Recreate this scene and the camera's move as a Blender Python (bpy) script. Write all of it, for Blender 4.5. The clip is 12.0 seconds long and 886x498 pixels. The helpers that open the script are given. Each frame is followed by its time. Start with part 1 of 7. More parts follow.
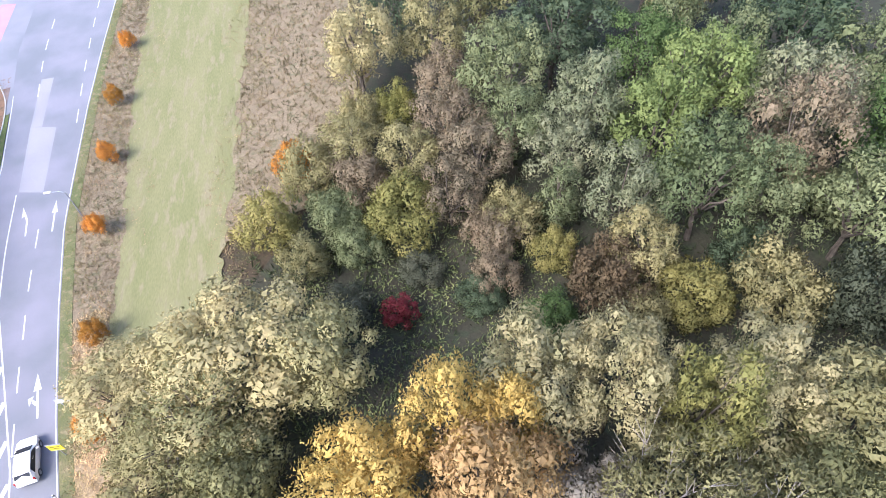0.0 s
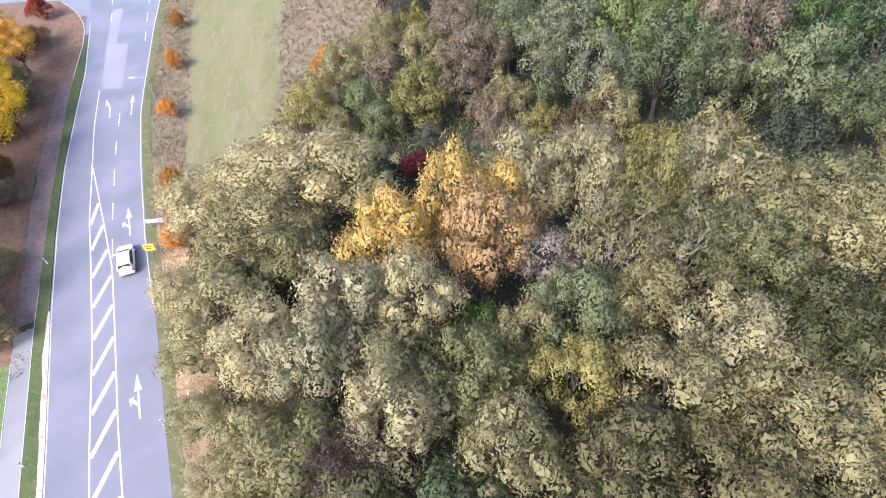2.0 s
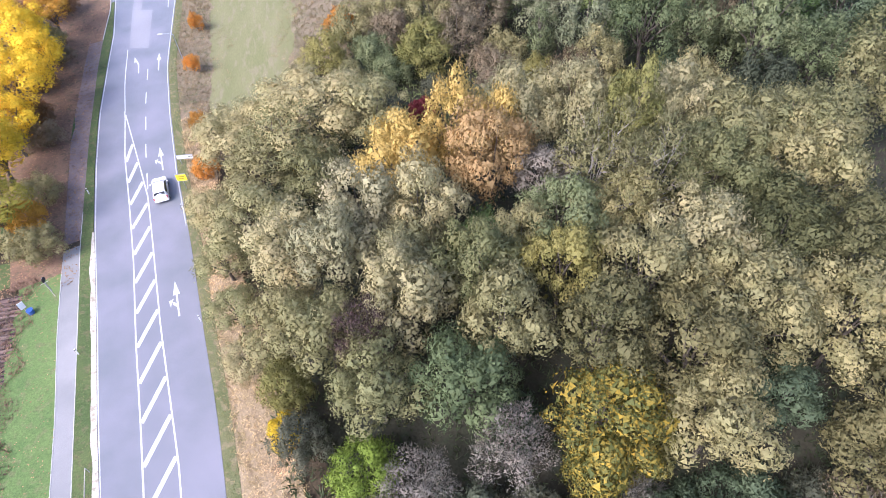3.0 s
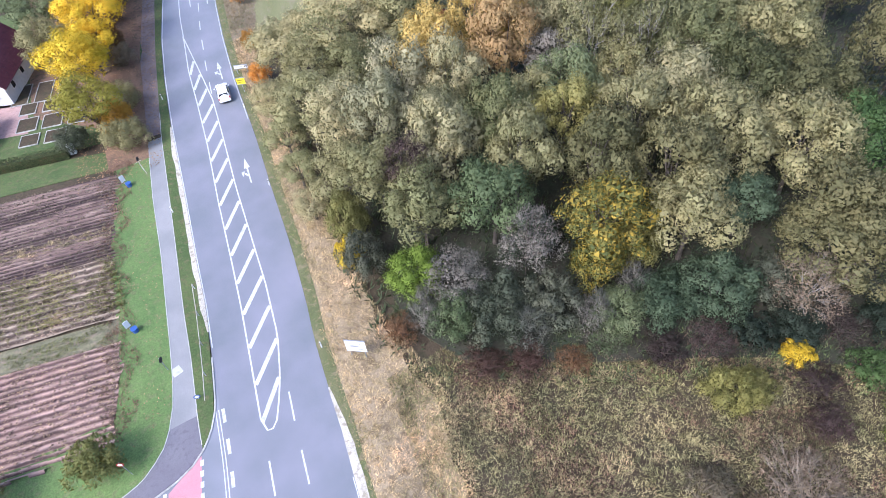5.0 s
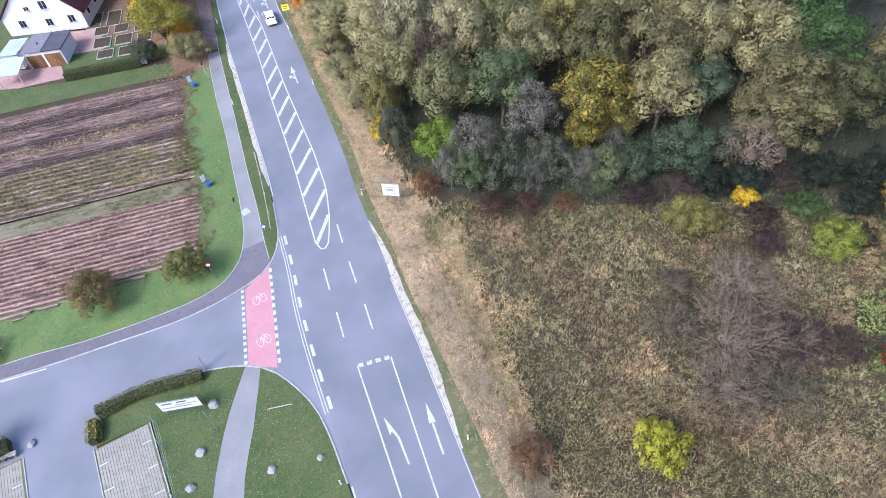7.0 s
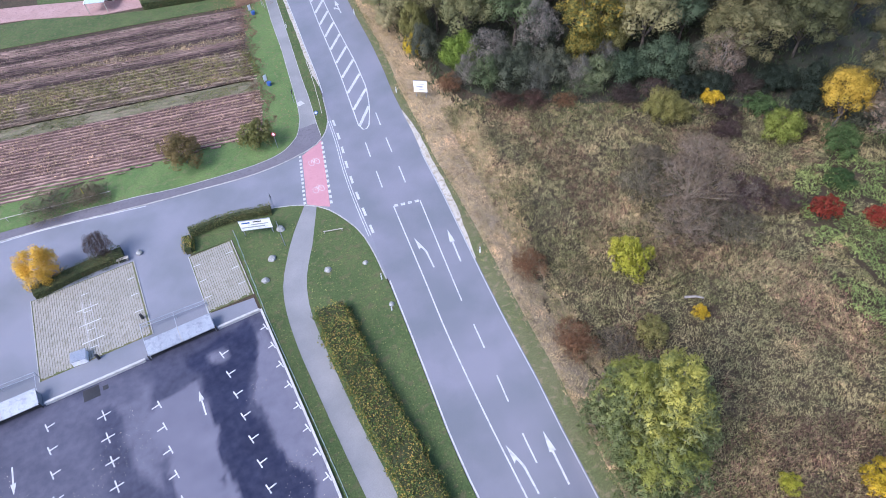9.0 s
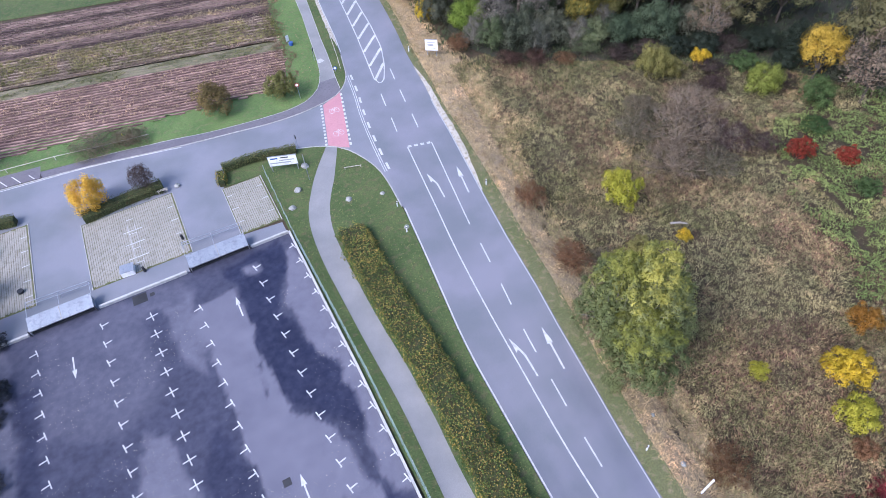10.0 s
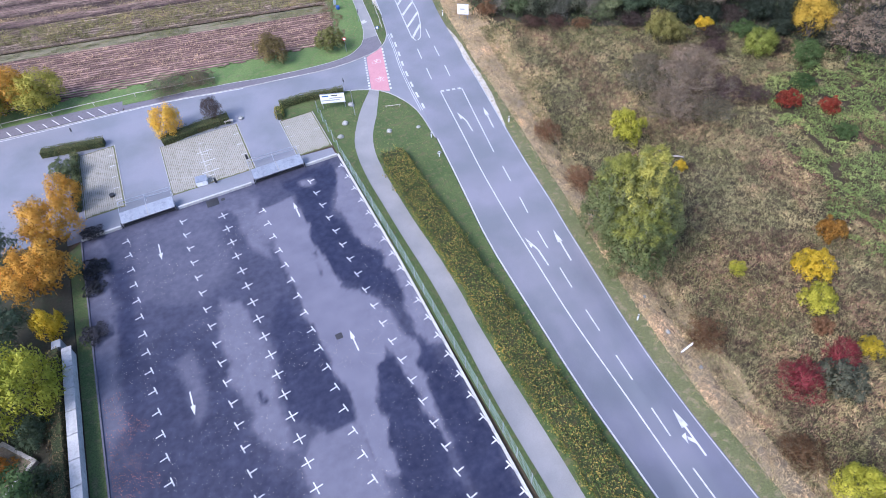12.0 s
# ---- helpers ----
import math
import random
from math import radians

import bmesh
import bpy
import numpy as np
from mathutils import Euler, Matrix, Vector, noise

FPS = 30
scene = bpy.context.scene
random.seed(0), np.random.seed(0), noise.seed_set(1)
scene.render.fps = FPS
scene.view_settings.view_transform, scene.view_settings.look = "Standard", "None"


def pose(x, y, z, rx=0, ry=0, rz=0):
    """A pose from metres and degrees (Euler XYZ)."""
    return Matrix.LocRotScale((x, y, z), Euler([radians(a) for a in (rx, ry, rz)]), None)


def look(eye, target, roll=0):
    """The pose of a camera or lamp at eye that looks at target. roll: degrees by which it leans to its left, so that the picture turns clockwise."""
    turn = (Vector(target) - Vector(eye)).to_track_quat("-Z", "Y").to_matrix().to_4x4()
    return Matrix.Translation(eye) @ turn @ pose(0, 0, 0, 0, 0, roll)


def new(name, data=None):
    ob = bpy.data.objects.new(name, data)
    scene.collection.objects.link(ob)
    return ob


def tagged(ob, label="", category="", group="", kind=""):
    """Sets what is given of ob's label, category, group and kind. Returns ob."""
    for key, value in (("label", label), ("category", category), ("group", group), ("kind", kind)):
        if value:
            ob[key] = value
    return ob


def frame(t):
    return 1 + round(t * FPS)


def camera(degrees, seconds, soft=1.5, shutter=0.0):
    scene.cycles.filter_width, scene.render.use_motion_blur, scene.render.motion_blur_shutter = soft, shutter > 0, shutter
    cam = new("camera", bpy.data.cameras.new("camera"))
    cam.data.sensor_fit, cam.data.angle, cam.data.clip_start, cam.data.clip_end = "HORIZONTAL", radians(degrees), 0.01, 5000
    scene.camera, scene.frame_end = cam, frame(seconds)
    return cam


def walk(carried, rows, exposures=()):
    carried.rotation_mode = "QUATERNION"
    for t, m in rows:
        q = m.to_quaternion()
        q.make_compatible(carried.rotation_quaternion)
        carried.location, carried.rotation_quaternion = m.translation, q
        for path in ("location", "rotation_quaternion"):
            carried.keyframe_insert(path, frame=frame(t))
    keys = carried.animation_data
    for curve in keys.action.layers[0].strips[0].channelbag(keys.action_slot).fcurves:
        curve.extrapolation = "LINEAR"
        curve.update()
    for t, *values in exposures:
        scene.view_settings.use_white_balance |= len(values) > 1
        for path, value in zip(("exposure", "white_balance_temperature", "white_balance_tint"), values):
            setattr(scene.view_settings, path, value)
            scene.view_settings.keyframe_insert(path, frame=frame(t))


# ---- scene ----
cam = camera(71.2, 12.0, soft=0.65)
PATH = [
    (0, (9.302, 12.148, 49.737), (9.9047, 13.2687, 48.1945), -3.3),
    (0.5, (6.498, 7.341, 49.689), (7.1051, 8.4701, 48.1527), -3.0),
    (1, (3.607, 2.403, 49.633), (4.2145, 3.5433, 48.1063), -3.0),
    (1.5, (0.738, -2.414, 49.603), (1.3438, -1.2621, 48.0849), -3.1),
    (2, (-2.163, -7.119, 49.554), (-1.5605, -5.9567, 48.0421), -3.2),
    (2.5, (-5.053, -11.815, 49.478), (-4.4488, -10.6506, 47.9682), -3.3),
    (3, (-8.037, -16.405, 49.450), (-7.4306, -15.2392, 47.9420), -3.2),
    (3.2, (-9.194, -18.079, 49.464), (-8.5913, -16.9114, 47.9561), -3.4),
    (4.8, (-18.046, -29.932, 50.024), (-17.4837, -28.7789, 48.4899), -6.5),
    (5, (-19.211, -31.545, 50.056), (-18.6520, -30.3913, 48.5215), -6.5),
    (5.5, (-22.276, -35.776, 50.161), (-21.7191, -34.6167, 48.6286), -6.5),
    (6, (-25.399, -40.102, 50.269), (-24.8408, -38.9396, 48.7401), -6.3),
    (6.5, (-28.460, -44.416, 50.342), (-27.8996, -43.2516, 48.8148), -6.1),
    (7, (-31.542, -48.813, 50.455), (-30.9800, -47.6451, 48.9307), -5.9),
    (7.2, (-32.766, -50.637, 50.490), (-32.2059, -49.4649, 48.9695), -5.9),
    (8.8, (-42.413, -65.825, 51.284), (-41.8646, -64.6318, 49.7746), -5.1),
    (9, (-43.607, -67.673, 51.293), (-43.0602, -66.4785, 49.7854), -5.1),
    (9.5, (-46.618, -72.243, 51.262), (-46.0711, -71.0446, 49.7569), -5.0),
    (10, (-49.591, -76.845, 51.312), (-49.0480, -75.6451, 49.8068), -4.9),
    (10.5, (-52.375, -81.332, 51.467), (-51.8381, -80.1266, 49.9630), -4.9),
    (11, (-54.845, -85.358, 51.830), (-54.3236, -84.1410, 50.3314), -4.9),
    (11.5, (-56.641, -88.270, 52.188), (-56.1313, -87.0412, 50.6955), -4.8),
    (12, (-57.859, -90.180, 52.415), (-57.3537, -88.9408, 50.9283), -4.7),
]
EXPOSURES = [(0.0, 1.68, 5880, 17), (1.5, 1.6, 5880, 20), (3.0, 1.52, 5800, 22), (5.0, 1.32, 5500, 16), (7.0, 1.12, 5470, 17), (9.5, 0.92, 5420, 19), (12.0, 1.06, 5430, 19)]
walk(cam, [(t, look(eye, target, roll)) for t, eye, target, roll in PATH], EXPOSURES)

# ---- daylight: a bright overcast autumn day ----
world = bpy.data.worlds.new("sky")
scene.world = world
world.use_nodes = True
wn = world.node_tree
sky = wn.nodes.new("ShaderNodeTexSky")
sky.sky_type, sky.sun_disc = "NISHITA", False
sky.sun_elevation, sky.sun_rotation = radians(42), radians(255)
sky.dust_density, sky.ozone_density = 3.0, 1.0
wn.links.new(sky.outputs[0], wn.nodes["Background"].inputs[0])
wn.nodes["Background"].inputs[1].default_value = 0.15
sun = new("sun", bpy.data.lights.new("sun", "SUN"))
sun.data.energy, sun.data.angle, sun.data.color = 1.9, radians(24), (1.0, 0.96, 0.9)
sun.matrix_world = look((0, 0, 0), (0.62, 0.17, -0.7))

# ---- materials ----
def shade(name, rough=0.9, metal=0.0):
    m = bpy.data.materials.new(name)
    m.use_nodes = True
    b = m.node_tree.nodes["Principled BSDF"]
    b.inputs["Roughness"].default_value = rough
    b.inputs["Metallic"].default_value = metal
    b.inputs["Specular IOR Level"].default_value = 0.3
    return m, m.node_tree, b


def noise_node(nt, scale, detail=5.0, stretch=None):
    tc = nt.nodes.new("ShaderNodeTexCoord")
    n = nt.nodes.new("ShaderNodeTexNoise")
    n.inputs["Scale"].default_value, n.inputs["Detail"].default_value = scale, detail
    if stretch:
        mp = nt.nodes.new("ShaderNodeMapping")
        mp.vector_type = "TEXTURE"
        mp.inputs["Scale"].default_value = stretch[:3]
        mp.inputs["Rotation"].default_value = (0, 0, stretch[3])
        nt.links.new(tc.outputs["Object"], mp.inputs[0])
        nt.links.new(mp.outputs[0], n.inputs["Vector"])
    else:
        nt.links.new(tc.outputs["Object"], n.inputs["Vector"])
    return n


def ramp_node(nt, fac, stops):
    r = nt.nodes.new("ShaderNodeValToRGB")
    el = r.color_ramp.elements
    while len(el) < len(stops):
        el.new(0.5)
    for e, (at, c) in zip(el, stops):
        e.position, e.color = at, (*c, 1)
    nt.links.new(fac, r.inputs[0])
    return r


def mix_node(nt, kind, fac, a, b):
    m = nt.nodes.new("ShaderNodeMix")
    m.data_type, m.blend_type = "RGBA", kind
    for sock, v in ((m.inputs[0], fac), (m.inputs[6], a), (m.inputs[7], b)):
        if isinstance(v, (int, float)):
            sock.default_value = v
        elif isinstance(v, tuple):
            sock.default_value = (*v, 1)
        else:
            nt.links.new(v, sock)
    return m.outputs[2]


def surface(name, c1, c2, c3=None, coarse=0.25, fine=6.0, rough=0.9, metal=0.0, bump=0.3, grain=0.35, stretch=None, each=0.0, rows=None):
    """Two colours in broad patches, fine grain over them, a third colour in blotches; relief from the grain."""
    m, nt, b = shade(name, rough, metal)
    big, small = noise_node(nt, coarse, 6.0, stretch), noise_node(nt, fine, 8.0, stretch)
    col = ramp_node(nt, big.outputs[0], [(0.35, c1), (0.65, c2)]).outputs[0]
    if c3:
        mid = noise_node(nt, (coarse * fine) ** 0.5, 4.0, stretch)
        spot = ramp_node(nt, mid.outputs[0], [(0.52, (0, 0, 0)), (0.66, (1, 1, 1))])
        col = mix_node(nt, "MIX", spot.outputs[0], col, c3)
    tone = ramp_node(nt, small.outputs[0], [(0.25, (1 - grain,) * 3), (0.75, (1 + grain,) * 3)])
    col = mix_node(nt, "MULTIPLY", 1.0, col, tone.outputs[0])
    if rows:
        # pale crests and dark furrows, row by row: furrow shading put into the colour
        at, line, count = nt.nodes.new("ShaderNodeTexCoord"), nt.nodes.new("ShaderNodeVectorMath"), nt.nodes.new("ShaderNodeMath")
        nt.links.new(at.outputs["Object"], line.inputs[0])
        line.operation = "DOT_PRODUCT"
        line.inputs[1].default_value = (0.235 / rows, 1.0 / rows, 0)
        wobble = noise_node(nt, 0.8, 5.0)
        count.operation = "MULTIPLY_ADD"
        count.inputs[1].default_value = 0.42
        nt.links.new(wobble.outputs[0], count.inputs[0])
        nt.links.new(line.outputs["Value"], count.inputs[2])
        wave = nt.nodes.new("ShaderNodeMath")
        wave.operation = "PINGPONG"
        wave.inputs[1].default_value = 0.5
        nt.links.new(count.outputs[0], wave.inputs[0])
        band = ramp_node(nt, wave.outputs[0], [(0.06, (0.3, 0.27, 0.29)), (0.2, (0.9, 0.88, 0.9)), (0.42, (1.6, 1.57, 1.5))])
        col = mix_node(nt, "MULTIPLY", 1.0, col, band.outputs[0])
    if each:
        info = nt.nodes.new("ShaderNodeObjectInfo")
        own = ramp_node(nt, info.outputs["Random"], [(0, (1 - each,) * 3), (1, (1 + each,) * 3)])
        col = mix_node(nt, "MULTIPLY", 1.0, col, own.outputs[0])
    nt.links.new(col, b.inputs["Base Color"])
    bp = nt.nodes.new("ShaderNodeBump")
    bp.inputs["Strength"].default_value, bp.inputs["Distance"].default_value = bump, 0.05
    nt.links.new(small.outputs[0], bp.inputs["Height"])
    nt.links.new(bp.outputs[0], b.inputs["Normal"])
    return m


def foliage(name, dark, mid, light, through_=0.38, mottle=0.0):
    """Leaves: every leaf has its own tone, every plant its own shade, and some light comes through."""
    m, nt, b = shade(name, 0.75)
    geo, info = nt.nodes.new("ShaderNodeNewGeometry"), nt.nodes.new("ShaderNodeObjectInfo")
    col = ramp_node(nt, geo.outputs["Random Per Island"], [(0.0, dark), (0.5, mid), (1.0, light)]).outputs[0]
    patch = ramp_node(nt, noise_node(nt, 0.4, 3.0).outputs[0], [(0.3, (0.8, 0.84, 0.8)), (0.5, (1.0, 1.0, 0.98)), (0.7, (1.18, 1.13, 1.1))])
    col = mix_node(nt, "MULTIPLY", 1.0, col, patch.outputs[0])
    fleck = ramp_node(nt, noise_node(nt, 4.5, 3.0).outputs[0], [(0.36, (0.92, 0.93, 0.92)), (0.64, (1.07, 1.06, 1.05))])
    col = mix_node(nt, "MULTIPLY", 1.0, col, fleck.outputs[0])
    if mottle:
        tuft = ramp_node(nt, noise_node(nt, 1.9, 3.0).outputs[0], [(0.32, (1 - mottle,) * 3), (0.68, (1 + mottle,) * 3)])
        col = mix_node(nt, "MULTIPLY", 1.0, col, tuft.outputs[0])
    if mottle:
        swathe = ramp_node(nt, noise_node(nt, 0.22, 4.0).outputs[0], [(0.3, (0.74, 0.72, 0.66)), (0.5, (1.03, 1.04, 0.92)), (0.67, (1.4, 1.3, 1.2))])
        col = mix_node(nt, "MULTIPLY", 1.0, col, swathe.outputs[0])
    own = ramp_node(nt, info.outputs["Random"], [(0, (0.68, 0.75, 0.68)), (0.5, (1.0, 0.98, 0.96)), (1, (1.2, 1.15, 1.12))])
    col = mix_node(nt, "MULTIPLY", 1.0, col, own.outputs[0])
    nt.links.new(col, b.inputs["Base Color"])
    tr = nt.nodes.new("ShaderNodeBsdfTranslucent")
    nt.links.new(col, tr.inputs[0])
    mx = nt.nodes.new("ShaderNodeMixShader")
    mx.inputs[0].default_value = through_
    nt.links.new(b.outputs[0], mx.inputs[1])
    nt.links.new(tr.outputs[0], mx.inputs[2])
    nt.links.new(mx.outputs[0], nt.nodes["Material Output"].inputs[0])
    return m


def tones(c, spread=0.2):
    return tuple(v * (1 - spread) for v in c), c, tuple(min(0.9, v * (1 + spread)) for v in c)


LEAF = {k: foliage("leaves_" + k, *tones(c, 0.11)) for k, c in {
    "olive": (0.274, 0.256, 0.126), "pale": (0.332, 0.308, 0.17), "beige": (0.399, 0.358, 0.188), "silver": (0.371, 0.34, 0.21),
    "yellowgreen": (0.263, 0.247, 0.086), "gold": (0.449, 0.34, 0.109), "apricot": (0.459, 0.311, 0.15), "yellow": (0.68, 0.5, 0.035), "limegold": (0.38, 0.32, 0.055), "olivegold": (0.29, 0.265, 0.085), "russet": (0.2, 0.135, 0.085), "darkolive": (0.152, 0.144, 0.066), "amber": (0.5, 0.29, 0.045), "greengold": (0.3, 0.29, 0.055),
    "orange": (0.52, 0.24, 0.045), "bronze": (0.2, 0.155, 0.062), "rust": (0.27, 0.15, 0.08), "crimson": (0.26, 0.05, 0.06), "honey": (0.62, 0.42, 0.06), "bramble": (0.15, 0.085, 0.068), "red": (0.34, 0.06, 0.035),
    # the darkest green here has the shade of the wood's edge in its colour
    "green": (0.094, 0.15, 0.05), "freshgreen": (0.19, 0.27, 0.042), "greygreen": (0.174, 0.206, 0.104), "midgreen": (0.177, 0.231, 0.08), "shadedgreen": (0.036, 0.05, 0.034), "darkgreen": (0.085, 0.12, 0.069),
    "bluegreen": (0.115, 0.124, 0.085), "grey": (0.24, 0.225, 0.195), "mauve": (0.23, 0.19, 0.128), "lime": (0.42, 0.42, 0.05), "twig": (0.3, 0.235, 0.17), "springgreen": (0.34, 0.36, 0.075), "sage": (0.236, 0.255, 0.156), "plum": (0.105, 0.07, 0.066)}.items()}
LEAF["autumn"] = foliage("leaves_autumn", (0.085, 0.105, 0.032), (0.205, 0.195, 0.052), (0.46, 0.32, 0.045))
# the birch is still green inside and yellow in its upper sprays
birch_m = LEAF["birch"] = foliage("leaves_birch", *tones((0.21, 0.24, 0.1)))
bn = birch_m.node_tree
here, split = bn.nodes.new("ShaderNodeTexCoord"), bn.nodes.new("ShaderNodeSeparateXYZ")
bn.links.new(here.outputs["Object"], split.inputs[0])
high = bn.nodes.new("ShaderNodeMath")
high.operation = "MULTIPLY_ADD"
high.inputs[1].default_value = 0.045
bn.links.new(split.outputs[2], high.inputs[0])
bn.links.new(noise_node(bn, 0.7, 3.0).outputs[0], high.inputs[2])
yellowing = ramp_node(bn, high.outputs[0], [(0.86, (1, 1, 1)), (1.18, (1.8, 1.55, 0.85))])
for shader, socket in (("Principled BSDF", "Base Color"), ("Translucent BSDF", "Color")):
    target = bn.nodes[shader].inputs[socket]
    bn.links.new(mix_node(bn, "MULTIPLY", 1.0, target.links[0].from_socket, yellowing.outputs[0]), target)
TWIG_BARK = surface("twig_bark", (0.26, 0.215, 0.165), (0.2, 0.165, 0.125), coarse=1.5, fine=14, bump=0.4)
BARK = surface("bark", (0.07, 0.058, 0.048), (0.13, 0.11, 0.09), coarse=1.5, fine=14, bump=0.6)
PALE_BARK = surface("pale_bark", (0.34, 0.31, 0.28), (0.24, 0.215, 0.195), coarse=1.5, fine=14, bump=0.4)
SOIL = surface("meadow_soil", (0.05, 0.036, 0.022), (0.072, 0.054, 0.032), (0.042, 0.038, 0.02), coarse=0.12, fine=5, bump=0.5)
ASPHALT = surface("road_asphalt", (0.15, 0.158, 0.174), (0.206, 0.202, 0.232), coarse=0.16, fine=22, bump=0.1, grain=0.13, rough=0.38)
# the road is darker beyond the junction, with a streaky change of tone
rn = ASPHALT.node_tree
where, north = rn.nodes.new("ShaderNodeTexCoord"), rn.nodes.new("ShaderNodeSeparateXYZ")
rn.links.new(where.outputs["Object"], north.inputs[0])
reach = rn.nodes.new("ShaderNodeMapRange")
for slot, value in zip((1, 2, 3, 4), (-85, -35, 0.0, 0.8)):
    reach.inputs[slot].default_value = value
rn.links.new(north.outputs[1], reach.inputs[0])
drift = rn.nodes.new("ShaderNodeMath")
rn.links.new(reach.outputs[0], drift.inputs[0])
rn.links.new(noise_node(rn, 0.25, 5.0, (1.0, 6.0, 1, -0.15)).outputs[0], drift.inputs[1])
south_tone = ramp_node(rn, drift.outputs[0], [(0.5, (0.66, 0.67, 0.74)), (1.1, (1, 1, 1))])
base = rn.nodes["Principled BSDF"].inputs["Base Color"]
rn.links.new(mix_node(rn, "MULTIPLY", 1.0, base.links[0].from_socket, south_tone.outputs[0]), base)
SIDE_ASPHALT = surface("side_road_asphalt", (0.162, 0.17, 0.188), (0.214, 0.214, 0.244), coarse=0.17, fine=22, bump=0.1, grain=0.14, rough=0.4)
PATCH_ASPHALT = surface("patch_asphalt", (0.24, 0.237, 0.262), (0.27, 0.267, 0.29), coarse=0.2, fine=22, bump=0.12, grain=0.12, rough=0.8)
PATH_ASPHALT = surface("path_asphalt", (0.195, 0.195, 0.197), (0.252, 0.246, 0.246), coarse=0.22, fine=20, bump=0.15, grain=0.15)
DARK_PATH = surface("old_path_asphalt", (0.135, 0.125, 0.145), (0.155, 0.145, 0.163), (0.125, 0.116, 0.134), coarse=0.3, fine=20, bump=0.15, grain=0.18)
LITTER_PATH = surface("littered_path", (0.17, 0.13, 0.125), (0.21, 0.165, 0.15), (0.14, 0.10, 0.085), coarse=0.3, fine=10, bump=0.3, grain=0.35)
PAINT = surface("road_paint", (0.53, 0.53, 0.53), (0.47, 0.47, 0.47), (0.37, 0.37, 0.38), coarse=0.5, fine=9, bump=0.1, grain=0.1, rough=0.6)
RED_LANE = surface("red_cycle_crossing", (0.43, 0.21, 0.235), (0.46, 0.235, 0.255), (0.41, 0.205, 0.225), coarse=0.4, fine=14, bump=0.15, grain=0.12)
KERB = surface("kerb_concrete", (0.34, 0.33, 0.31), (0.42, 0.41, 0.39), (0.27, 0.27, 0.245), coarse=0.5, fine=9, bump=0.2, grain=0.15)
GRAVEL = surface("pale_gravel", (0.40, 0.36, 0.30), (0.48, 0.44, 0.38), (0.29, 0.25, 0.19), coarse=0.4, fine=9, bump=0.6, grain=0.25)
LAWN = surface("lawn", (0.055, 0.085, 0.026), (0.082, 0.108, 0.036), (0.1, 0.1, 0.046), coarse=0.25, fine=8, bump=0.6, grain=0.4)
BRIGHT_LAWN = surface("bright_lawn", (0.085, 0.14, 0.042), (0.12, 0.175, 0.055), (0.13, 0.15, 0.062), coarse=0.25, fine=8, bump=0.6, grain=0.4)
VERGE = surface("verge_grass_ground", (0.10, 0.115, 0.045), (0.14, 0.135, 0.065), (0.20, 0.165, 0.095), coarse=0.25, fine=8, bump=0.6, grain=0.4)
STRAW = surface("dry_grass_ground", (0.3, 0.228, 0.14), (0.35, 0.27, 0.17), (0.2, 0.145, 0.085), coarse=0.25, fine=6, bump=0.6, grain=0.35)
PASTURE = surface("pale_pasture", (0.155, 0.158, 0.068), (0.19, 0.182, 0.088), (0.205, 0.182, 0.105), coarse=0.25, fine=5, bump=0.3, grain=0.14, stretch=(0.7, 3.0, 1, -0.36))
SCRUB = surface("brown_scrub_ground", (0.18, 0.14, 0.09), (0.23, 0.185, 0.12), (0.14, 0.125, 0.07), coarse=0.3, fine=5, bump=0.6)
# near black: the shade under the trees is put into the floor's colour
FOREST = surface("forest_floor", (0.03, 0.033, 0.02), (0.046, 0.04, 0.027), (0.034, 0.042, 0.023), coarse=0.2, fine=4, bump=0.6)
LITTER = surface("leaf_litter", (0.15, 0.09, 0.06), (0.20, 0.125, 0.08), (0.11, 0.085, 0.05), coarse=0.3, fine=7, bump=0.6, grain=0.45)
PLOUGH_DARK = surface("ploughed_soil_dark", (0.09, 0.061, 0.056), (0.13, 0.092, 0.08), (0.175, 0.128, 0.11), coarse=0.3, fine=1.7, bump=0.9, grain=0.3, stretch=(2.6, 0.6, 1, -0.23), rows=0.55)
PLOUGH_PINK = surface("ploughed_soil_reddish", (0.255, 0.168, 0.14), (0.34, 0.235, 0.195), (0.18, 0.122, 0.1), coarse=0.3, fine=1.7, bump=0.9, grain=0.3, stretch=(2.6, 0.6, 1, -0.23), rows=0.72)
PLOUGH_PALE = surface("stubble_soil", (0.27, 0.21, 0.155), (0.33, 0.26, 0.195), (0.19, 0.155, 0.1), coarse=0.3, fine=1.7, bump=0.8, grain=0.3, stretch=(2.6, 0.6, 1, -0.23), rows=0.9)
MARGIN = surface("dry_field_margin", (0.13, 0.125, 0.07), (0.18, 0.16, 0.1), (0.2, 0.16, 0.11), coarse=0.3, fine=6, bump=0.6, grain=0.4)
PAVER = surface("grass_pavers", (0.29, 0.272, 0.235), (0.325, 0.305, 0.265), (0.25, 0.236, 0.195), coarse=0.25, fine=9, bump=0.3, grain=0.2)
CONCRETE = surface("concrete", (0.40, 0.39, 0.38), (0.47, 0.46, 0.45), (0.33, 0.33, 0.31), coarse=0.5, fine=8, bump=0.2, grain=0.14)
PLASTER = surface("white_plaster", (0.62, 0.62, 0.64), (0.66, 0.66, 0.67), (0.57, 0.57, 0.57), coarse=0.5, fine=9, bump=0.08, grain=0.05)
ROOF = surface("dark_red_tiles", (0.085, 0.02, 0.028), (0.105, 0.028, 0.036), (0.062, 0.017, 0.024), coarse=0.6, fine=9, bump=0.2, grain=0.2, rough=0.6, each=0.12)
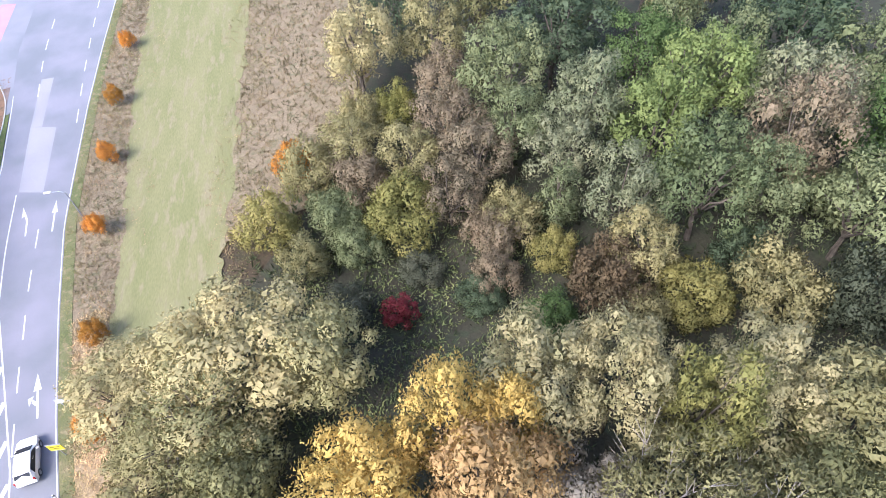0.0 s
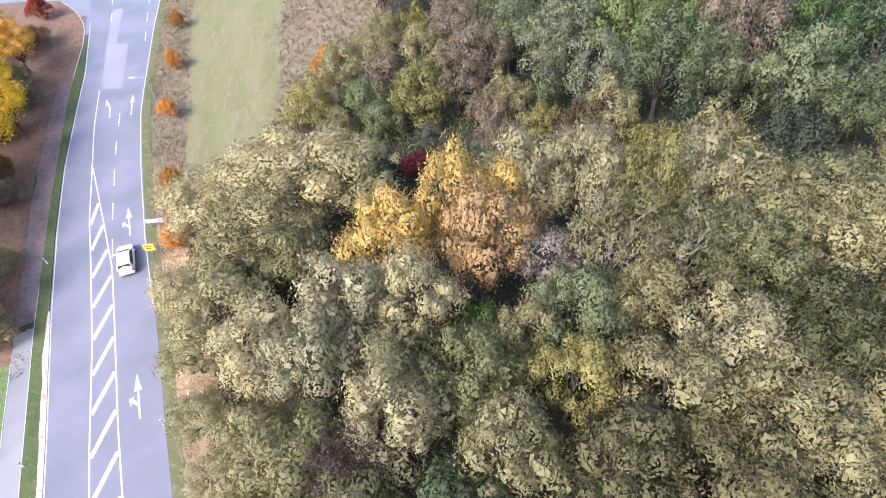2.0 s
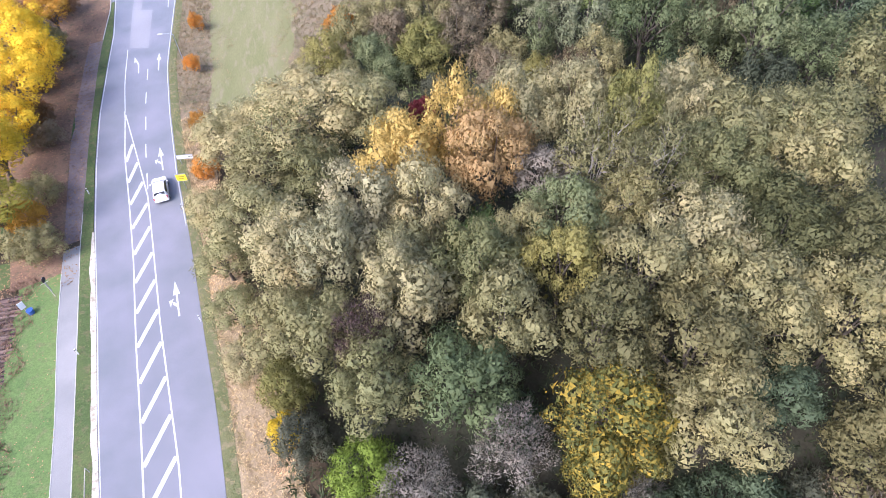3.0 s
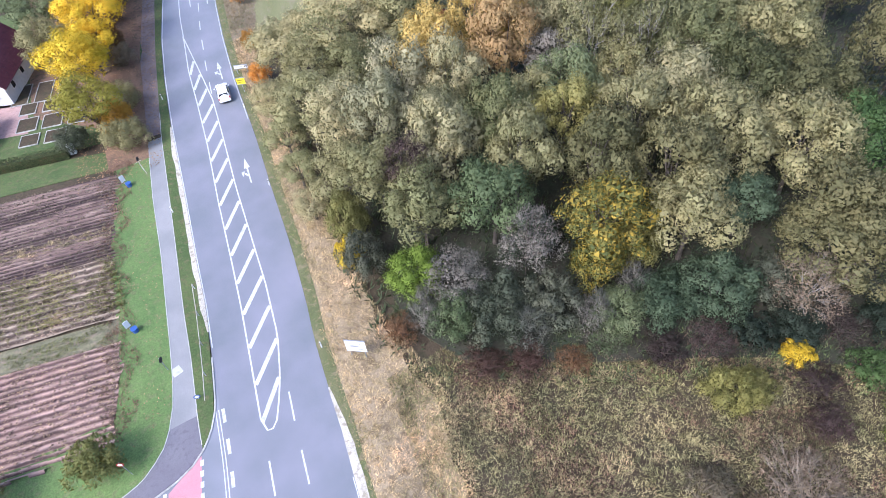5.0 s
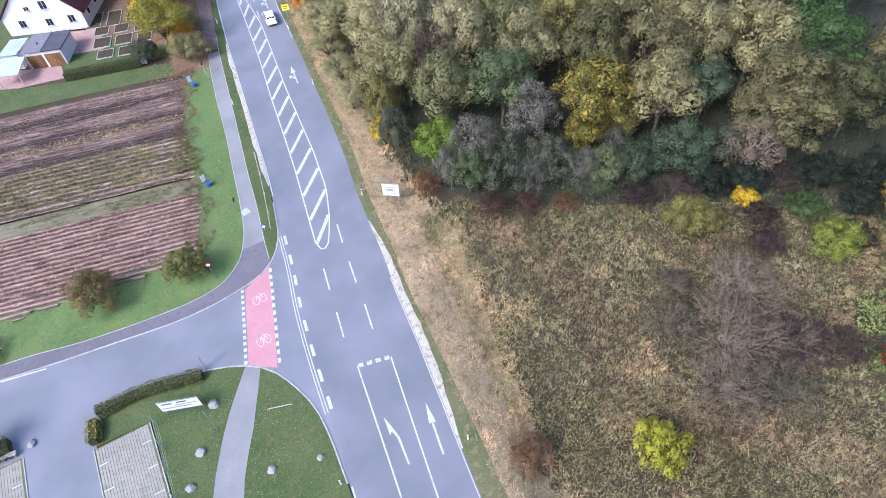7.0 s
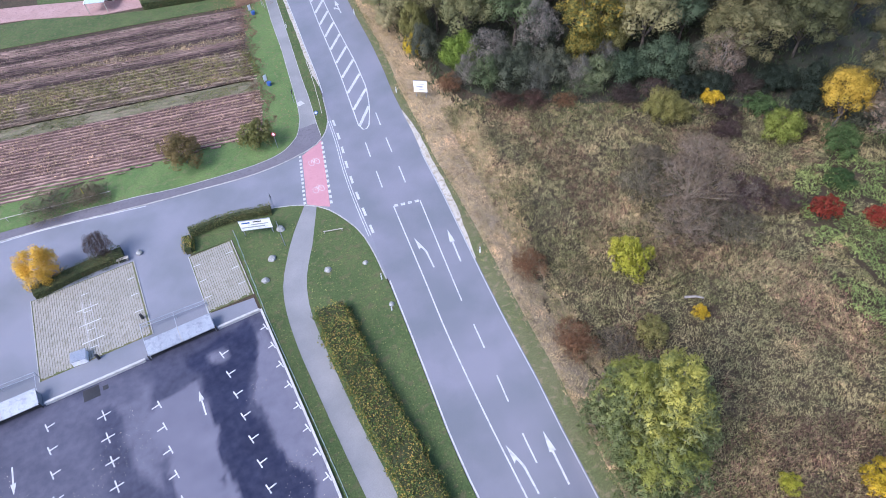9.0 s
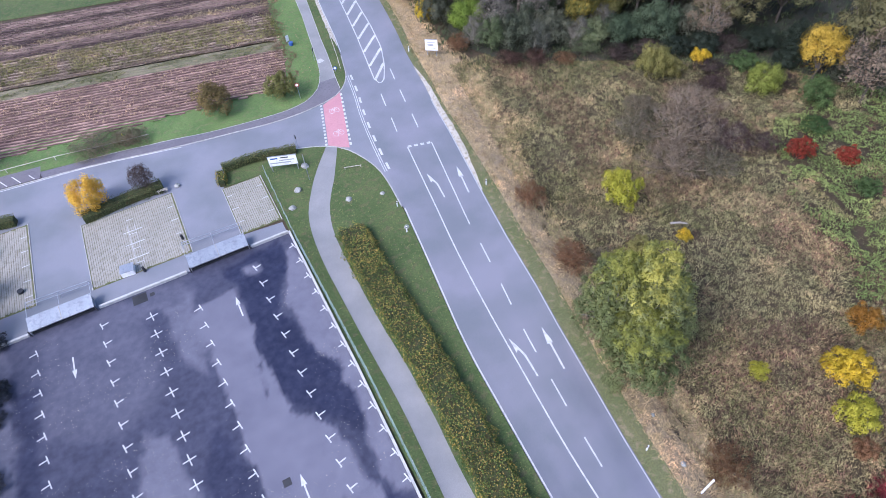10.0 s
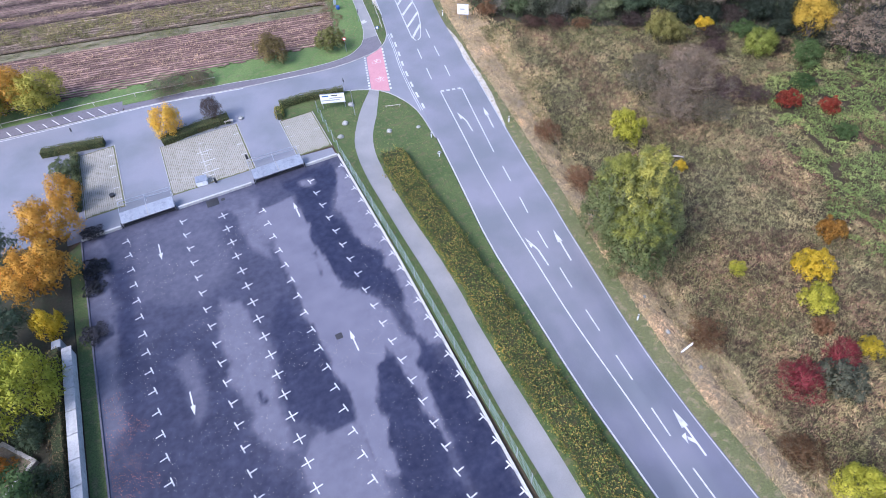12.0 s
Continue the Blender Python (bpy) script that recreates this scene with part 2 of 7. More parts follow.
FELT = surface("roofing_felt", (0.07, 0.07, 0.09), (0.095, 0.095, 0.115), (0.055, 0.055, 0.065), coarse=0.5, fine=10, bump=0.15, grain=0.15)
WOOD = surface("brown_wood", (0.19, 0.095, 0.045), (0.24, 0.125, 0.06), (0.14, 0.07, 0.035), coarse=0.8, fine=9, bump=0.2, grain=0.2, stretch=(1, 1, 6, 0))
GREY_WOOD = surface("weathered_wood", (0.36, 0.33, 0.28), (0.44, 0.41, 0.36), (0.27, 0.25, 0.21), coarse=0.8, fine=9, bump=0.2, grain=0.2)
PINK_PAVING = surface("reddish_paving", (0.33, 0.21, 0.19), (0.38, 0.25, 0.23), (0.28, 0.19, 0.17), coarse=0.4, fine=10, bump=0.2, grain=0.2)
METAL = surface("galvanised_steel", (0.33, 0.35, 0.385), (0.40, 0.42, 0.455), (0.28, 0.295, 0.325), coarse=0.6, fine=8, bump=0.05, grain=0.1, rough=0.45, metal=0.6)
WHITE_METAL = surface("white_enamel", (0.76, 0.76, 0.77), (0.80, 0.80, 0.81), (0.66, 0.66, 0.66), coarse=0.6, fine=8, bump=0.04, grain=0.06, rough=0.4)
GREEN_METAL = surface("green_coated_wire", (0.20, 0.28, 0.24), (0.25, 0.33, 0.29), coarse=0.6, fine=8, bump=0.04, grain=0.1, rough=0.5)
BLACK = surface("black_plastic", (0.025, 0.025, 0.028), (0.04, 0.04, 0.043), coarse=0.8, fine=9, bump=0.1, grain=0.15, rough=0.55)
BLUE = surface("blue_plastic", (0.03, 0.08, 0.28), (0.05, 0.11, 0.34), coarse=0.8, fine=9, bump=0.05, grain=0.1, rough=0.5)
YELLOW_PAINT = surface("yellow_sign_paint", (0.82, 0.66, 0.02), (0.86, 0.72, 0.05), coarse=0.8, fine=9, bump=0.03, grain=0.06, rough=0.45)
ROCK = surface("boulder_stone", (0.25, 0.25, 0.23), (0.33, 0.325, 0.31), (0.18, 0.19, 0.155), coarse=0.9, fine=7, bump=0.6, grain=0.3)
CAR_PAINT = surface("white_car_paint", (0.78, 0.78, 0.79), (0.81, 0.81, 0.82), coarse=0.8, fine=9, bump=0.0, grain=0.02, rough=0.2)
GLASS = surface("dark_window_glass", (0.02, 0.024, 0.03), (0.03, 0.034, 0.04), coarse=0.8, fine=4, bump=0.0, grain=0.05, rough=0.08)
RED_LENS = surface("red_lamp_lens", (0.35, 0.02, 0.02), (0.4, 0.03, 0.03), coarse=0.8, fine=5, bump=0.0, grain=0.05, rough=0.2)
GRASS = {k: foliage("grass_" + k, *tones(c, 0.34), 0.25, 0.3) for k, c in {
    "meadow": (0.3, 0.272, 0.155), "straw": (0.42, 0.33, 0.21), "green": (0.1, 0.14, 0.042), "bright": (0.135, 0.205, 0.062), "verge": (0.145, 0.15, 0.06),
    "scrub": (0.23, 0.175, 0.115), "residue": (0.3, 0.25, 0.21), "tussock": (0.105, 0.098, 0.048), "redleaf": (0.30, 0.13, 0.13), "herbs": (0.27, 0.32, 0.12), "brown": (0.17, 0.11, 0.085), "pasture": (0.18, 0.18, 0.085), "crop": (0.25, 0.235, 0.1), "litter": (0.27, 0.165, 0.105), "clods": (0.14, 0.10, 0.086), "red_clods": (0.22, 0.155, 0.135), "pale_leaf": (0.4, 0.37, 0.36),
    # undergrowth is lowered in colour for the same woodland shade
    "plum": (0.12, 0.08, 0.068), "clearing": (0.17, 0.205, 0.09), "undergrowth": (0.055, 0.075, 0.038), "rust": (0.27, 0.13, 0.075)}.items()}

# ---- building helpers ----
def lerp_table(table):
    ys, xs = zip(*table)
    return lambda y: np.interp(y, ys, xs)


# the road's edges: x for each y
edge_right = lerp_table([(-140, -28.4), (-110, -29.0), (-83, -29.1), (-75, -28.9), (-69, -28.5), (-62.5, -27.7), (-58, -27.0), (-54.7, -26.5), (-50.6, -25.9), (-45.4, -25.0), (-38.7, -24.1), (-33.2, -23.2), (-29.2, -22.5), (-24.8, -21.7), (-18.6, -20.6), (-12, -19.6),
                         (-6.3, -18.5), (-1.5, -17.8), (3.7, -16.9), (8, -15.9), (16, -14.4), (25.5, -13.0), (36, -11.3), (50, -9.4), (62, -7.3), (73.6, -4.9), (80, -3.0), (95, 1.6), (108, 6.0), (122, 11.0), (150, 22), (240, 62)])
edge_left = lerp_table([(-140, -36.0), (-110, -36.4), (-79, -36.5), (-70.7, -36.45), (-65.8, -36.25), (-61, -35.95), (-53.3, -35.45), (-50.8, -35.3), (-47.8, -35.0), (-45.7, -34.75), (-41, -34.0), (-34.5, -33.0), (-28.3, -32.1), (-22, -31.1), (-13, -29.8), (-3.5, -28.0), (1.5, -27.0),
                        (7.4, -25.95), (13.6, -24.8), (20, -23.9), (30, -22.3), (44, -20.2), (56, -18.1), (67, -15.8), (79, -12.6), (88, -10.1), (100, -7.6), (114, -5.0), (127, -1.0), (150, 9), (240, 48)])
meadow_drop = lerp_table([(-200, -2.3), (-35, -2.3), (-5, -0.6), (40, -0.4), (240, -0.3)])


def land(x, y):
    """The height of the ground: level at the road, falling to the meadow on its far side."""
    d = np.clip((np.asarray(x, float) - edge_right(y) - 1.6) / 5.5, 0, 1)
    return meadow_drop(y) * d * d * (3 - 2 * d)


def mesh_of(name, verts, faces, material=None):
    me = bpy.data.meshes.new(name)
    verts, faces = np.asarray(verts, np.float32), np.asarray(faces, np.int32)
    k = faces.shape[1]
    me.vertices.add(len(verts))
    me.vertices.foreach_set("co", verts.ravel())
    me.loops.add(faces.size)
    me.loops.foreach_set("vertex_index", faces.ravel())
    me.polygons.add(len(faces))
    me.polygons.foreach_set("loop_start", np.arange(0, faces.size, k, dtype=np.int32))
    me.update(calc_edges=True)
    if material:
        me.materials.append(material)
    return me


def mesh_from(bm, name, material):
    bmesh.ops.recalc_face_normals(bm, faces=bm.faces)
    me = bpy.data.meshes.new(name)
    bm.to_mesh(me)
    bm.free()
    me.materials.append(material)
    return me


def part(name, shape, material, parent, label=""):
    me = shape if isinstance(shape, bpy.types.Mesh) else mesh_from(shape, name, material)
    ob = new(name, me)
    ob.parent = parent
    return tagged(ob, label=label)


def thing(name, m, label, category, group="", kind=""):
    ob = new(name)
    ob.empty_display_size = 0.3
    ob.matrix_basis = m
    return tagged(ob, label, category, group, kind)


def structure(name, shape, material, label, category):
    me = shape if isinstance(shape, bpy.types.Mesh) else mesh_from(shape, name, material)
    return tagged(new(name, me), label, category, kind="structure")


def stuff(name, me, label, category):
    return tagged(new(name, me), label, category, kind="stuff")


def add_box(bm, size, at=(0, 0, 0), turn=(0, 0, 0), bevel=0.0):
    r = bmesh.ops.create_cube(bm, size=1.0, matrix=pose(*at, *turn) @ Matrix.Diagonal((*size, 1)))
    if bevel:
        edges = {e for v in r["verts"] for e in v.link_edges}
        bmesh.ops.bevel(bm, geom=list(edges), offset=bevel, segments=2, affect="EDGES", profile=0.5)
    return bm


def box(size, at=(0, 0, 0), turn=(0, 0, 0), bevel=0.0):
    return add_box(bmesh.new(), size, at, turn, bevel)


def add_tube(bm, pts, radii, sides=6):
    """A tapering tube through the points."""
    rings = []
    for i, p in enumerate(pts):
        p = Vector(p)
        a, b = Vector(pts[max(i - 1, 0)]), Vector(pts[min(i + 1, len(pts) - 1)])
        q = (b - a).to_track_quat("Z", "Y")
        rings.append([bm.verts.new(p + q @ Vector((radii[i] * math.cos(2 * math.pi * k / sides), radii[i] * math.sin(2 * math.pi * k / sides), 0))) for k in range(sides)])
    for a, b in zip(rings, rings[1:]):
        for k in range(sides):
            bm.faces.new((a[k], a[(k + 1) % sides], b[(k + 1) % sides], b[k]))
    bm.faces.new(rings[-1])
    bm.faces.new(rings[0][::-1])
    return bm


def tube(pts, radii, sides=6):
    return add_tube(bmesh.new(), pts, radii if isinstance(radii, (list, tuple)) else [radii] * len(pts), sides)


def slab(pts, top, thick=0.12, on_land=False):
    """A flat sheet with thickness from its outline."""
    bm = bmesh.new()
    up = [bm.verts.new((x, y, top + (float(land(x, y)) if on_land else 0))) for x, y in pts]
    low = [bm.verts.new((v.co.x, v.co.y, v.co.z - thick)) for v in up]
    bm.faces.new(up)
    n = len(pts)
    for i in range(n):
        bm.faces.new((up[i], low[i], low[(i + 1) % n], up[(i + 1) % n]))
    bmesh.ops.triangulate(bm, faces=[f for f in bm.faces if len(f.verts) > 4])
    return bm


def smooth_line(pts, step=1.5):
    """Points along a smooth curve through pts."""
    p = [Vector(q) for q in pts]
    p = [p[0] * 2 - p[1], *p, p[-1] * 2 - p[-2]]
    out = []
    for a, b, c, d in zip(p, p[1:], p[2:], p[3:]):
        n = max(1, int((c - b).length / step))
        for i in range(n):
            t = i / n
            out.append(0.5 * (2 * b + (c - a) * t + (2 * a - 5 * b + 4 * c - d) * t * t + (3 * b - a - 3 * c + d) * t ** 3))
    return [(v.x, v.y) for v in (*out, p[-2])]


def ribbon(pts, width, top, thick=0.05, on_land=False, shift=0.0):
    """A band of that width along a line."""
    pts = [Vector(q) for q in pts]
    bm, rows = bmesh.new(), []
    for i, p in enumerate(pts):
        d = (pts[min(i + 1, len(pts) - 1)] - pts[max(i - 1, 0)]).normalized()
        n = Vector((-d.y, d.x))
        row = []
        for s, dz in ((-0.5, -thick), (-0.5, 0), (0.5, 0), (0.5, -thick)):
            q = p + n * (s * width + shift)
            row.append(bm.verts.new((q.x, q.y, top + dz + (float(land(q.x, q.y)) if on_land else 0))))
        rows.append(row)
    for a, b in zip(rows, rows[1:]):
        for k in range(3):
            bm.faces.new((a[k], a[k + 1], b[k + 1], b[k]))
    bm.faces.new(rows[0])
    bm.faces.new(rows[-1][::-1])
    return bm


def strip_between(left, right, ys, top, cols=1, thick=0.1, on_land=False):
    """A sheet between two x-of-y functions."""
    bm, rows = bmesh.new(), []
    for y in ys:
        a, b = float(left(y)), float(right(y))
        row = []
        for c in range(cols + 1):
            x = a + (b - a) * c / cols
            row.append(bm.verts.new((x, y, top + (float(land(x, y)) if on_land else 0))))
        lo = [bm.verts.new((v.co.x, v.co.y, v.co.z - thick)) for v in (row[0], row[-1])]
        rows.append([lo[0], *row, lo[1]])
    for p, q in zip(rows, rows[1:]):
        for k in range(len(p) - 1):
            bm.faces.new((p[k], p[k + 1], q[k + 1], q[k]))
    return bm


# ---- ground: one sheet out to the horizon ----
def spread(a, b, step, far):
    core = list(np.arange(a, b + step / 2, step))
    out, gap = [], step
    lo, hi = a, b
    while hi < far:
        gap *= 1.5
        lo, hi = lo - gap, hi + gap
        out.append((lo, hi))
    return [l for l, _ in out[::-1]] + core + [h for _, h in out]


gx, gy = spread(-110, 130, 2.0, 2200), spread(-130, 170, 2.0, 2200)
X, Y = np.meshgrid(gx, gy)
Z = land(X, Y) - 0.06
bumpy = np.array([[noise.noise((x * 0.21, y * 0.21, 0)) for x in gx] for y in gy])
Z = Z - np.where((X - edge_right(Y) > 6), 0.16 * (bumpy + 1), 0)
n, w = X.size, len(gx)
idx = np.arange(n).reshape(len(gy), w)
quads = np.stack([idx[:-1, :-1], idx[:-1, 1:], idx[1:, 1:], idx[1:, :-1]], -1).reshape(-1, 4)
ground = structure("ground", mesh_of("ground", np.stack([X, Y, Z], -1).reshape(-1, 3), quads, SOIL), SOIL, "brown and olive autumn meadow ground", "ground")
for poly in ground.data.polygons:
    poly.use_smooth = True

ys = list(np.arange(-140, 241, 2.5))
road = structure("road", strip_between(edge_left, edge_right, ys, 0.008, 4, 0.15), ASPHALT, "grey asphalt main road with white lane markings", "road")
structure("road_patch", slab([(-8.7, 82.3), (-6.2, 80.7), (-2.9, 92.6), (-5.8, 94.5)], 0.011, 0.01), PATCH_ASPHALT, "paler repaired patch in the asphalt road", "road")
structure("road_patch", slab([(-5.75, 94.55), (-4.5, 93.75), (-1.4, 104.5), (-2.95, 105)], 0.0112, 0.01), PATCH_ASPHALT, "paler repaired patch in the asphalt road", "road")

# side road at the junction, with the two drives to the car park
kerb_up = smooth_line([(-140, 8.8), (-87.3, 3.1), (-71.2, 1.4), (-63.5, 0.4), (-57, -0.95), (-51.7, -1.95), (-46.4, -2.75), (-41, -3.55), (-37.5, -3.7), (-35, -3.5), (-32, -2.95), (-30.6, -2.4), (-29.35, -1.45), (-28.2, 0.0), (-27.5, 1.4), (-27.0, 3.0), (-26.05, 7.0)], 0.8)
kerb_low = smooth_line([(-48.7, -9.2), (-42.6, -10.0), (-39.0, -10.9), (-35.8, -12.4), (-33.6, -14.7), (-32.0, -19.0), (-31.75, -22.6), (-32.15, -27.6)])
side = [p for p in kerb_up] + [(-24.5, 8), (-26.5, -2), (-29.0, -14), (-30.5, -27)] + kerb_low[::-1] + [(-49.8, -13), (-49.8, -24.55), (-140, -24.55)]
structure("side_road", slab(side, 0.0, 0.15), SIDE_ASPHALT, "grey asphalt side road opening at the junction", "road")
structure("kerb", ribbon(kerb_up, 0.14, 0.07, 0.2), KERB, "pale concrete kerb along the side road", "kerb")
structure("kerb", ribbon(kerb_low, 0.14, 0.07, 0.2), KERB, "pale concrete kerb round the junction corner", "kerb")
bend_outer = smooth_line([(-70.2, 2.9), (-66, 2.3), (-60, 1.5), (-56.6, 0.8), (-53.5, 0.25), (-48.9, -0.85), (-43.4, -1.65), (-38.6, -2.0), (-36.0, -1.75), (-34.4, -1.2), (-33.3, -0.4), (-32.35, 0.5), (-31.5, 1.9)], 0.8)
structure("pavement", slab(bend_outer + [(-29.0, 1.9), (-29.25, 0.0), (-29.42, -1.36)] + [(x, y + 0.14) for x, y in kerb_up[::-1] if -70.2 < x < -29.5], 0.035, 0.15), DARK_PATH, "dark asphalt footpath beside the side road", "footpath")

# cycle path beside the main road, clean near the junction and strewn with leaves further on
path_left = lerp_table([(0.5, -32.35), (1.9, -31.5), (4.04, -30.6), (6.3, -30.0), (10.1, -29.25), (14.3, -28.5), (22.5, -27.0), (32, -25.6), (44, -23.4), (65, -19.6), (80.5, -15.6), (101, -10.0), (108, -8.0)])
path_right = lerp_table([(-1.4, -29.45), (0, -29.25), (1.2, -29.1), (4.0, -28.55), (8.3, -27.75), (13.3, -27.0), (26.2, -24.7), (43, -21.8), (63.2, -17.6), (79, -13.9), (100, -8.3), (108, -6.4)])
corner_line = lerp_table([(-1.4, -29.42), (-0.05, -28.3), (1.37, -27.62), (3.0, -27.12), (7.0, -26.15), (9, -25.75)])
strip_right = lambda y: corner_line(y) if y < 8 else edge_left(y) - 0.05
structure("cycle_path", strip_between(path_left, path_right, [1.9, 2.6, 3.4] + list(np.arange(4.2, 44.1, 1.5)), 0.033, 1), PATH_ASPHALT, "grey asphalt cycle path beside the road", "path")
structure("cycle_path", strip_between(path_left, path_right, list(np.arange(44, 107, 1.5)), 0.03, 1), LITTER_PATH, "asphalt cycle path strewn with brown leaves", "path")
structure("lawn_strip", strip_between(path_right, strip_right, [-1.35, -0.7, 0, 0.7, 1.4, 2.1, 3.0] + list(np.arange(4.5, 99.1, 1.5)), 0.05, 1, 0.12), LAWN, "green grass strip between path and road", "grass")
structure("kerb", ribbon([(float(path_right(y)), y) for y in np.arange(-1, 50, 1.5)], 0.08, 0.06, 0.12), KERB, "narrow concrete edging of the cycle path", "kerb")
structure("kerb", ribbon(bend_outer[6:] + [(float(path_left(y)), y) for y in np.arange(2.6, 42, 1.5)], 0.08, 0.06, 0.12), KERB, "narrow concrete edging of the cycle path", "kerb")
structure("gravel_edge", strip_between(lambda y: edge_left(y) - 0.12 - 0.42 * max(0, min(1, (45 - y) / 5, (y - 10) / 3)) * (0.8 + 0.4 * noise.noise((0, y * 0.4, 5))), lambda y: edge_left(y) + 0.06, list(np.arange(10, 45.1, 0.75)), 0.058, 1, 0.06), GRAVEL, "pale gravel along the road edge", "gravel")
structure("gravel_edge", strip_between(lambda y: edge_right(y) - 0.05, lambda y: edge_right(y) + 0.1 + 0.8 * float(np.interp(y, (-30, -22, -8, -2), (0, 1, 0.9, 0))) * (0.85 + 0.25 * noise.noise((0, y * 0.5, 3))), list(np.arange(-30, -1.5, 0.5)), 0.03, 1, 0.06), GRAVEL, "pale washed gravel along the road edge", "gravel")
field_side = lerp_table([(3, -35.6), (10.3, -33.4), (26.7, -31.0), (40, -27.6), (46, -27.6)])
structure("lawn_strip", strip_between(lambda y: field_side(y) - 0.6, lambda y: path_left(y), list(np.arange(1.9, 42, 1.5)), 0.056, 2, 0.12), BRIGHT_LAWN, "green grass strip beside the ploughed field", "grass")
structure("litter_bank", strip_between(lambda y: path_left(y) - np.interp(y, (40, 50, 58, 108), (5, 6, 15, 22)), lambda y: path_left(y), list(np.arange(40, 108, 2)), 0.062, 4, 0.1), LITTER, "brown leaf litter under the roadside trees", "ground")
structure("lawn_corner", slab([(-140, 9.3), (-87.3, 3.4), (-71.2, 1.7), (-70, 3.0)] + [(x, y + 0.05) for x, y in bend_outer[2:-1]] + [(-31.6, 2.0), (-33.3, 5.6), (-50, 6.2), (-70, 10.4), (-140, 18)], 0.045, 0.12), BRIGHT_LAWN, "green grass verge between footpath and field", "grass")

# north junction: a road joins from the cycle path side
structure("side_road_north", slab([(-8.3, 98.8), (-7.2, 100), (-3.8, 118), (-0.5, 128), (3, 136), (-30, 142), (-60, 145), (-60, 130), (-30, 124), (-12.5, 115), (-8.7, 108), (-8.2, 103)], 0.0, 0.12), SIDE_ASPHALT, "grey asphalt road joining from the side", "road")
north_bend = smooth_line([(-11.8, 87), (-10.2, 92.4), (-8.9, 96.8), (-8.05, 101.4), (-8.05, 104.6), (-8.6, 108.5), (-10.1, 113.3)], 0.8)
structure("kerb", ribbon(north_bend, 0.14, 0.11, 0.2), KERB, "pale concrete kerb round the north junction corner", "kerb")
structure("litter_bank", slab(north_bend + [(-12.4, 114.8), (-29.5, 123.3), (-44, 125.5), (-44, 112), (-24, 106), (-15, 104), (-12.6, 96), (-13.6, 87)], 0.066, 0.1), LITTER, "brown leaf litter inside the kerb of the junction corner", "ground")
structure("cycle_crossing_north", slab([(-9.8, 118), (-7.6, 117), (-3.4, 130), (-5.5, 131)], 0.014, 0.02), RED_LANE, "red painted cycle crossing", "crossing")

# verge, dry grass and pasture on the far side of the road
verge_width = lambda y: np.interp(y, (-32, -14), (1.9, 1.2))
structure("verge_right", strip_between(lambda y: edge_right(y) + 0.02, lambda y: edge_right(y) + verge_width(y), list(np.arange(-138, 130, 1.5)), 0.012, 5, 0.08, True), VERGE, "short green grass verge beside the road", "grass")
structure("dry_grass_bank", strip_between(lambda y: edge_right(y) + verge_width(y), lambda y: edge_right(y) + 2.6 + 1.1 * noise.noise((0, y * 0.35, 9)) + 0.5 * noise.noise((0, y * 1.1, 3)) + float(np.interp(y, (-138, -60, -30, -8, 4, 30, 60), (5.6, 5.4, 4.2, 6.0, 3.5, 2.0, 1.5))), list(np.arange(-138, 60, 1.5)), -0.02, 12, 0.05, True), STRAW, "dry straw-coloured grass bank beside the road", "grass")
pasture_left = lerp_table([(52, -4.5), (60, -2.6), (70.4, 0.6), (90.5, 6.0), (103, 10.0), (119, 15.5), (150, 27), (200, 47)])
pasture_right = lerp_table([(52, 3.0), (58.4, 8.0), (64, 10.4), (72, 14), (82.5, 17.9), (94.4, 23), (109, 29), (150, 46), (200, 68)])
frayed = lambda y, k: 0.9 * noise.noise((0, y * 0.22, k)) + 0.7 * noise.noise((0, y * 0.9, k))
structure("pasture", strip_between(lambda y: pasture_left(y) + frayed(y, 2), lambda y: pasture_right(y) + frayed(y, 7), list(np.arange(52, 200, 0.6)), 0.0, 5, 0.05, True), PASTURE, "pale green mown pasture strip", "grass")
structure("scrub_strip", strip_between(lambda y: pasture_right(y) - 2.5, lambda y: pasture_right(y) + 17, list(np.arange(62, 200, 0.6)), -0.03, 6, 0.05, True), SCRUB, "brown dry scrub beside the pasture", "ground")
structure("scrub_strip", strip_between(lambda y: edge_right(y) + verge_width(y), lambda y: pasture_left(y) + 2.5, list(np.arange(52, 200, 0.6)), -0.03, 4, 0.05, True), SCRUB, "brown scrub strip between road and pasture", "ground")
wood_edge = lerp_table([(-60, 40), (-44, 36), (-30, 26), (-20, 14), (-12, 0), (-6, -9), (0, -11.5), (12, -10.5), (25, -8.5), (40, -5.5), (52, 3), (66, 22), (80, 33), (100, 44), (130, 60)])
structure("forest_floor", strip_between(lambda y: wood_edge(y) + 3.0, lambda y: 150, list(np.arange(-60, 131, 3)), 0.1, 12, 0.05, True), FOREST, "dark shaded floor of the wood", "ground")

# ---- road markings: parts of the road ----
def line_mark(name, pts, width, top, owner):
    return part(name, ribbon(pts, width, top, 0.006), PAINT, owner)


def dash(a, b, width, top, owner, name="lane_dash"):
    return line_mark(name, [a, b], width, top, owner)


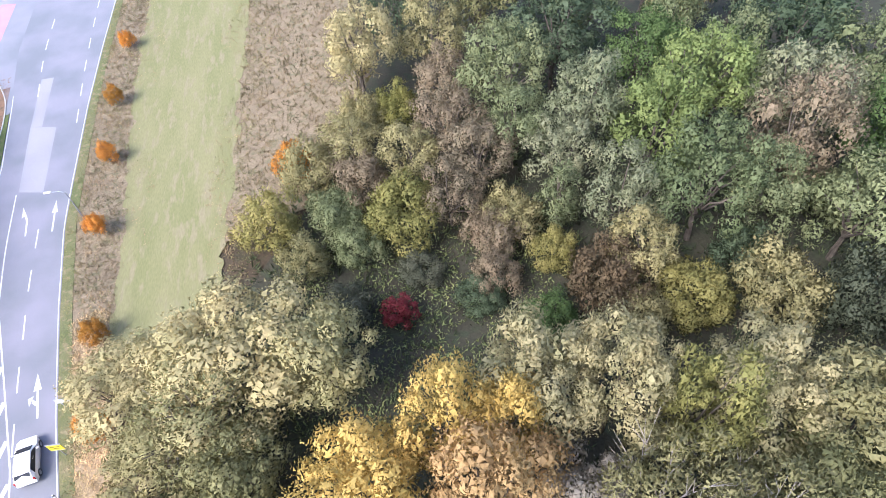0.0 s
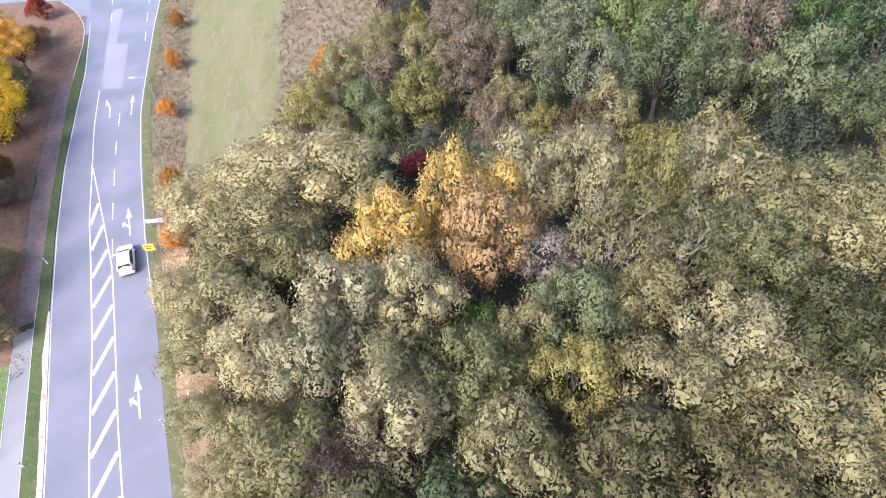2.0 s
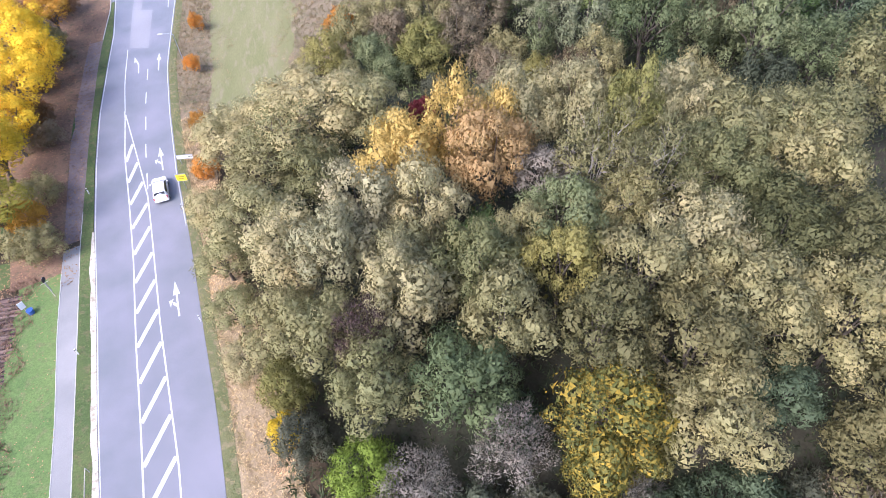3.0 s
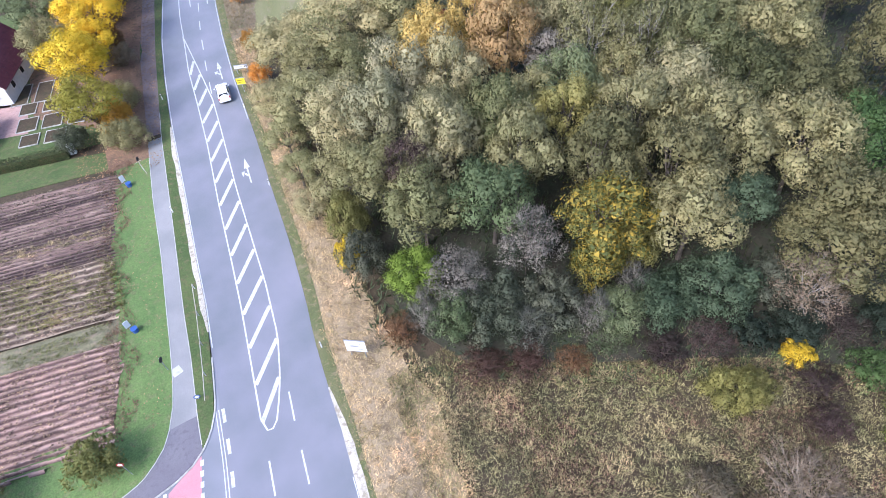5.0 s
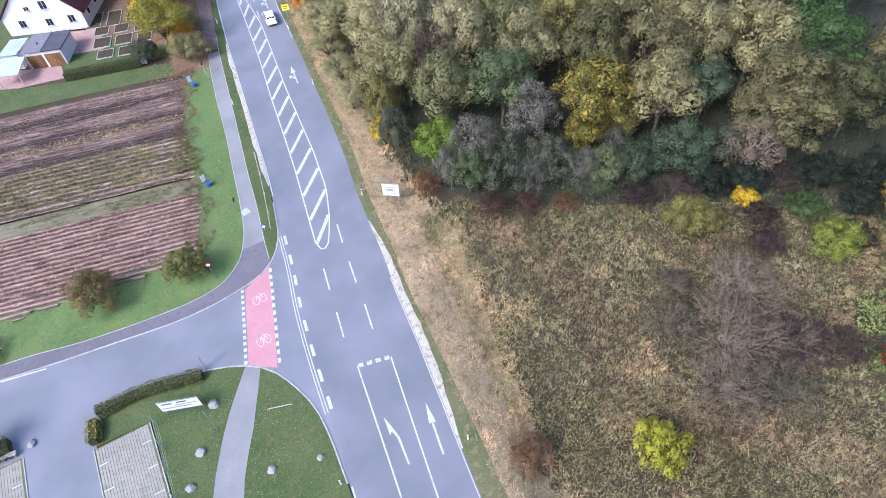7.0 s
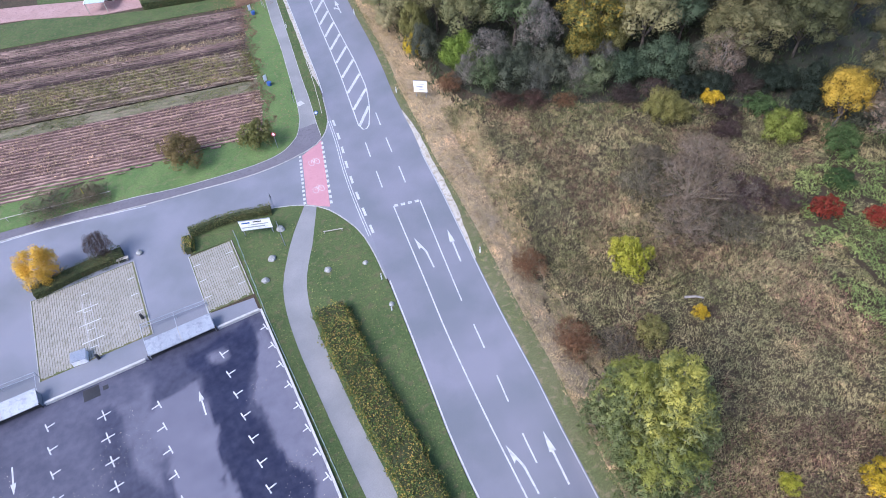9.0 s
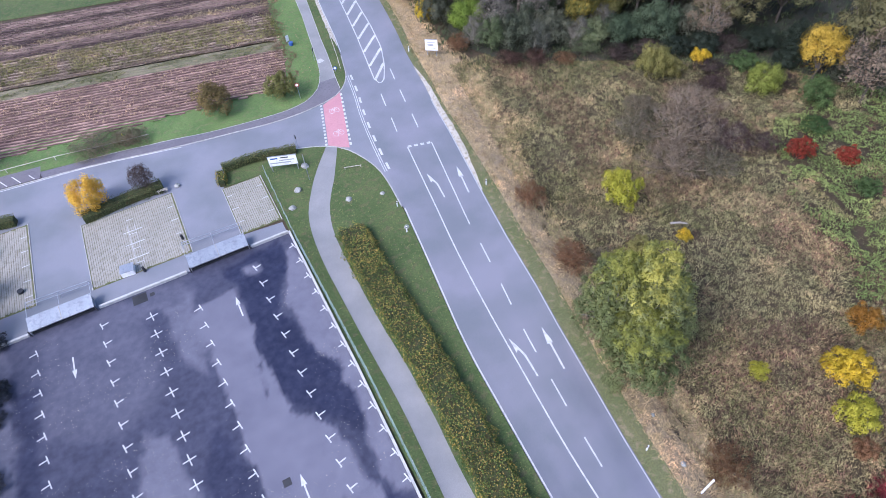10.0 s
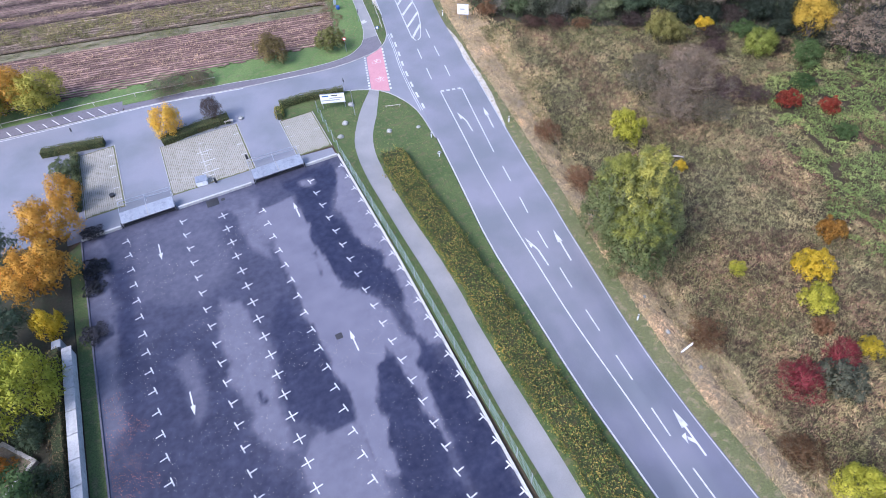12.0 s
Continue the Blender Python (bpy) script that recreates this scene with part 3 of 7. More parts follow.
def outline_mark(name, pts, at, angle, top, owner):
    c, s = math.cos(radians(angle)), math.sin(radians(angle))
    bm = bmesh.new()
    for k, piece in enumerate(pts):
        bm.faces.new([bm.verts.new((at[0] + c * x - s * y, at[1] + s * x + c * y, top + 0.0006 * k)) for x, y in piece])
    solid_ = bmesh.ops.extrude_face_region(bm, geom=bm.faces[:])
    for v in solid_["geom"]:
        if isinstance(v, bmesh.types.BMVert):
            v.co.z -= 0.006
    return part(name, bm, PAINT, owner)


STEM = [(-0.09, 0), (0.09, 0), (0.09, 3.05), (-0.09, 3.05)]
STRAIGHT = [STEM, [(-0.31, 3.0), (0.31, 3.0), (0, 5.0)]]
TURN_LEFT = [[(0.06, 0), (0.22, 0), (0.20, 2.5), (0.0, 2.4)], [(0.0, 2.4), (0.20, 2.5), (0.0, 3.3), (-0.16, 3.05)], [(-0.16, 3.05), (0.0, 3.3), (-0.2, 3.6), (-0.32, 3.3)], [(-0.52, 3.0), (-0.06, 3.5), (-0.5, 4.8)]]
MERGE = [[(0.02, 0), (0.20, 0), (0.20, 2.95), (0.02, 2.95)], [(-0.25, 2.9), (0.47, 2.9), (0.11, 4.8)], [(0.02, 1.25), (0.02, 1.75), (-0.3, 2.1), (-0.38, 1.75)], [(-0.6, 1.45), (-0.2, 2.45), (-0.7, 2.3)]]
TOP = 0.015
for pts, at, tip in ((TURN_LEFT, (-27.2, -28.8), (-26.5, -24.0)), (STRAIGHT, (-24.2, -29.6), (-23.2, -24.7)), (TURN_LEFT, (-31.0, -54.2), (-30.5, -49.3)), (STRAIGHT, (-28.3, -54.8), (-27.5, -49.7)),
                     (MERGE, (-30.6, -78.7), (-30.3, -74.1)), (MERGE, (-14.8, 27.9), (-14.1, 32.6)), (MERGE, (-11.05, 50.9), (-10.4, 55.3)), (TURN_LEFT, (-9.1, 74.5), (-8.1, 79.0)), (STRAIGHT, (-6.3, 73.6), (-5.1, 78.3))):
    outline_mark("lane_arrow", pts, at, math.degrees(math.atan2(-(tip[0] - at[0]), tip[1] - at[1])), TOP, road)
side_line = lambda f, d: (lambda y: float(f(y)) + d)
line_mark("edge_line", [(side_line(edge_left, 0.12)(y), y) for y in np.arange(-138, -26.9, 2.5)], 0.14, TOP, road)
line_mark("edge_line", [(side_line(edge_left, 0.15)(y), y) for y in np.arange(8, 104, 2.5)], 0.11, TOP, road)
line_mark("edge_line", [(side_line(edge_right, -0.15)(y), y) for y in np.arange(-138, -9.9, 2.5)], 0.07, TOP, road)
line_mark("edge_line", [(side_line(edge_right, -0.15)(y), y) for y in np.arange(40, 150, 2.5)], 0.1, TOP, road)
solid = smooth_line([(-26.8, -18.1), (-28.6, -29.2), (-29.9, -37.0), (-31.0, -45.5), (-31.8, -53.3), (-32.5, -60.4), (-32.8, -65.5), (-33.0, -70.3), (-33.4, -78.6), (-33.6, -90), (-33.4, -130)])
line_mark("centre_line", solid, 0.14, TOP, road)
line_mark("lane_line", [(-23.7, -18.9), (-25.3, -27.0), (-26.7, -34.2)], 0.13, TOP, road)
for k in range(4):
    a, b = Vector((-26.8, -18.1)), Vector((-23.7, -18.9))
    dash(a.lerp(b, 0.02 + 0.26 * k), a.lerp(b, 0.17 + 0.26 * k), 0.4, TOP, road, "stop_dash")
dash_row = smooth_line([(-27.1, -37.3), (-28.1, -43.2), (-29.2, -49.4), (-30.0, -55.4), (-30.75, -61.6), (-31.3, -67.6), (-31.8, -73.5), (-32.2, -79.3), (-32.4, -90), (-32.4, -120)], 0.1)


def broken(points, first, mark, gap, width, owner):
    """Dashes along a finely drawn line."""
    pts, run, piece = [Vector(p) for p in points], -first, []
    for a, b in zip(pts, pts[1:]):
        at = run % (mark + gap)
        if run >= 0 and at < mark:
            piece.append(a)
        elif len(piece) > 1:
            line_mark("lane_dash", piece[::6] + [piece[-1]], width, TOP, owner)
            piece = []
        run += (b - a).length


broken(dash_row, 0.0, 3.0, 3.0, 0.14, road)
for a, b in (((-21.1, -0.4), (-21.7, -3.3)), ((-22.2, -6.1), (-22.75, -9.1)), ((-23.2, -12.1), (-23.8, -15.2)), ((-24.9, -5.5), (-25.5, -8.5)), ((-26.0, -11.4), (-26.6, -14.5))):
    dash(a, b, 0.15, TOP, road)
# hatched island
isle_right = lerp_table([(-2.9, -23.6), (-2.3, -22.9), (1.4, -21.25), (5.8, -19.8), (12.7, -18.55), (20, -17.6), (28, -16.55), (40, -14.65), (47, -13.6), (54, -13.2), (65.6, -12.6)])
isle_left = lerp_table([(-2.9, -24.0), (-2.0, -24.3), (3.6, -23.2), (11, -21.75), (18, -20.55), (27, -19.1), (38, -17.1), (48, -15.6), (56, -14.5), (65.6, -12.6)])
outline = [(float(isle_left(y)), y) for y in np.arange(66, -2.9, -1.5)] + [(-24.05, -2.85), (-23.6, -2.95)] + [(float(isle_right(y)), y) for y in np.arange(-2.4, 66.1, 1.5)]
line_mark("island_line", outline, 0.15, TOP, road)
for k in range(15):
    y = 1.5 + k * 4.05
    yl = y - 3.7 + 0.03 * k
    a, b = Vector((float(isle_right(y)) - 0.1, y)), Vector((float(isle_left(max(yl, -1.9))) + 0.1, max(yl, -1.9)))
    if (a - b).length > 1.2:
        dash(a, b, 0.4, TOP + 0.001, road, "island_stripe")
line_mark("centre_line", smooth_line([(-12.6, 65.6), (-11.1, 73.4), (-9.0, 82.0)]), 0.14, TOP, road)
broken(smooth_line([(-13.3, 48.5), (-12.0, 55.5), (-11.1, 59.7), (-9.6, 66.7), (-7.8, 73.8), (-6.3, 80)], 0.1), 0.0, 3.0, 3.0, 0.14, road)
broken(smooth_line([(-0.5, 92), (3.0, 105), (7.5, 120), (14, 140)], 0.1), 0.0, 3.0, 3.0, 0.14, road)
broken(smooth_line([(-4.0, 101), (-1.5, 112), (2.5, 125)], 0.1), 0.0, 3.0, 3.0, 0.14, road)
# give-way line across the mouth of the side road: a thin double line and blocks
mouth = smooth_line([(-27.1, 1.4), (-28.0, -3.6), (-29.2, -9.0), (-30.2, -15), (-31.1, -22.0)], 0.1)
line_mark("mouth_line", [Vector(p) + Vector((-0.32, 0)) for p in mouth[::15]], 0.09, TOP, road)
line_mark("mouth_line", [Vector(p) + Vector((-0.05, 0)) for p in mouth[::15]], 0.09, TOP, road)
broken([Vector(p) + Vector((0.33, 0)) for p in mouth], 0.1, 1.5, 1.5, 0.3, road)

# red cycle crossing with block edges and bicycle signs
crossing = structure("cycle_crossing", slab([(-33.0, -3.6), (-29.7, -1.9), (-33.3, -14.2), (-35.6, -12.5)], 0.02, 0.03), RED_LANE, "red painted cycle crossing with white block edges", "crossing")
for a, b in (((-33.25, -3.4), (-35.85, -12.5)), ((-29.75, -2.2), (-33.05, -14.1))):
    a, b = Vector(a), Vector(b)
    for k in range(13):
        p = a.lerp(b, (k + 0.1) / 13)
        dash(p, a.lerp(b, (k + 0.65) / 13), 0.3, 0.026, crossing, "crossing_block")
for cx, cy in ((-32.1, -5.6), (-33.4, -10.6)):
    for dx, dy in ((-0.38, 0), (0.38, 0)):
        ring = [(cx + dx + 0.32 * math.cos(a), cy + dy + 0.55 * math.sin(a)) for a in np.linspace(0, 2 * math.pi, 13)]
        line_mark("bicycle_sign", ring, 0.055, 0.026, crossing)
    line_mark("bicycle_sign", [(cx - 0.38, cy), (cx - 0.12, cy + 0.55), (cx + 0.25, cy + 0.55), (cx + 0.05, cy), (cx - 0.12, cy + 0.55)], 0.05, 0.0265, crossing)
    line_mark("bicycle_sign", [(cx + 0.38, cy), (cx + 0.2, cy + 0.8)], 0.05, 0.0265, crossing)

# side road edge line and the angled parking ticks
side_marks = new("side_road_markings")
tagged(side_marks, "white painted lines on the side road", "road marking", kind="structure")
line_mark("edge_line", [(x, y - 0.35) for x, y in smooth_line([(-90, 3.3), (-71.2, 1.5), (-63.5, 0.6), (-52.7, -1.7)])], 0.14, 0.007, side_marks)
for k in range(13):
    x = -70.9 - 1.65 * k
    dash((x, 1.75 + 0.17 * k), (x - (1.0 if k % 3 else 0.6), (3.6 if k % 3 else 2.9) + 0.19 * k), 0.13, 0.052, side_marks, "bay_tick")
structure("layby", slab([(-70.2, 1.55), (-71.2, 1.68), (-87.3, 3.38), (-100, 4.8), (-100, 7.4), (-87, 6.0), (-70, 4.1)], 0.046, 0.06), DARK_PATH, "dark asphalt lay-by with white bay ticks", "parking")

# ---- car park ----
L0, L1, LT = -77.8, -45.2, -24.6


def lot_material():
    """Dark where damp, pale and rougher where it has dried."""
    m, nt, b = shade("car_park_asphalt", 0.6)
    dry = nt.nodes.new("ShaderNodeAttribute")
    dry.attribute_name = "dryness"
    small, big = noise_node(nt, 14.0, 8.0), noise_node(nt, 0.35, 6.0)
    wet_col = ramp_node(nt, big.outputs[0], [(0.35, (0.011, 0.013, 0.034)), (0.65, (0.018, 0.021, 0.048))])
    dry_col = ramp_node(nt, big.outputs[0], [(0.3, (0.115, 0.114, 0.15)), (0.7, (0.15, 0.146, 0.185))])
    ragged = nt.nodes.new("ShaderNodeMath")
    ragged.operation = "MULTIPLY_ADD"
    ragged.inputs[1].default_value = 0.35
    nt.links.new(noise_node(nt, 1.4, 6.0).outputs[0], ragged.inputs[0])
    nt.links.new(dry.outputs["Fac"], ragged.inputs[2])
    edge = ramp_node(nt, ragged.outputs[0], [(0.15, (0, 0, 0)), (0.32, (0.2, 0.2, 0.2)), (0.62, (0.6, 0.6, 0.6)), (0.8, (0.85, 0.85, 0.85)), (1.0, (1, 1, 1))])
    col = mix_node(nt, "MIX", edge.outputs[0], wet_col.outputs[0], dry_col.outputs[0])
    tone = ramp_node(nt, small.outputs[0], [(0.25, (0.86,) * 3), (0.75, (1.14,) * 3)])
    nt.links.new(mix_node(nt, "MULTIPLY", 1.0, col, tone.outputs[0]), b.inputs["Base Color"])
    rough = nt.nodes.new("ShaderNodeMapRange")
    rough.inputs[3].default_value, rough.inputs[4].default_value = 0.42, 0.8
    nt.links.new(dry.outputs["Fac"], rough.inputs[0])
    nt.links.new(rough.outputs[0], b.inputs["Roughness"])
    bp = nt.nodes.new("ShaderNodeBump")
    bp.inputs["Strength"].default_value, bp.inputs["Distance"].default_value = 0.1, 0.03
    nt.links.new(small.outputs[0], bp.inputs["Height"])
    nt.links.new(bp.outputs[0], b.inputs["Normal"])
    return m


LOT = lot_material()
lx, ly = np.linspace(0, 1, 90), np.arange(-130, LT + 0.01, 0.4)
ly[-1] = LT
U, YY = np.meshgrid(lx, ly)
right_side = np.interp(YY, (-130, -75, -45, LT), (L1 - 0.9, L1 - 0.6, L1, L1))
XX = L0 + (right_side - L0) * U
idx = np.arange(XX.size).reshape(XX.shape)
lot_mesh = mesh_of("car_park", np.stack([XX, YY, np.full_like(XX, 0.004)], -1).reshape(-1, 3), np.stack([idx[:-1, :-1], idx[:-1, 1:], idx[1:, 1:], idx[1:, :-1]], -1).reshape(-1, 4), LOT)
fx, fy = XX.ravel(), YY.ravel()
wx = fx + 0.7 * np.array([noise.noise((a * 0.45, c * 0.45, 1)) for a, c in zip(fx, fy)]) + 0.25 * np.array([noise.noise((a * 1.7, c * 1.7, 2)) for a, c in zip(fx, fy)])
wy = fy + 1.1 * np.array([noise.noise((a * 0.45, c * 0.45, 5)) for a, c in zip(fx, fy)])
dryness = np.full(len(fx), 0.2) + 0.12 * np.array([noise.noise((a * 0.12, c * 0.05, 4)) for a, c in zip(fx, fy)])


def lot_patch(value, edge, *corners):
    """Sets how far an area of the car park has dried, fading over its edge."""
    inside, near = np.zeros(len(wx), bool), np.full(len(wx), 1e9)
    for (ax, ay), (bx, by) in zip(corners, corners[1:] + corners[:1]):
        inside ^= ((ay > wy) != (by > wy)) & (wx < (bx - ax) * (wy - ay) / (by - ay + 1e-9) + ax)
        t = np.clip(((wx - ax) * (bx - ax) + (wy - ay) * (by - ay)) / ((bx - ax) ** 2 + (by - ay) ** 2), 0, 1)
        near = np.minimum(near, np.hypot(wx - ax - t * (bx - ax), wy - ay - t * (by - ay)))
    share = np.clip(np.where(inside, near, -near) / edge + 0.5, 0, 1)
    dryness[:] = dryness * (1 - share) + value * share


lot_patch(0.5, 0.7, (-77.8, -25), (-75.4, -25), (-75.2, -40), (-76.0, -52), (-77.8, -56))
lot_patch(0.4, 1.5, (-72.5, -25.5), (-62.5, -26), (-62, -38), (-67, -41), (-72.5, -38))
lot_patch(0.42, 0.9, (-66.5, -25), (-57, -25), (-57.4, -28), (-66.5, -28.4))
lot_patch(0.05, 1.0, (-75.2, -31), (-73.2, -31.5), (-73, -39), (-73.6, -45), (-73.5, -58), (-75.0, -60), (-75.8, -46), (-75.0, -38))
lot_patch(0.1, 1.6, (-73.5, -46), (-70, -44), (-67, -46), (-66, -53), (-65.4, -60), (-63, -64), (-62, -90), (-77, -90), (-77, -60))
lot_patch(0.42, 0.9, (-70.6, -47), (-68.6, -46.5), (-68, -53), (-69.6, -55.5))
lot_patch(0.65, 0.6, (-64.7, -42), (-62.6, -42.7), (-62.1, -46.4), (-61.7, -50), (-62, -54.2), (-62.3, -58.4), (-62, -62), (-63.2, -61.5), (-65.2, -58.8), (-64.9, -56), (-65.7, -52.7), (-65.7, -46.8))
lot_patch(0.85, 0.2, (-64.0, -50.5), (-63.5, -50.6), (-63.4, -54.5), (-63.9, -54.4))
lot_patch(0.02, 0.3, (-63.6, -54.9), (-63.1, -55.0), (-63.1, -56.6), (-63.6, -56.5))
lot_patch(0.62, 0.8, (-60.4, -28), (-57.4, -28), (-57.2, -34), (-58.4, -39), (-59.6, -36))
lot_patch(0.88, 0.35, (-58.0, -31.6), (-56.7, -29.6), (-53.2, -29.4), (-52.2, -36), (-52.1, -40), (-52.3, -46), (-48.9, -49.7), (-50.1, -55), (-52.6, -57), (-53.6, -61), (-54.1, -65.7), (-54.8, -68.3), (-55.8, -67), (-56.4, -62.4), (-56, -60.2), (-56.5, -51.7), (-56.8, -45.5), (-56.7, -38.8))
lot_patch(0.25, 0.3, (-53.6, -39.5), (-53.2, -39.6), (-53.4, -43.6), (-53.8, -43.4))
lot_patch(0.06, 0.5, (-58.3, -44.7), (-57.2, -48.4), (-56.9, -51.5), (-56.5, -55.5), (-56.1, -60.2), (-56.7, -61.8), (-59.8, -60.6), (-61.3, -58), (-61.4, -53), (-60.6, -47.7))
lot_patch(0.68, 0.5, (-59.8, -60.8), (-56.7, -62.1), (-55.9, -67), (-56.2, -72), (-60.5, -80), (-62, -72), (-62, -64))
lot_patch(0.03, 0.35, (-53.5, -26), (-46.3, -25.2), (-46.6, -29.4), (-48.4, -31), (-49.5, -35.1), (-48, -39.5), (-46.6, -44.4), (-46.4, -49.5), (-47.3, -51.2), (-49, -48.3), (-51.8, -45.4), (-52.6, -41.4), (-52.9, -37.6), (-52.2, -31.5))
lot_patch(0.7, 0.5, (-51.4, -27.2), (-49.6, -27.4), (-49.4, -28.4), (-51.2, -28.4))
lot_patch(0.78, 0.4, (-46.2, -27.4), (-45.0, -27), (-45.2, -50), (-45.4, -58), (-47.3, -56.8), (-47.1, -52), (-46.3, -49.5), (-46.5, -44.4), (-47.9, -39.6), (-48.6, -34))
lot_patch(0.75, 0.4, (-51.2, -50), (-49.2, -50), (-48.2, -57), (-49.0, -62), (-49.4, -66), (-50.0, -69), (-50.2, -64), (-50.6, -58))
lot_patch(0.04, 0.4, (-52.2, -56.4), (-50.6, -57), (-50.2, -60.3), (-50, -63.8), (-50.3, -69.5), (-52.4, -90), (-56, -76), (-54.5, -67), (-53.7, -61))
lot_patch(0.04, 0.4, (-48.1, -56.4), (-46.9, -57.6), (-46.1, -61.6), (-45.7, -68), (-46, -90), (-50, -90), (-49.6, -70), (-49.2, -65), (-48.8, -61))
lot_mesh.attributes.new("dryness", "FLOAT", "POINT").data.foreach_set("value", dryness.astype(np.float32))
lot = structure("car_park", lot_mesh, LOT, "damp dark asphalt car park with white bay marks", "parking")


def bay_mark(x, y, arm, bar, both, name):
    bm = bmesh.new()
    add_box(bm, (0.12, bar, 0.006), (0, 0, 0))
    if both:
        add_box(bm, (2 * arm, 0.12, 0.0064), (0, 0, 0))
    else:
        add_box(bm, (abs(arm), 0.12, 0.0064), (arm / 2, 0, 0))
    return mesh_from(bm, name, PAINT)


for name, x, arm, both, y0, count in (("bay_tee", -72.7, -0.75, False, -27.3, 30), ("bay_tee", -66.4, 0.75, False, -27.2, 30), ("bay_cross", -61.5, 0.62, True, -28.6, 30),
                                      ("bay_tee", -56.7, -0.75, False, -30.1, 29), ("bay_tee", -50.15, 0.75, False, -27.8, 30), ("bay_tee", -45.35, -0.55, False, -26.8, 30)):
    me = bay_mark(0, 0, arm, 1.25 if both else 0.95, both, name)
    for k in range(count):
        y = y0 - 2.5 * k
        dx = -0.5 * max(0, (-y - 45) / 30) if x > -46 else 0.0
        ob = part(name, me, PAINT, lot)
        ob.location = (x + dx, y, 0.0125)
        ob.rotation_euler = (0, 0, radians(12 if not both else 8))
for at, angle in (((-69.5, -29.6), 180), ((-69.7, -51.5), 180), ((-53.1, -33.4), 0), ((-53.4, -54.8), 0), ((-69.7, -74), 180), ((-53.4, -77), 0)):
    outline_mark("lot_arrow", [[(x * 0.8, y * 0.56) for x, y in piece] for piece in STRAIGHT], at, angle, 0.0125, lot)
part("drain_cover", box((0.7, 0.7, 0.02), (-54.6, -52.2, 0.01), bevel=0.005), BLACK, lot, "dark square drain cover")
part("drain_grate", box((1.5, 1.3, 0.03), (-62.2, -25.6, 0.01), bevel=0.005), BLACK, lot, "dark grating near the car park edge")
part("drain_grate", box((0.5, 0.5, 0.03), (-60.9, -25.6, 0.01), bevel=0.005), BLACK, lot)
for pts in ([(L0, LT), (-73.2, LT)], [(-66.2, LT), (-56.9, LT)], [(-49.6, LT), (L1, LT)]):
    structure("edge_wall", ribbon(pts, 0.25, 0.35, 0.5), CONCRETE, "low pale concrete edge of the car park", "wall")
structure("edge_wall", ribbon([(L1 + 0.12, LT), (L1 + 0.12, -45), (L1 - 0.45, -75), (L1 - 0.8, -130)], 0.22, 0.28, 0.5), CONCRETE, "low pale concrete edge of the car park", "wall")
structure("edge_wall", ribbon([(L0 - 0.1, LT), (L0 - 0.1, -130)], 0.16, 0.12, 0.3), DARK_PATH, "low dark concrete edge of the car park", "wall")
structure("pavement", slab([(-77.6, -22.2), (-49.8, -22.2), (-45.3, -22.6), (-45.3, -24.5), (-77.6, -24.5)], 0.01, 0.1), SIDE_ASPHALT, "grey asphalt strip behind the car park", "pavement")

for x0, x1 in ((-72.9, -66.5), (-56.4, -49.8)):
    c, wdt = (x0 + x1) / 2, x1 - x0
    g = thing("barrier_shelter", pose(c, -24.0, 0), "long low shelter with a sloping pale metal roof", "shelter", "shelters at the car park edge")
    part("roof", box((wdt, 1.75, 0.06), (0, 0, 0.95), (14, 0, 0), 0.012), METAL, g, "pale grey sheet-metal roof")
    part("back_panel", box((wdt - 0.1, 0.05, 1.0), (0, 0.72, 0.55)), METAL, g)
    part("kick_board", box((wdt - 0.1, 0.06, 0.3), (0, -0.62, 0.2)), BLACK, g)
    part("middle_seam", box((0.06, 1.76, 0.03), (0, 0, 0.995), (14, 0, 0)), GREY_WOOD, g)
    for sx in (-1, 1):
        part("end_panel", box((0.06, 1.4, 0.75), (sx * (wdt / 2 - 0.05), 0, 0.4)), METAL, g)
        part("post", tube([(sx * (wdt / 2 + 0.05), -0.85, 0), (sx * (wdt / 2 + 0.05), -0.85, 0.9)], 0.06), BLACK, g)
    r = thing("railing", pose(c, -21.0, 0, 0, 0, -3), "galvanised railing across the end of the drive", "railing", "railings at the car park edge")
    for k in range(3):
        part("post", tube([((k - 1) * wdt / 2, 0, 0), ((k - 1) * wdt / 2, 0, 1.1)], 0.035), METAL, r)
        part("stay", tube([((k - 1) * wdt / 2, 0, 1.05), ((k - 1) * wdt / 2, -1.9, 0.7)], 0.03), METAL, r)
    for z in (0.6, 1.08):
        part("rail", tube([(-wdt / 2, 0, z), (wdt / 2, 0, z)], 0.04), METAL, r)
b = thing("meter_cabinet", pose(-62.6, -21.1, 0, 0, 0, -6), "pale grey utility cabinet on the paving", "cabinet")
part("body", box((1.4, 1.2, 0.7), (0, 0, 0.35), bevel=0.02), WHITE_METAL, b)
part("lid", box((1.5, 1.3, 0.06), (0, 0, 0.73), bevel=0.015), METAL, b)


# mesh fence along the car park and the lawn
def fence_panel(length, height, name):
    bm = bmesh.new()
    for k in range(int(length / 0.2)):
        add_box(bm, (0.024, 0.012, height), (k * 0.2 + 0.1, 0, height / 2 + 0.08))
    for z in (0.1, 0.75, height * 0.75, height + 0.05):
        add_box(bm, (length, 0.03, 0.025), (length / 2, 0, z))
    return mesh_from(bm, name, GREEN_METAL)


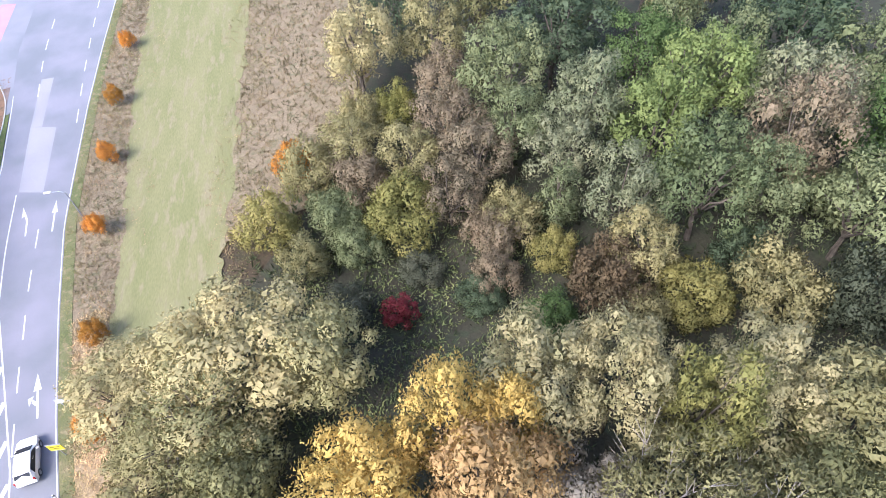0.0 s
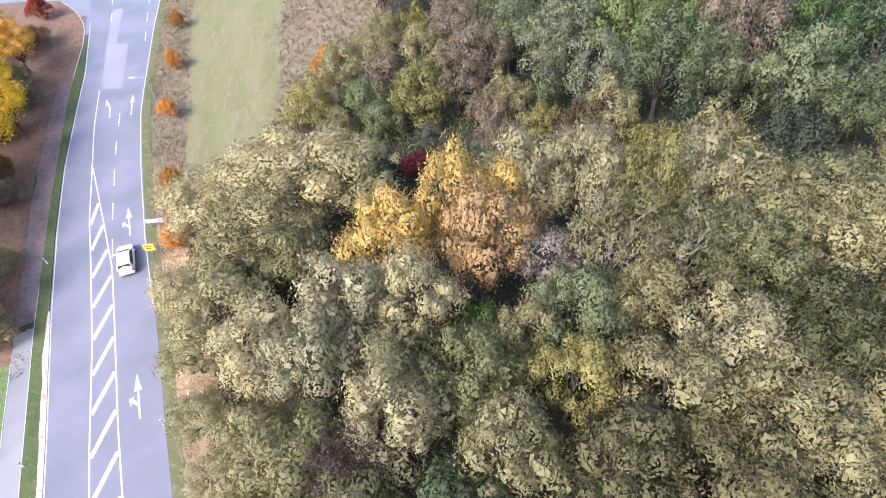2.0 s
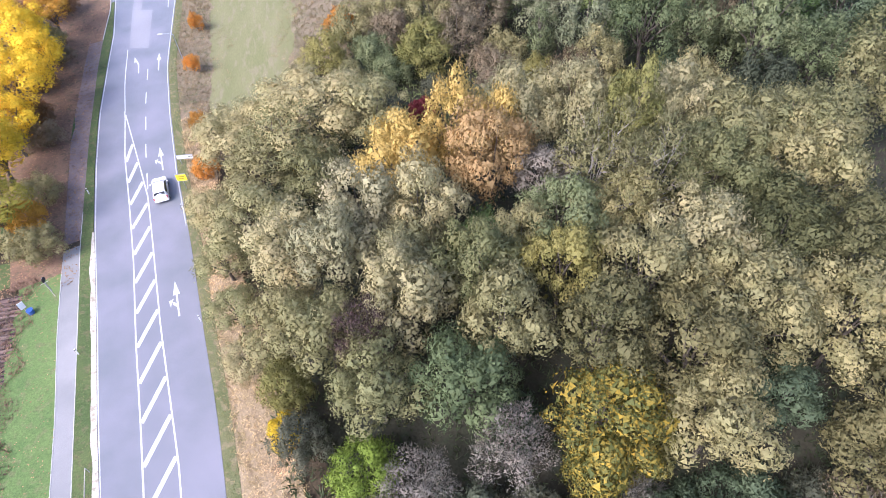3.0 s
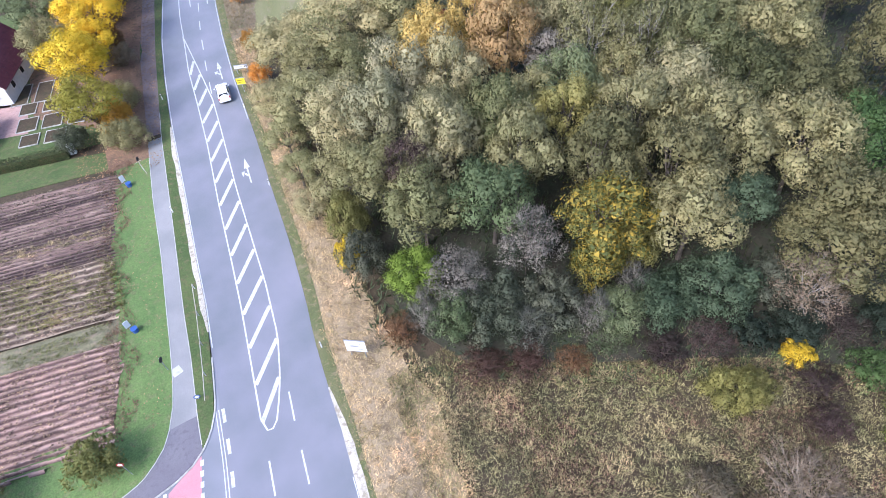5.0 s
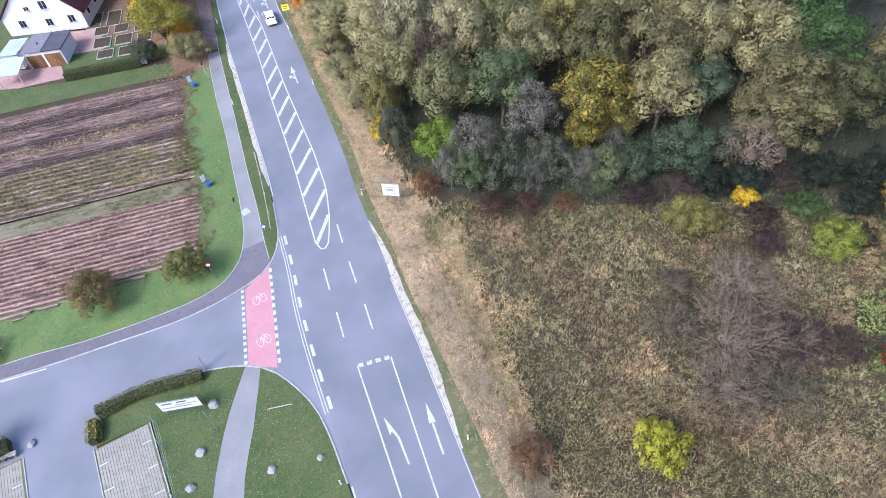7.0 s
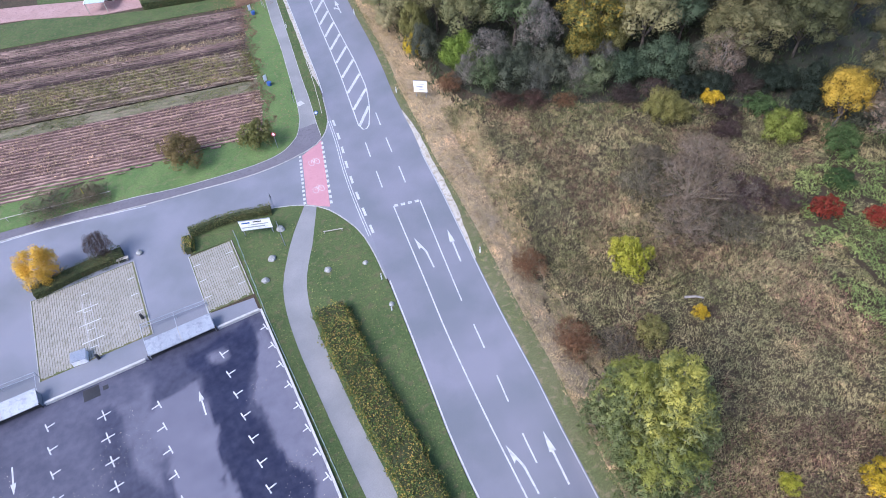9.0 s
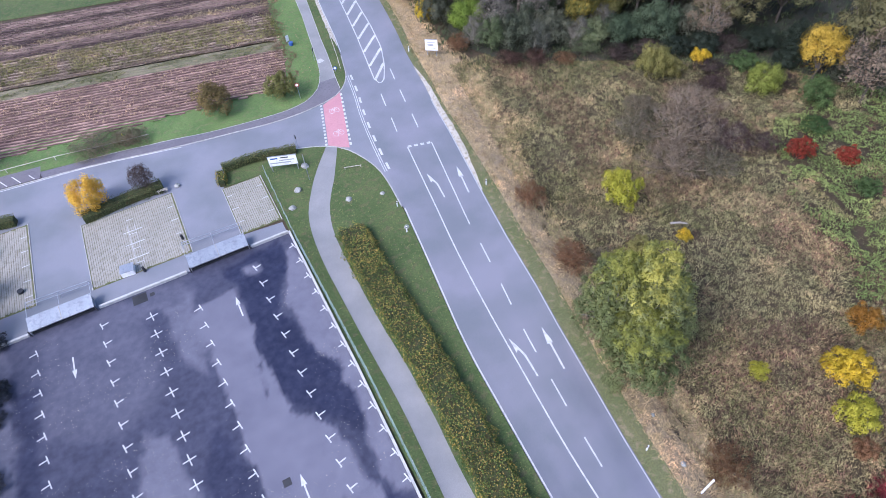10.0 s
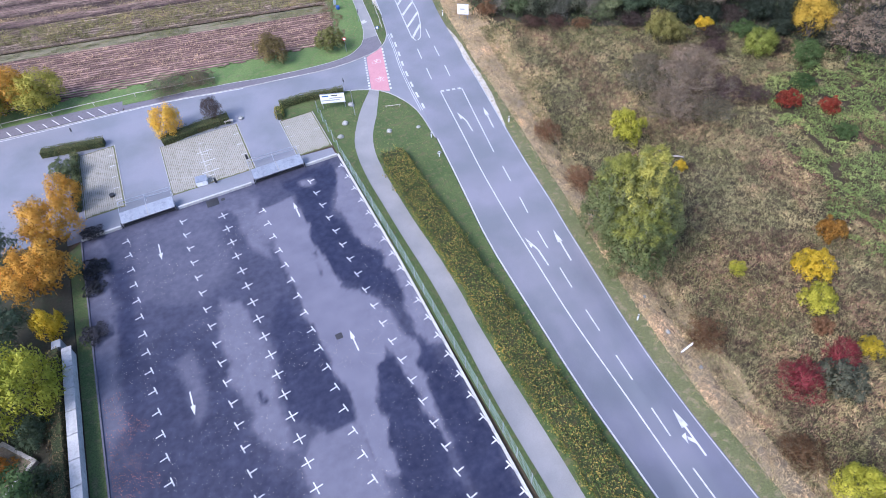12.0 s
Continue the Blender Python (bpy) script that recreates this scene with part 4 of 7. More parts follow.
fence = thing("mesh_fence", pose(0, 0, 0), "grey-green wire mesh fence on the car park edge", "fence")
panel = fence_panel(2.5, 1.85, "fence_panel")
post = mesh_from(tube([(0, 0, 0), (0, 0, 2.0)], 0.045), "post", METAL)
wire_bm = bmesh.new()
for z in (0.5, 1.0, 1.6):
    add_tube(wire_bm, [(0, 0, z), (2.5, 0, z)], [0.012, 0.012], 4)
wire = mesh_from(wire_bm, "wire", GREEN_METAL)
at = Vector((-44.5, -14.0))
while at.y > -110:
    goal = Vector((-44.75, -24.6)) if at.y > -24 else (Vector((-44.6, -45)) if at.y > -45 else (Vector((-45.0, -75)) if at.y > -75 else Vector((-45.4, -130))))
    d = (goal - at).normalized()
    ang = math.atan2(d.y, d.x)
    for name, me in (("post", post), ("wire", wire) if at.y > -24 else ("fence_panel", panel)):
        ob = part(name, me, METAL, fence)
        ob.matrix_basis = pose(at.x, at.y, 0, 0, 0, math.degrees(ang))
    at = at + d * 2.5

# lawns at the corner, the footpath between them
fp_left = [(-35.75, -12.2), (-38.7, -16.3), (-40.6, -19.6), (-42.1, -22.8), (-42.9, -26.3), (-43.3, -31), (-43.35, -36), (-43.35, -43), (-43.25, -50), (-43.4, -55), (-43.65, -60), (-43.95, -65.5), (-44.0, -71), (-44.0, -80), (-44.3, -128)]
fp_right = [(-33.55, -14.15), (-36.5, -17.7), (-38.7, -21.4), (-39.9, -24.2), (-40.7, -28), (-41.0, -34), (-41.1, -41), (-40.95, -47), (-41.05, -53), (-41.35, -58), (-41.45, -64), (-41.5, -70), (-41.6, -76), (-42, -90), (-42.3, -128)]
fl, fr = smooth_line(fp_left, 1.2), smooth_line(fp_right, 1.2)
structure("footpath", slab(fl + fr[::-1], 0.03, 0.12), PATH_ASPHALT, "winding pale grey asphalt footpath", "path")
structure("lawn_base", slab(kerb_low + [(float(edge_left(y)) - 0.04, y) for y in np.arange(-29, -129, -3)] + [(-45.0, -128), (-45.0, -13.2), (-48.9, -9.6)], 0.022, 0.1), LAWN, "green lawn at the corner of the junction", "grass")
structure("lawn_by_hedge", slab(fr[4:] + [(float(edge_left(y)) - 0.05, y) for y in np.arange(-128, -28.5, 3)] + [(x - 0.1, y) for x, y in kerb_low[::-1] if x > -35.0], 0.05, 0.12), LAWN, "green lawn between footpath and road", "grass")
structure("lawn_by_sign", slab([p for p in kerb_low if p[0] < -35.9][1:] + fl[1:] + [(-44.9, -128), (-44.95, -26), (-45.0, -22.6), (-45.0, -13.2), (-49.7, -13.0), (-48.8, -9.5)], 0.04, 0.12), LAWN, "green lawn behind the clipped hedge", "grass")


# paved bays of narrow blocks with grass between
def paved_bay(x0, x1, y0, y1, seed, tie):
    rnd, bm = random.Random(seed), bmesh.new()
    V, F = [], []
    x = x0
    while x < x1 - 0.1:
        y = y0 + rnd.uniform(0, 0.24)
        while y < y1 - 0.2:
            l = min(0.48, y1 - y) - 0.015
            z = 0.045 + rnd.uniform(-0.006, 0.006)
            k, w_ = len(V), 0.2
            V += [(x, y, z), (x + w_, y, z), (x + w_, y + l, z), (x, y + l, z), (x, y, -0.02), (x + w_, y, -0.02), (x + w_, y + l, -0.02), (x, y + l, -0.02)]
            F += [(k, k + 1, k + 2, k + 3), (k, k + 4, k + 5, k + 1), (k + 1, k + 5, k + 6, k + 2), (k + 2, k + 6, k + 7, k + 3), (k + 3, k + 7, k + 4, k)]
            y += 0.48
        x += 0.24
    bm.free()
    bay = structure("paved_bay", slab([(x0 - 0.1, y0 - 0.1), (x1 + 0.1, y0 - 0.1), (x1 + 0.1, y1 + 0.1), (x0 - 0.1, y1 + 0.1)], 0.022, 0.1), VERGE, tie, "parking")
    blocks = mesh_of("pavers", V, F, PAVER)
    blocks.shade_flat()
    ob = part("pavers", blocks, PAVER, bay)
    tagged(ob, kind="stuff")
    for xx in (x0 - 0.15, x1 + 0.15):
        part("kerb", ribbon([(xx, y0 - 0.1), (xx, y1 + 0.1)], 0.09, 0.06, 0.12), KERB, bay)
    return bay


bay_a = paved_bay(-77.0, -72.4, -20.6, -6.9, 1, "pale grass-jointed paving of parking bays")
bay_b = paved_bay(-66.4, -55.8, -21.6, -10.6, 2, "pale grass-jointed paving of parking bays")
bay_c = paved_bay(-49.9, -45.3, -22.0, -13.3, 3, "pale grass-jointed paving of parking bays")
for bay, xs, marks in ((bay_a, (-72.9,), (-9, -11.5, -14, -16.5, -19)), (bay_b, (-56.4,), (-13, -15.5, -18)), (bay_b, (-61.2,), (-12.6, -15.2, -17.8, -20.2)), (bay_c, (-49.5, -45.8), (-15, -17.5, -20))):
    for x in xs:
        for y in marks:
            part("bay_tick", box((0.8, 0.08, 0.012), (x, y, 0.056)), PAINT, bay)
for y in (-14.7, -16.9, -19.3):
    part("bay_cross_bar", box((2.2, 0.11, 0.012), (-61.2, y, 0.057)), PAINT, bay_b)
for x in (-61.6, -60.8):
    part("bay_line", box((0.08, 7.0, 0.012), (x, -17.0, 0.0545)), KERB, bay_b)

# ---- planting ----
def leaf_quads(p, along, across):
    """One four-cornered leaf at each point, from half-length and half-width vectors."""
    v = np.stack([p - along, p + across * 0.9 - along * 0.1, p + along, p - across * 0.9 - along * 0.1], 1).reshape(-1, 3)
    return v, np.arange(len(v)).reshape(-1, 4)


def unit(v):
    return v / np.maximum(np.linalg.norm(v, axis=-1, keepdims=True), 1e-6)


def scatter_leaves(rng, p, out, length, width, droop, radial=0.0):
    """Leaf vectors that lie roughly across the outward direction, or along it by radial, and hang by droop."""
    k = len(p)
    rand = rng.normal(size=(k, 3))
    along = unit(np.cross(out, rand) * (1 - radial) + 1.3 * radial * out + np.array([0, 0, -droop]) + 0.35 * rand)
    across = unit(np.cross(along, out + 0.6 * rng.normal(size=(k, 3))))
    s = rng.uniform(0.6, 1.3, (k, 1))
    return leaf_quads(p, along * length * 0.5 * s, across * width * 0.5 * s)


BENT = []


def sprays(rng, p, out, length, width, droop, radial, rise=0.5):
    """Narrow leaf sprays over the clump they grow on: some fan up and out of it like a broom, the rest point anywhere, all hang a little."""
    k = len(p)
    rand = rng.normal(size=(k, 3))
    fan = rng.uniform(size=(k, 1)) < radial
    along = unit(np.where(fan, out + np.array([0, 0, rise]) + 0.45 * rand, unit(rand) + 0.2 * out) + np.array([0, 0, -droop]))
    across = unit(np.cross(along, rng.normal(size=(k, 3))))
    s = rng.uniform(0.5, 1.45, (k, 1))
    a, c = along * length * 0.5 * s, across * width * 0.5 * s
    v = np.stack([p - a * 0.7 - c, p - a * 0.7 + c, p + a * 1.3], 1)
    face = np.cross(v[:, 1] - v[:, 0], v[:, 2] - v[:, 0])
    away = (face * out).sum(1) < 0
    v[away, 0], v[away, 1] = v[away, 1].copy(), v[away, 0].copy()
    face[away] *= -1
    BENT.append(np.repeat(unit(1.0 * out + 0.14 * unit(face) + np.array([0, 0, 0.1])), 3, 0))
    return v.reshape(-1, 3), np.arange(3 * k).reshape(-1, 3)


CROWNS = {}
# clumps, sprays in each, radius, half height, middle height, clump radius and its upright stretch, spray length and width, droop, share that stands out
SPECS = {"dome": (26, 215, 4.6, 5.4, 6.2, 1.7, 0.95, 0.22, 0.12, 0.05, 0.25), "tall": (30, 180, 4.4, 6.1, 6.2, 1.45, 1.2, 0.25, 0.135, 0.3, 0.2),
         "cone": (40, 130, 3.4, 6.2, 6.0, 1.0, 1.2, 0.34, 0.13, 0.3, 0.5), "birch": (230, 130, 4.5, 7.0, 6.4, 0.55, 1.5, 0.22, 0.075, 0.9, 0.15),
         "bare": (40, 180, 4.5, 5.2, 6.4, 1.25, 1.0, 0.26, 0.1, 0.0, 0.6), "shrub": (30, 150, 2.0, 1.5, 1.25, 0.55, 1.0, 0.18, 0.1, 0.1, 0.3),
         "thicket": (70, 95, 4.5, 3.2, 2.4, 1.05, 0.9, 0.36, 0.055, 0.0, 0.9),
         "grand": (42, 235, 6.4, 7.0, 7.6, 1.9, 0.95, 0.24, 0.13, 0.05, 0.25),
         "bush": (34, 160, 4.0, 3.3, 2.5, 1.25, 1.0, 0.24, 0.135, 0.05, 0.4),
         "wispy": (30, 110, 2.0, 1.6, 1.2, 0.75, 1.0, 0.42, 0.04, 0.0, 0.85)}


def core_shape():
    bm = bmesh.new()
    bmesh.ops.create_icosphere(bm, subdivisions=3, radius=1.0)
    bm.verts.index_update()
    v, f = np.array([tuple(q.co) for q in bm.verts]), np.array([[q.index for q in p.verts] for p in bm.faces])
    bm.free()
    return v, f


CORE_V, CORE_F = core_shape()


def clump_core(rng, c, d, shape, share):
    """The dense inner leaves of a clump: a ragged shell of loose, tilted leaf masses, open towards the stem."""
    f = CORE_F[CORE_V[CORE_F].mean(1) @ unit(d + np.array([0, 0, 0.7])) > -0.3]
    f = f[rng.uniform(size=len(f)) < share]
    tri = CORE_V[f]
    k = len(f)
    mid = tri.mean(1, keepdims=True)
    tri = mid + (tri - mid) * rng.uniform(0.6, 1.15, (k, 1, 1)) + rng.normal(0, 0.04, (k, 3, 3))
    lump = 0.7 + 0.13 * np.sin(mid[..., :1] * 6 + c[0] * 3) * np.sin(mid[..., 1:2] * 7 + c[1] * 3) + 0.1 * np.sin(mid[..., 2:] * 11 + c[2] * 5) + rng.uniform(-0.18, 0.1, (k, 1, 1))
    BENT.append(np.repeat(unit(mid[:, 0] + 0.12 * rng.normal(size=(k, 3)) + np.array([0, 0, 0.05])), 3, 0))
    return c + (tri * lump).reshape(-1, 3) * shape, np.arange(3 * k).reshape(-1, 3)


def crown_mesh(kind, variant):
    """The crown of a tree 12 m high and 4.5 m in radius, or of a shrub 2 m in radius: rounded clumps of leaf sprays over an uneven envelope."""
    key = (kind, variant)
    if key in CROWNS:
        return CROWNS[key]
    rng = np.random.default_rng(100 * variant + len(kind) * 7 + 3)
    clumps, per, R, tall, mid, cr, stretch, ll, lw, droop, radial = SPECS[kind]
    V, F, count, centres = [], [], 0, []
    BENT.clear()
    lobes = unit(rng.normal(size=(5, 3)) * np.array([1, 1, 0.5]))
    low = {"dome": -0.15, "grand": -0.15, "shrub": -0.35, "wispy": -0.35, "thicket": -0.2, "bush": -0.35, "bare": -0.3, "tall": -0.4}.get(kind, -0.8)
    turn = rng.uniform(0, 6.28)
    for i in range(clumps):
        z = 1 - (i + 0.5) / clumps * (1 - low)
        a = i * 2.39996 + turn
        d = unit(np.array([math.cos(a) * math.sqrt(1 - z * z), math.sin(a) * math.sqrt(1 - z * z), z]) + 0.16 * rng.normal(size=3))
        swell = 0.76 + 0.28 * max(0.0, float((lobes @ d).max())) + rng.uniform(-0.2, 0.12)
        if rng.uniform() < 0.16:
            swell *= rng.uniform(0.5, 0.75)
        e = np.array([R, R, tall]) * (0.8 if kind in ("dome", "grand", "tall", "bush") else 0.86)
        if kind in ("cone", "birch"):
            e[:2] *= 1.12 - 0.62 * (d[2] * 0.5 + 0.5)
        centres.append((d * e * swell + np.array([0, 0, mid]), d))
    for c, d in centres:
        r = cr * rng.uniform(0.45, 1.3)
        many = max(30, int(per * min(1.5, (r / cr) ** 1.6)))
        shape = np.array([1, 1, stretch]) * r
        u = unit(rng.normal(size=(many, 3)) + 0.7 * d + np.array([0, 0, 0.8]))
        lump = 1 + 0.2 * np.sin(u[:, :1] * 5 + count) * np.sin(u[:, 1:2] * 6 + c[0]) + 0.12 * np.sin(u[:, 2:] * 9 + c[1]) + 0.07 * rng.normal(size=(many, 1))
        p = c + u * shape * lump * np.where(rng.uniform(size=(many, 1)) < 0.75, rng.uniform(0.8, 1.04, (many, 1)), rng.uniform(0.55, 0.8, (many, 1)))
        v, f = sprays(rng, p, u, ll, lw, droop, radial)
        V.append(v), F.append(f + count)
        count += len(v)
        if kind in ("dome", "grand", "tall", "bush"):
            v, f = clump_core(rng, c, d, shape, 0.75 if kind in ("dome", "grand") else 0.5)
            V.append(v), F.append(f + count)
            count += len(v)
    inner = int(clumps * per * 0.07)
    u = unit(rng.normal(size=(inner, 3)))
    p = u * np.array([R, R, tall]) * 0.72 * rng.uniform(0.3, 1, (inner, 1)) + np.array([0, 0, mid])
    p[:, 2] = np.maximum(p[:, 2], 0.1)
    v, f = sprays(rng, p, u, ll * 1.8, lw * 2.2, 0.2, 0.3)
    V.append(v), F.append(f + count)
    me = mesh_of("crown", np.concatenate(V), np.concatenate(F), LEAF["olive"])
    me.polygons.foreach_set("use_smooth", np.ones(len(me.polygons), bool))
    me.normals_split_custom_set_from_vertices(np.concatenate(BENT).tolist())
    CROWNS[key] = me, centres, mid
    return CROWNS[key]


TRUNKS = {}


def trunk_mesh(kind, variant):
    """A tapering stem that forks into limbs, which reach into the clumps of the crown."""
    key = (kind, variant)
    if key in TRUNKS:
        return TRUNKS[key]
    rnd = random.Random(variant * 31 + len(kind))
    _, centres, mid = crown_mesh(kind, variant)
    bm = bmesh.new()
    shrub = kind in ("shrub", "wispy", "thicket", "bush")
    fork = Vector((rnd.uniform(-0.3, 0.3), rnd.uniform(-0.3, 0.3), mid * (0.25 if shrub else 0.45)))
    r0 = 0.07 if kind == "thicket" else 0.06 if shrub else (0.12 if kind == "birch" else 0.09 if kind == "bare" else 0.25)
    add_tube(bm, [(0, 0, -0.4), tuple(fork * 0.5 + Vector((rnd.uniform(-0.1, 0.1), 0.05, 0))), tuple(fork)], [r0 * 1.3, r0, r0 * 0.8])
    limbs = rnd.sample(centres, min(len(centres), 40 if kind == "thicket" else 9 if shrub else (22 if kind == "bare" else 16 if kind == "birch" else 10)))
    for c, d in limbs:
        c, d = Vector(c), Vector(d)
        knee = fork.lerp(c, 0.5) + Vector((rnd.uniform(-0.4, 0.4), rnd.uniform(-0.4, 0.4), 0.5)) * (0.3 if shrub else 1)
        add_tube(bm, [tuple(fork), tuple(knee), tuple(c + d * (0.9 if kind == "bare" else 0.3))], [r0 * 0.55, r0 * 0.34, r0 * 0.1], 5)
        if kind in ("bare", "thicket"):
            for _ in range(6):
                q = knee.lerp(c, rnd.uniform(0.2, 0.9))
                add_tube(bm, [tuple(q), tuple(q + d * rnd.uniform(0.6, 1.4) + Vector((rnd.uniform(-0.8, 0.8), rnd.uniform(-0.8, 0.8), rnd.uniform(0, 0.9))))], [0.03, 0.01], 3)
    TRUNKS[key] = mesh_from(bm, "trunk", BARK)
    return TRUNKS[key]


made = {}


def plant(kind, x, y, height, radius, colour, label, category="tree", name="tree", group="", bark=None, lean=0.0):
    """A tree or shrub whose crown reaches that height and radius, on the ground at (x, y)."""
    if radius > 2.3:
        kind = {"shrub": "bush", "wispy": "thicket", "dome": "grand" if radius >= 5.2 or height > 15.3 else "dome"}.get(kind, kind)
    n = made[kind] = made.get(kind, -1) + 1
    variant = n % (5 if kind in ("dome", "tall") else 4)
    shrub = kind in ("shrub", "wispy")
    full, wide = (2.75, 2.0) if shrub else ({"dome": 11.6, "thicket": 6.0, "grand": 15.2, "bush": 6.4, "tall": 12.3, "cone": 12.2, "birch": 13.4, "bare": 11.6}[kind], {"cone": 3.6, "bush": 4.2, "grand": 6.4}.get(kind, 4.5))
    sx, sz = radius / wide, height / full
    m = pose(x, y, float(land(x, y)), lean, 0, (n * 137.5) % 360) @ Matrix.Diagonal((sx, sx, sz, 1))
    t = thing(name, m, label, category, group)
    stem = part("trunk", trunk_mesh(kind, variant), BARK, t)
    ob = part("crown", crown_mesh(kind, variant)[0], None, t)
    ob.material_slots[0].link = "OBJECT"
    ob.material_slots[0].material = LEAF[colour]
    if bark:
        stem.material_slots[0].link = "OBJECT"
        stem.material_slots[0].material = bark
    return t


W = "woodland trees"
placed = []


def wood(kind, x, y, height, radius, colour, words):
    placed.append((x, y, radius))
    if y < 4 and kind == "dome":
        colour = {"olive": "darkolive", "pale": "olive"}.get(colour, colour)
    return plant(kind, x, y, height, radius, colour, words, group=W, bark=PALE_BARK if "pale limbs" in words else None)


OL = "olive-brown autumn willow with rounded leaf clumps"
PA = "pale olive autumn tree with feathery clumps"
BE = "broad beige-leaved willow beside the road"
GO = "golden-leaved tree among olive willows"
GG = "grey-green broadleaf tree in the wood"
BU = "thicket shrub at the edge of the wood"
# the broad willow by the road and its neighbours
wood("dome", 6.5, 42.0, 13.0, 7.6, "beige", BE)
wood("bare", 3.0, 38.5, 11.0, 6.0, "beige", "half-bare willow with dark limbs showing")
wood("dome", -2.3, 45.5, 9.5, 5.4, "beige", BE)
wood("dome", 12.5, 38.5, 11.5, 4.6, "beige", BE)
wood("dome", -1.8, 38.5, 9.0, 4.8, "olive", OL)
wood("dome", -5.0, 30.5, 10.0, 4.6, "beige", BE)
wood("dome", -3.0, 24.2, 11.5, 4.4, "pale", PA)
wood("dome", -6.3, 17.5, 9.0, 3.6, "olive", OL)
for x, y, h, r, colour in ((-7.6, 36.0, 6.4, 3.0, "beige"), (-8.6, 29.6, 6.0, 2.9, "beige"), (-9.6, 23.4, 5.4, 2.6, "beige"), (-10.4, 18.0, 4.4, 2.2, "pale")):
    wood("dome", x, y, h, r, colour, BE)
# the golden group
wood("tall", 17.0, 28.2, 16.0, 3.7, "gold", GO)
wood("dome", 10.6, 28.0, 14.0, 4.3, "gold", GO)
wood("dome", 17.6, 22.6, 15.2, 4.6, "apricot", "apricot-leaved tree among olive willows")
wood("dome", 21.0, 26.5, 14.5, 3.4, "gold", GO)
# the large rounded canopy behind
wood("dome", 25.0, 27.5, 15.6, 5.0, "pale", PA)
wood("dome", 30.0, 24.5, 17.0, 4.8, "pale", PA)
wood("tall", 32.5, 19.8, 17.4, 3.8, "yellowgreen", "yellow-green tree top in the canopy")
wood("dome", 37.6, 18.5, 16.5, 5.0, "pale", PA)
wood("dome", 42.0, 13.0, 15.6, 6.0, "olive", OL)
wood("dome", 44.0, 6.5, 14.6, 5.6, "olive", OL)
wood("bare", 26.6, 17.0, 15.4, 5.2, "olive", "half-bare tree with pale limbs showing")
wood("bare", 30.5, 12.5, 15.2, 5.4, "olive", "half-bare tree with pale limbs showing")
wood("dome", 36.0, 10.0, 15.4, 5.4, "olive", OL)
wood("dome", 48.0, 9.4, 15.6, 6.4, "olive", OL)
wood("dome", 20.6, 14.0, 12.6, 4.4, "greygreen", "grey-green tree in a gap of the wood")
wood("shrub", 13.4, 17.2, 9.0, 3.4, "green", "fresh green understorey tree in a gap")
wood("dome", 4.4, 23.0, 14.2, 4.2, "silver", "silvery pale-leaved tree in the wood")
wood("dome", 0.2, 20.6, 13.6, 3.8, "silver", "silvery pale-leaved tree in the wood")
wood("dome", 9.2, 20.4, 14.4, 3.8, "pale", PA)
wood("dome", 16.8, 8.8, 13.2, 3.8, "yellowgreen", "yellow-green leaved tree in the wood")
wood("dome", 10.4, 12.8, 14.0, 4.0, "olive", OL)
wood("dome", 3.4, 12.6, 13.4, 4.2, "pale", PA)
wood("dome", -3.6, 14.2, 11.0, 4.0, "olive", OL)
wood("dome", 9.0, 6.6, 13.0, 4.2, "olive", OL)
wood("dome", 22.0, 4.0, 14.2, 4.8, "olive", OL)
wood("dome", 28.5, 4.6, 14.6, 4.8, "pale", PA)
wood("dome", 34.5, 2.0, 14.2, 5.4, "olive", OL)
wood("dome", -2.0, 7.6, 10.6, 4.0, "olive", OL)
wood("dome", 4.2, 4.0, 11.2, 4.2, "greygreen", GG)
wood("dome", 15.2, 1.6, 13.2, 4.6, "olive", OL)
wood("dome", 20.6, -3.4, 13.6, 5.0, "olive", OL)
wood("dome", 27.0, -2.6, 14.6, 5.4, "pale", PA)
# small and dark green: the shade of a gap between crowns, put into leaf colour
wood("dome", 25.2, -8.6, 9.0, 3.4, "darkgreen", OL)
wood("dome", 18.4, -8.0, 11.4, 4.2, "pale", PA)
wood("dome", 33.6, -7.4, 13.8, 6.0, "pale", PA)
wood("dome", 40.0, -3.0, 13.8, 5.6, "olive", OL)
wood("dome", 40.6, -11.0, 13.0, 5.6, "green", "green-leaved tree in the wood")
wood("dome", 31.0, -14.8, 11.6, 5.0, "olive", OL)
wood("dome", 27.4, -17.6, 10.8, 5.6, "olive", "broad olive willow at the wood's edge")
wood("bare", 23.2, -18.6, 7.6, 3.4, "twig", "half-bare tree with pale limbs showing at the edge")
wood("dome", 36.5, -20.0, 11.6, 5.2, "olive", OL)
# front of the wood
wood("dome", 11.4, -3.6, 10.4, 5.0, "autumn", "yellow and green leaved tree at the wood's edge")
wood("shrub", 9.4, -5.4, 7.0, 3.2, "autumn", "yellow leaves on the flank of a tree")
wood("shrub", 14.0, -6.0, 6.4, 3.0, "yellowgreen", BU)
wood("bare", 4.4, -1.2, 9.0, 3.4, "grey", "bare greyish thicket of twigs")
wood("bare", -2.6, -0.6, 6.4, 3.2, "grey", "bare greyish thicket of twigs")
wood("shrub", -5.6, 3.4, 5.6, 3.3, "freshgreen", "bright green shrub at the wood's edge")
wood("shrub", -9.0, 8.6, 5.6, 2.8, "bluegreen", BU)
wood("shrub", -8.0, 12.6, 7.4, 2.6, "yellowgreen", BU)
wood("shrub", -9.6, 10.4, 3.0, 1.6, "yellow", "small yellow shrub at the wood's edge")
wood("shrub", -1.0, -4.4, 5.6, 3.8, "bluegreen", BU)
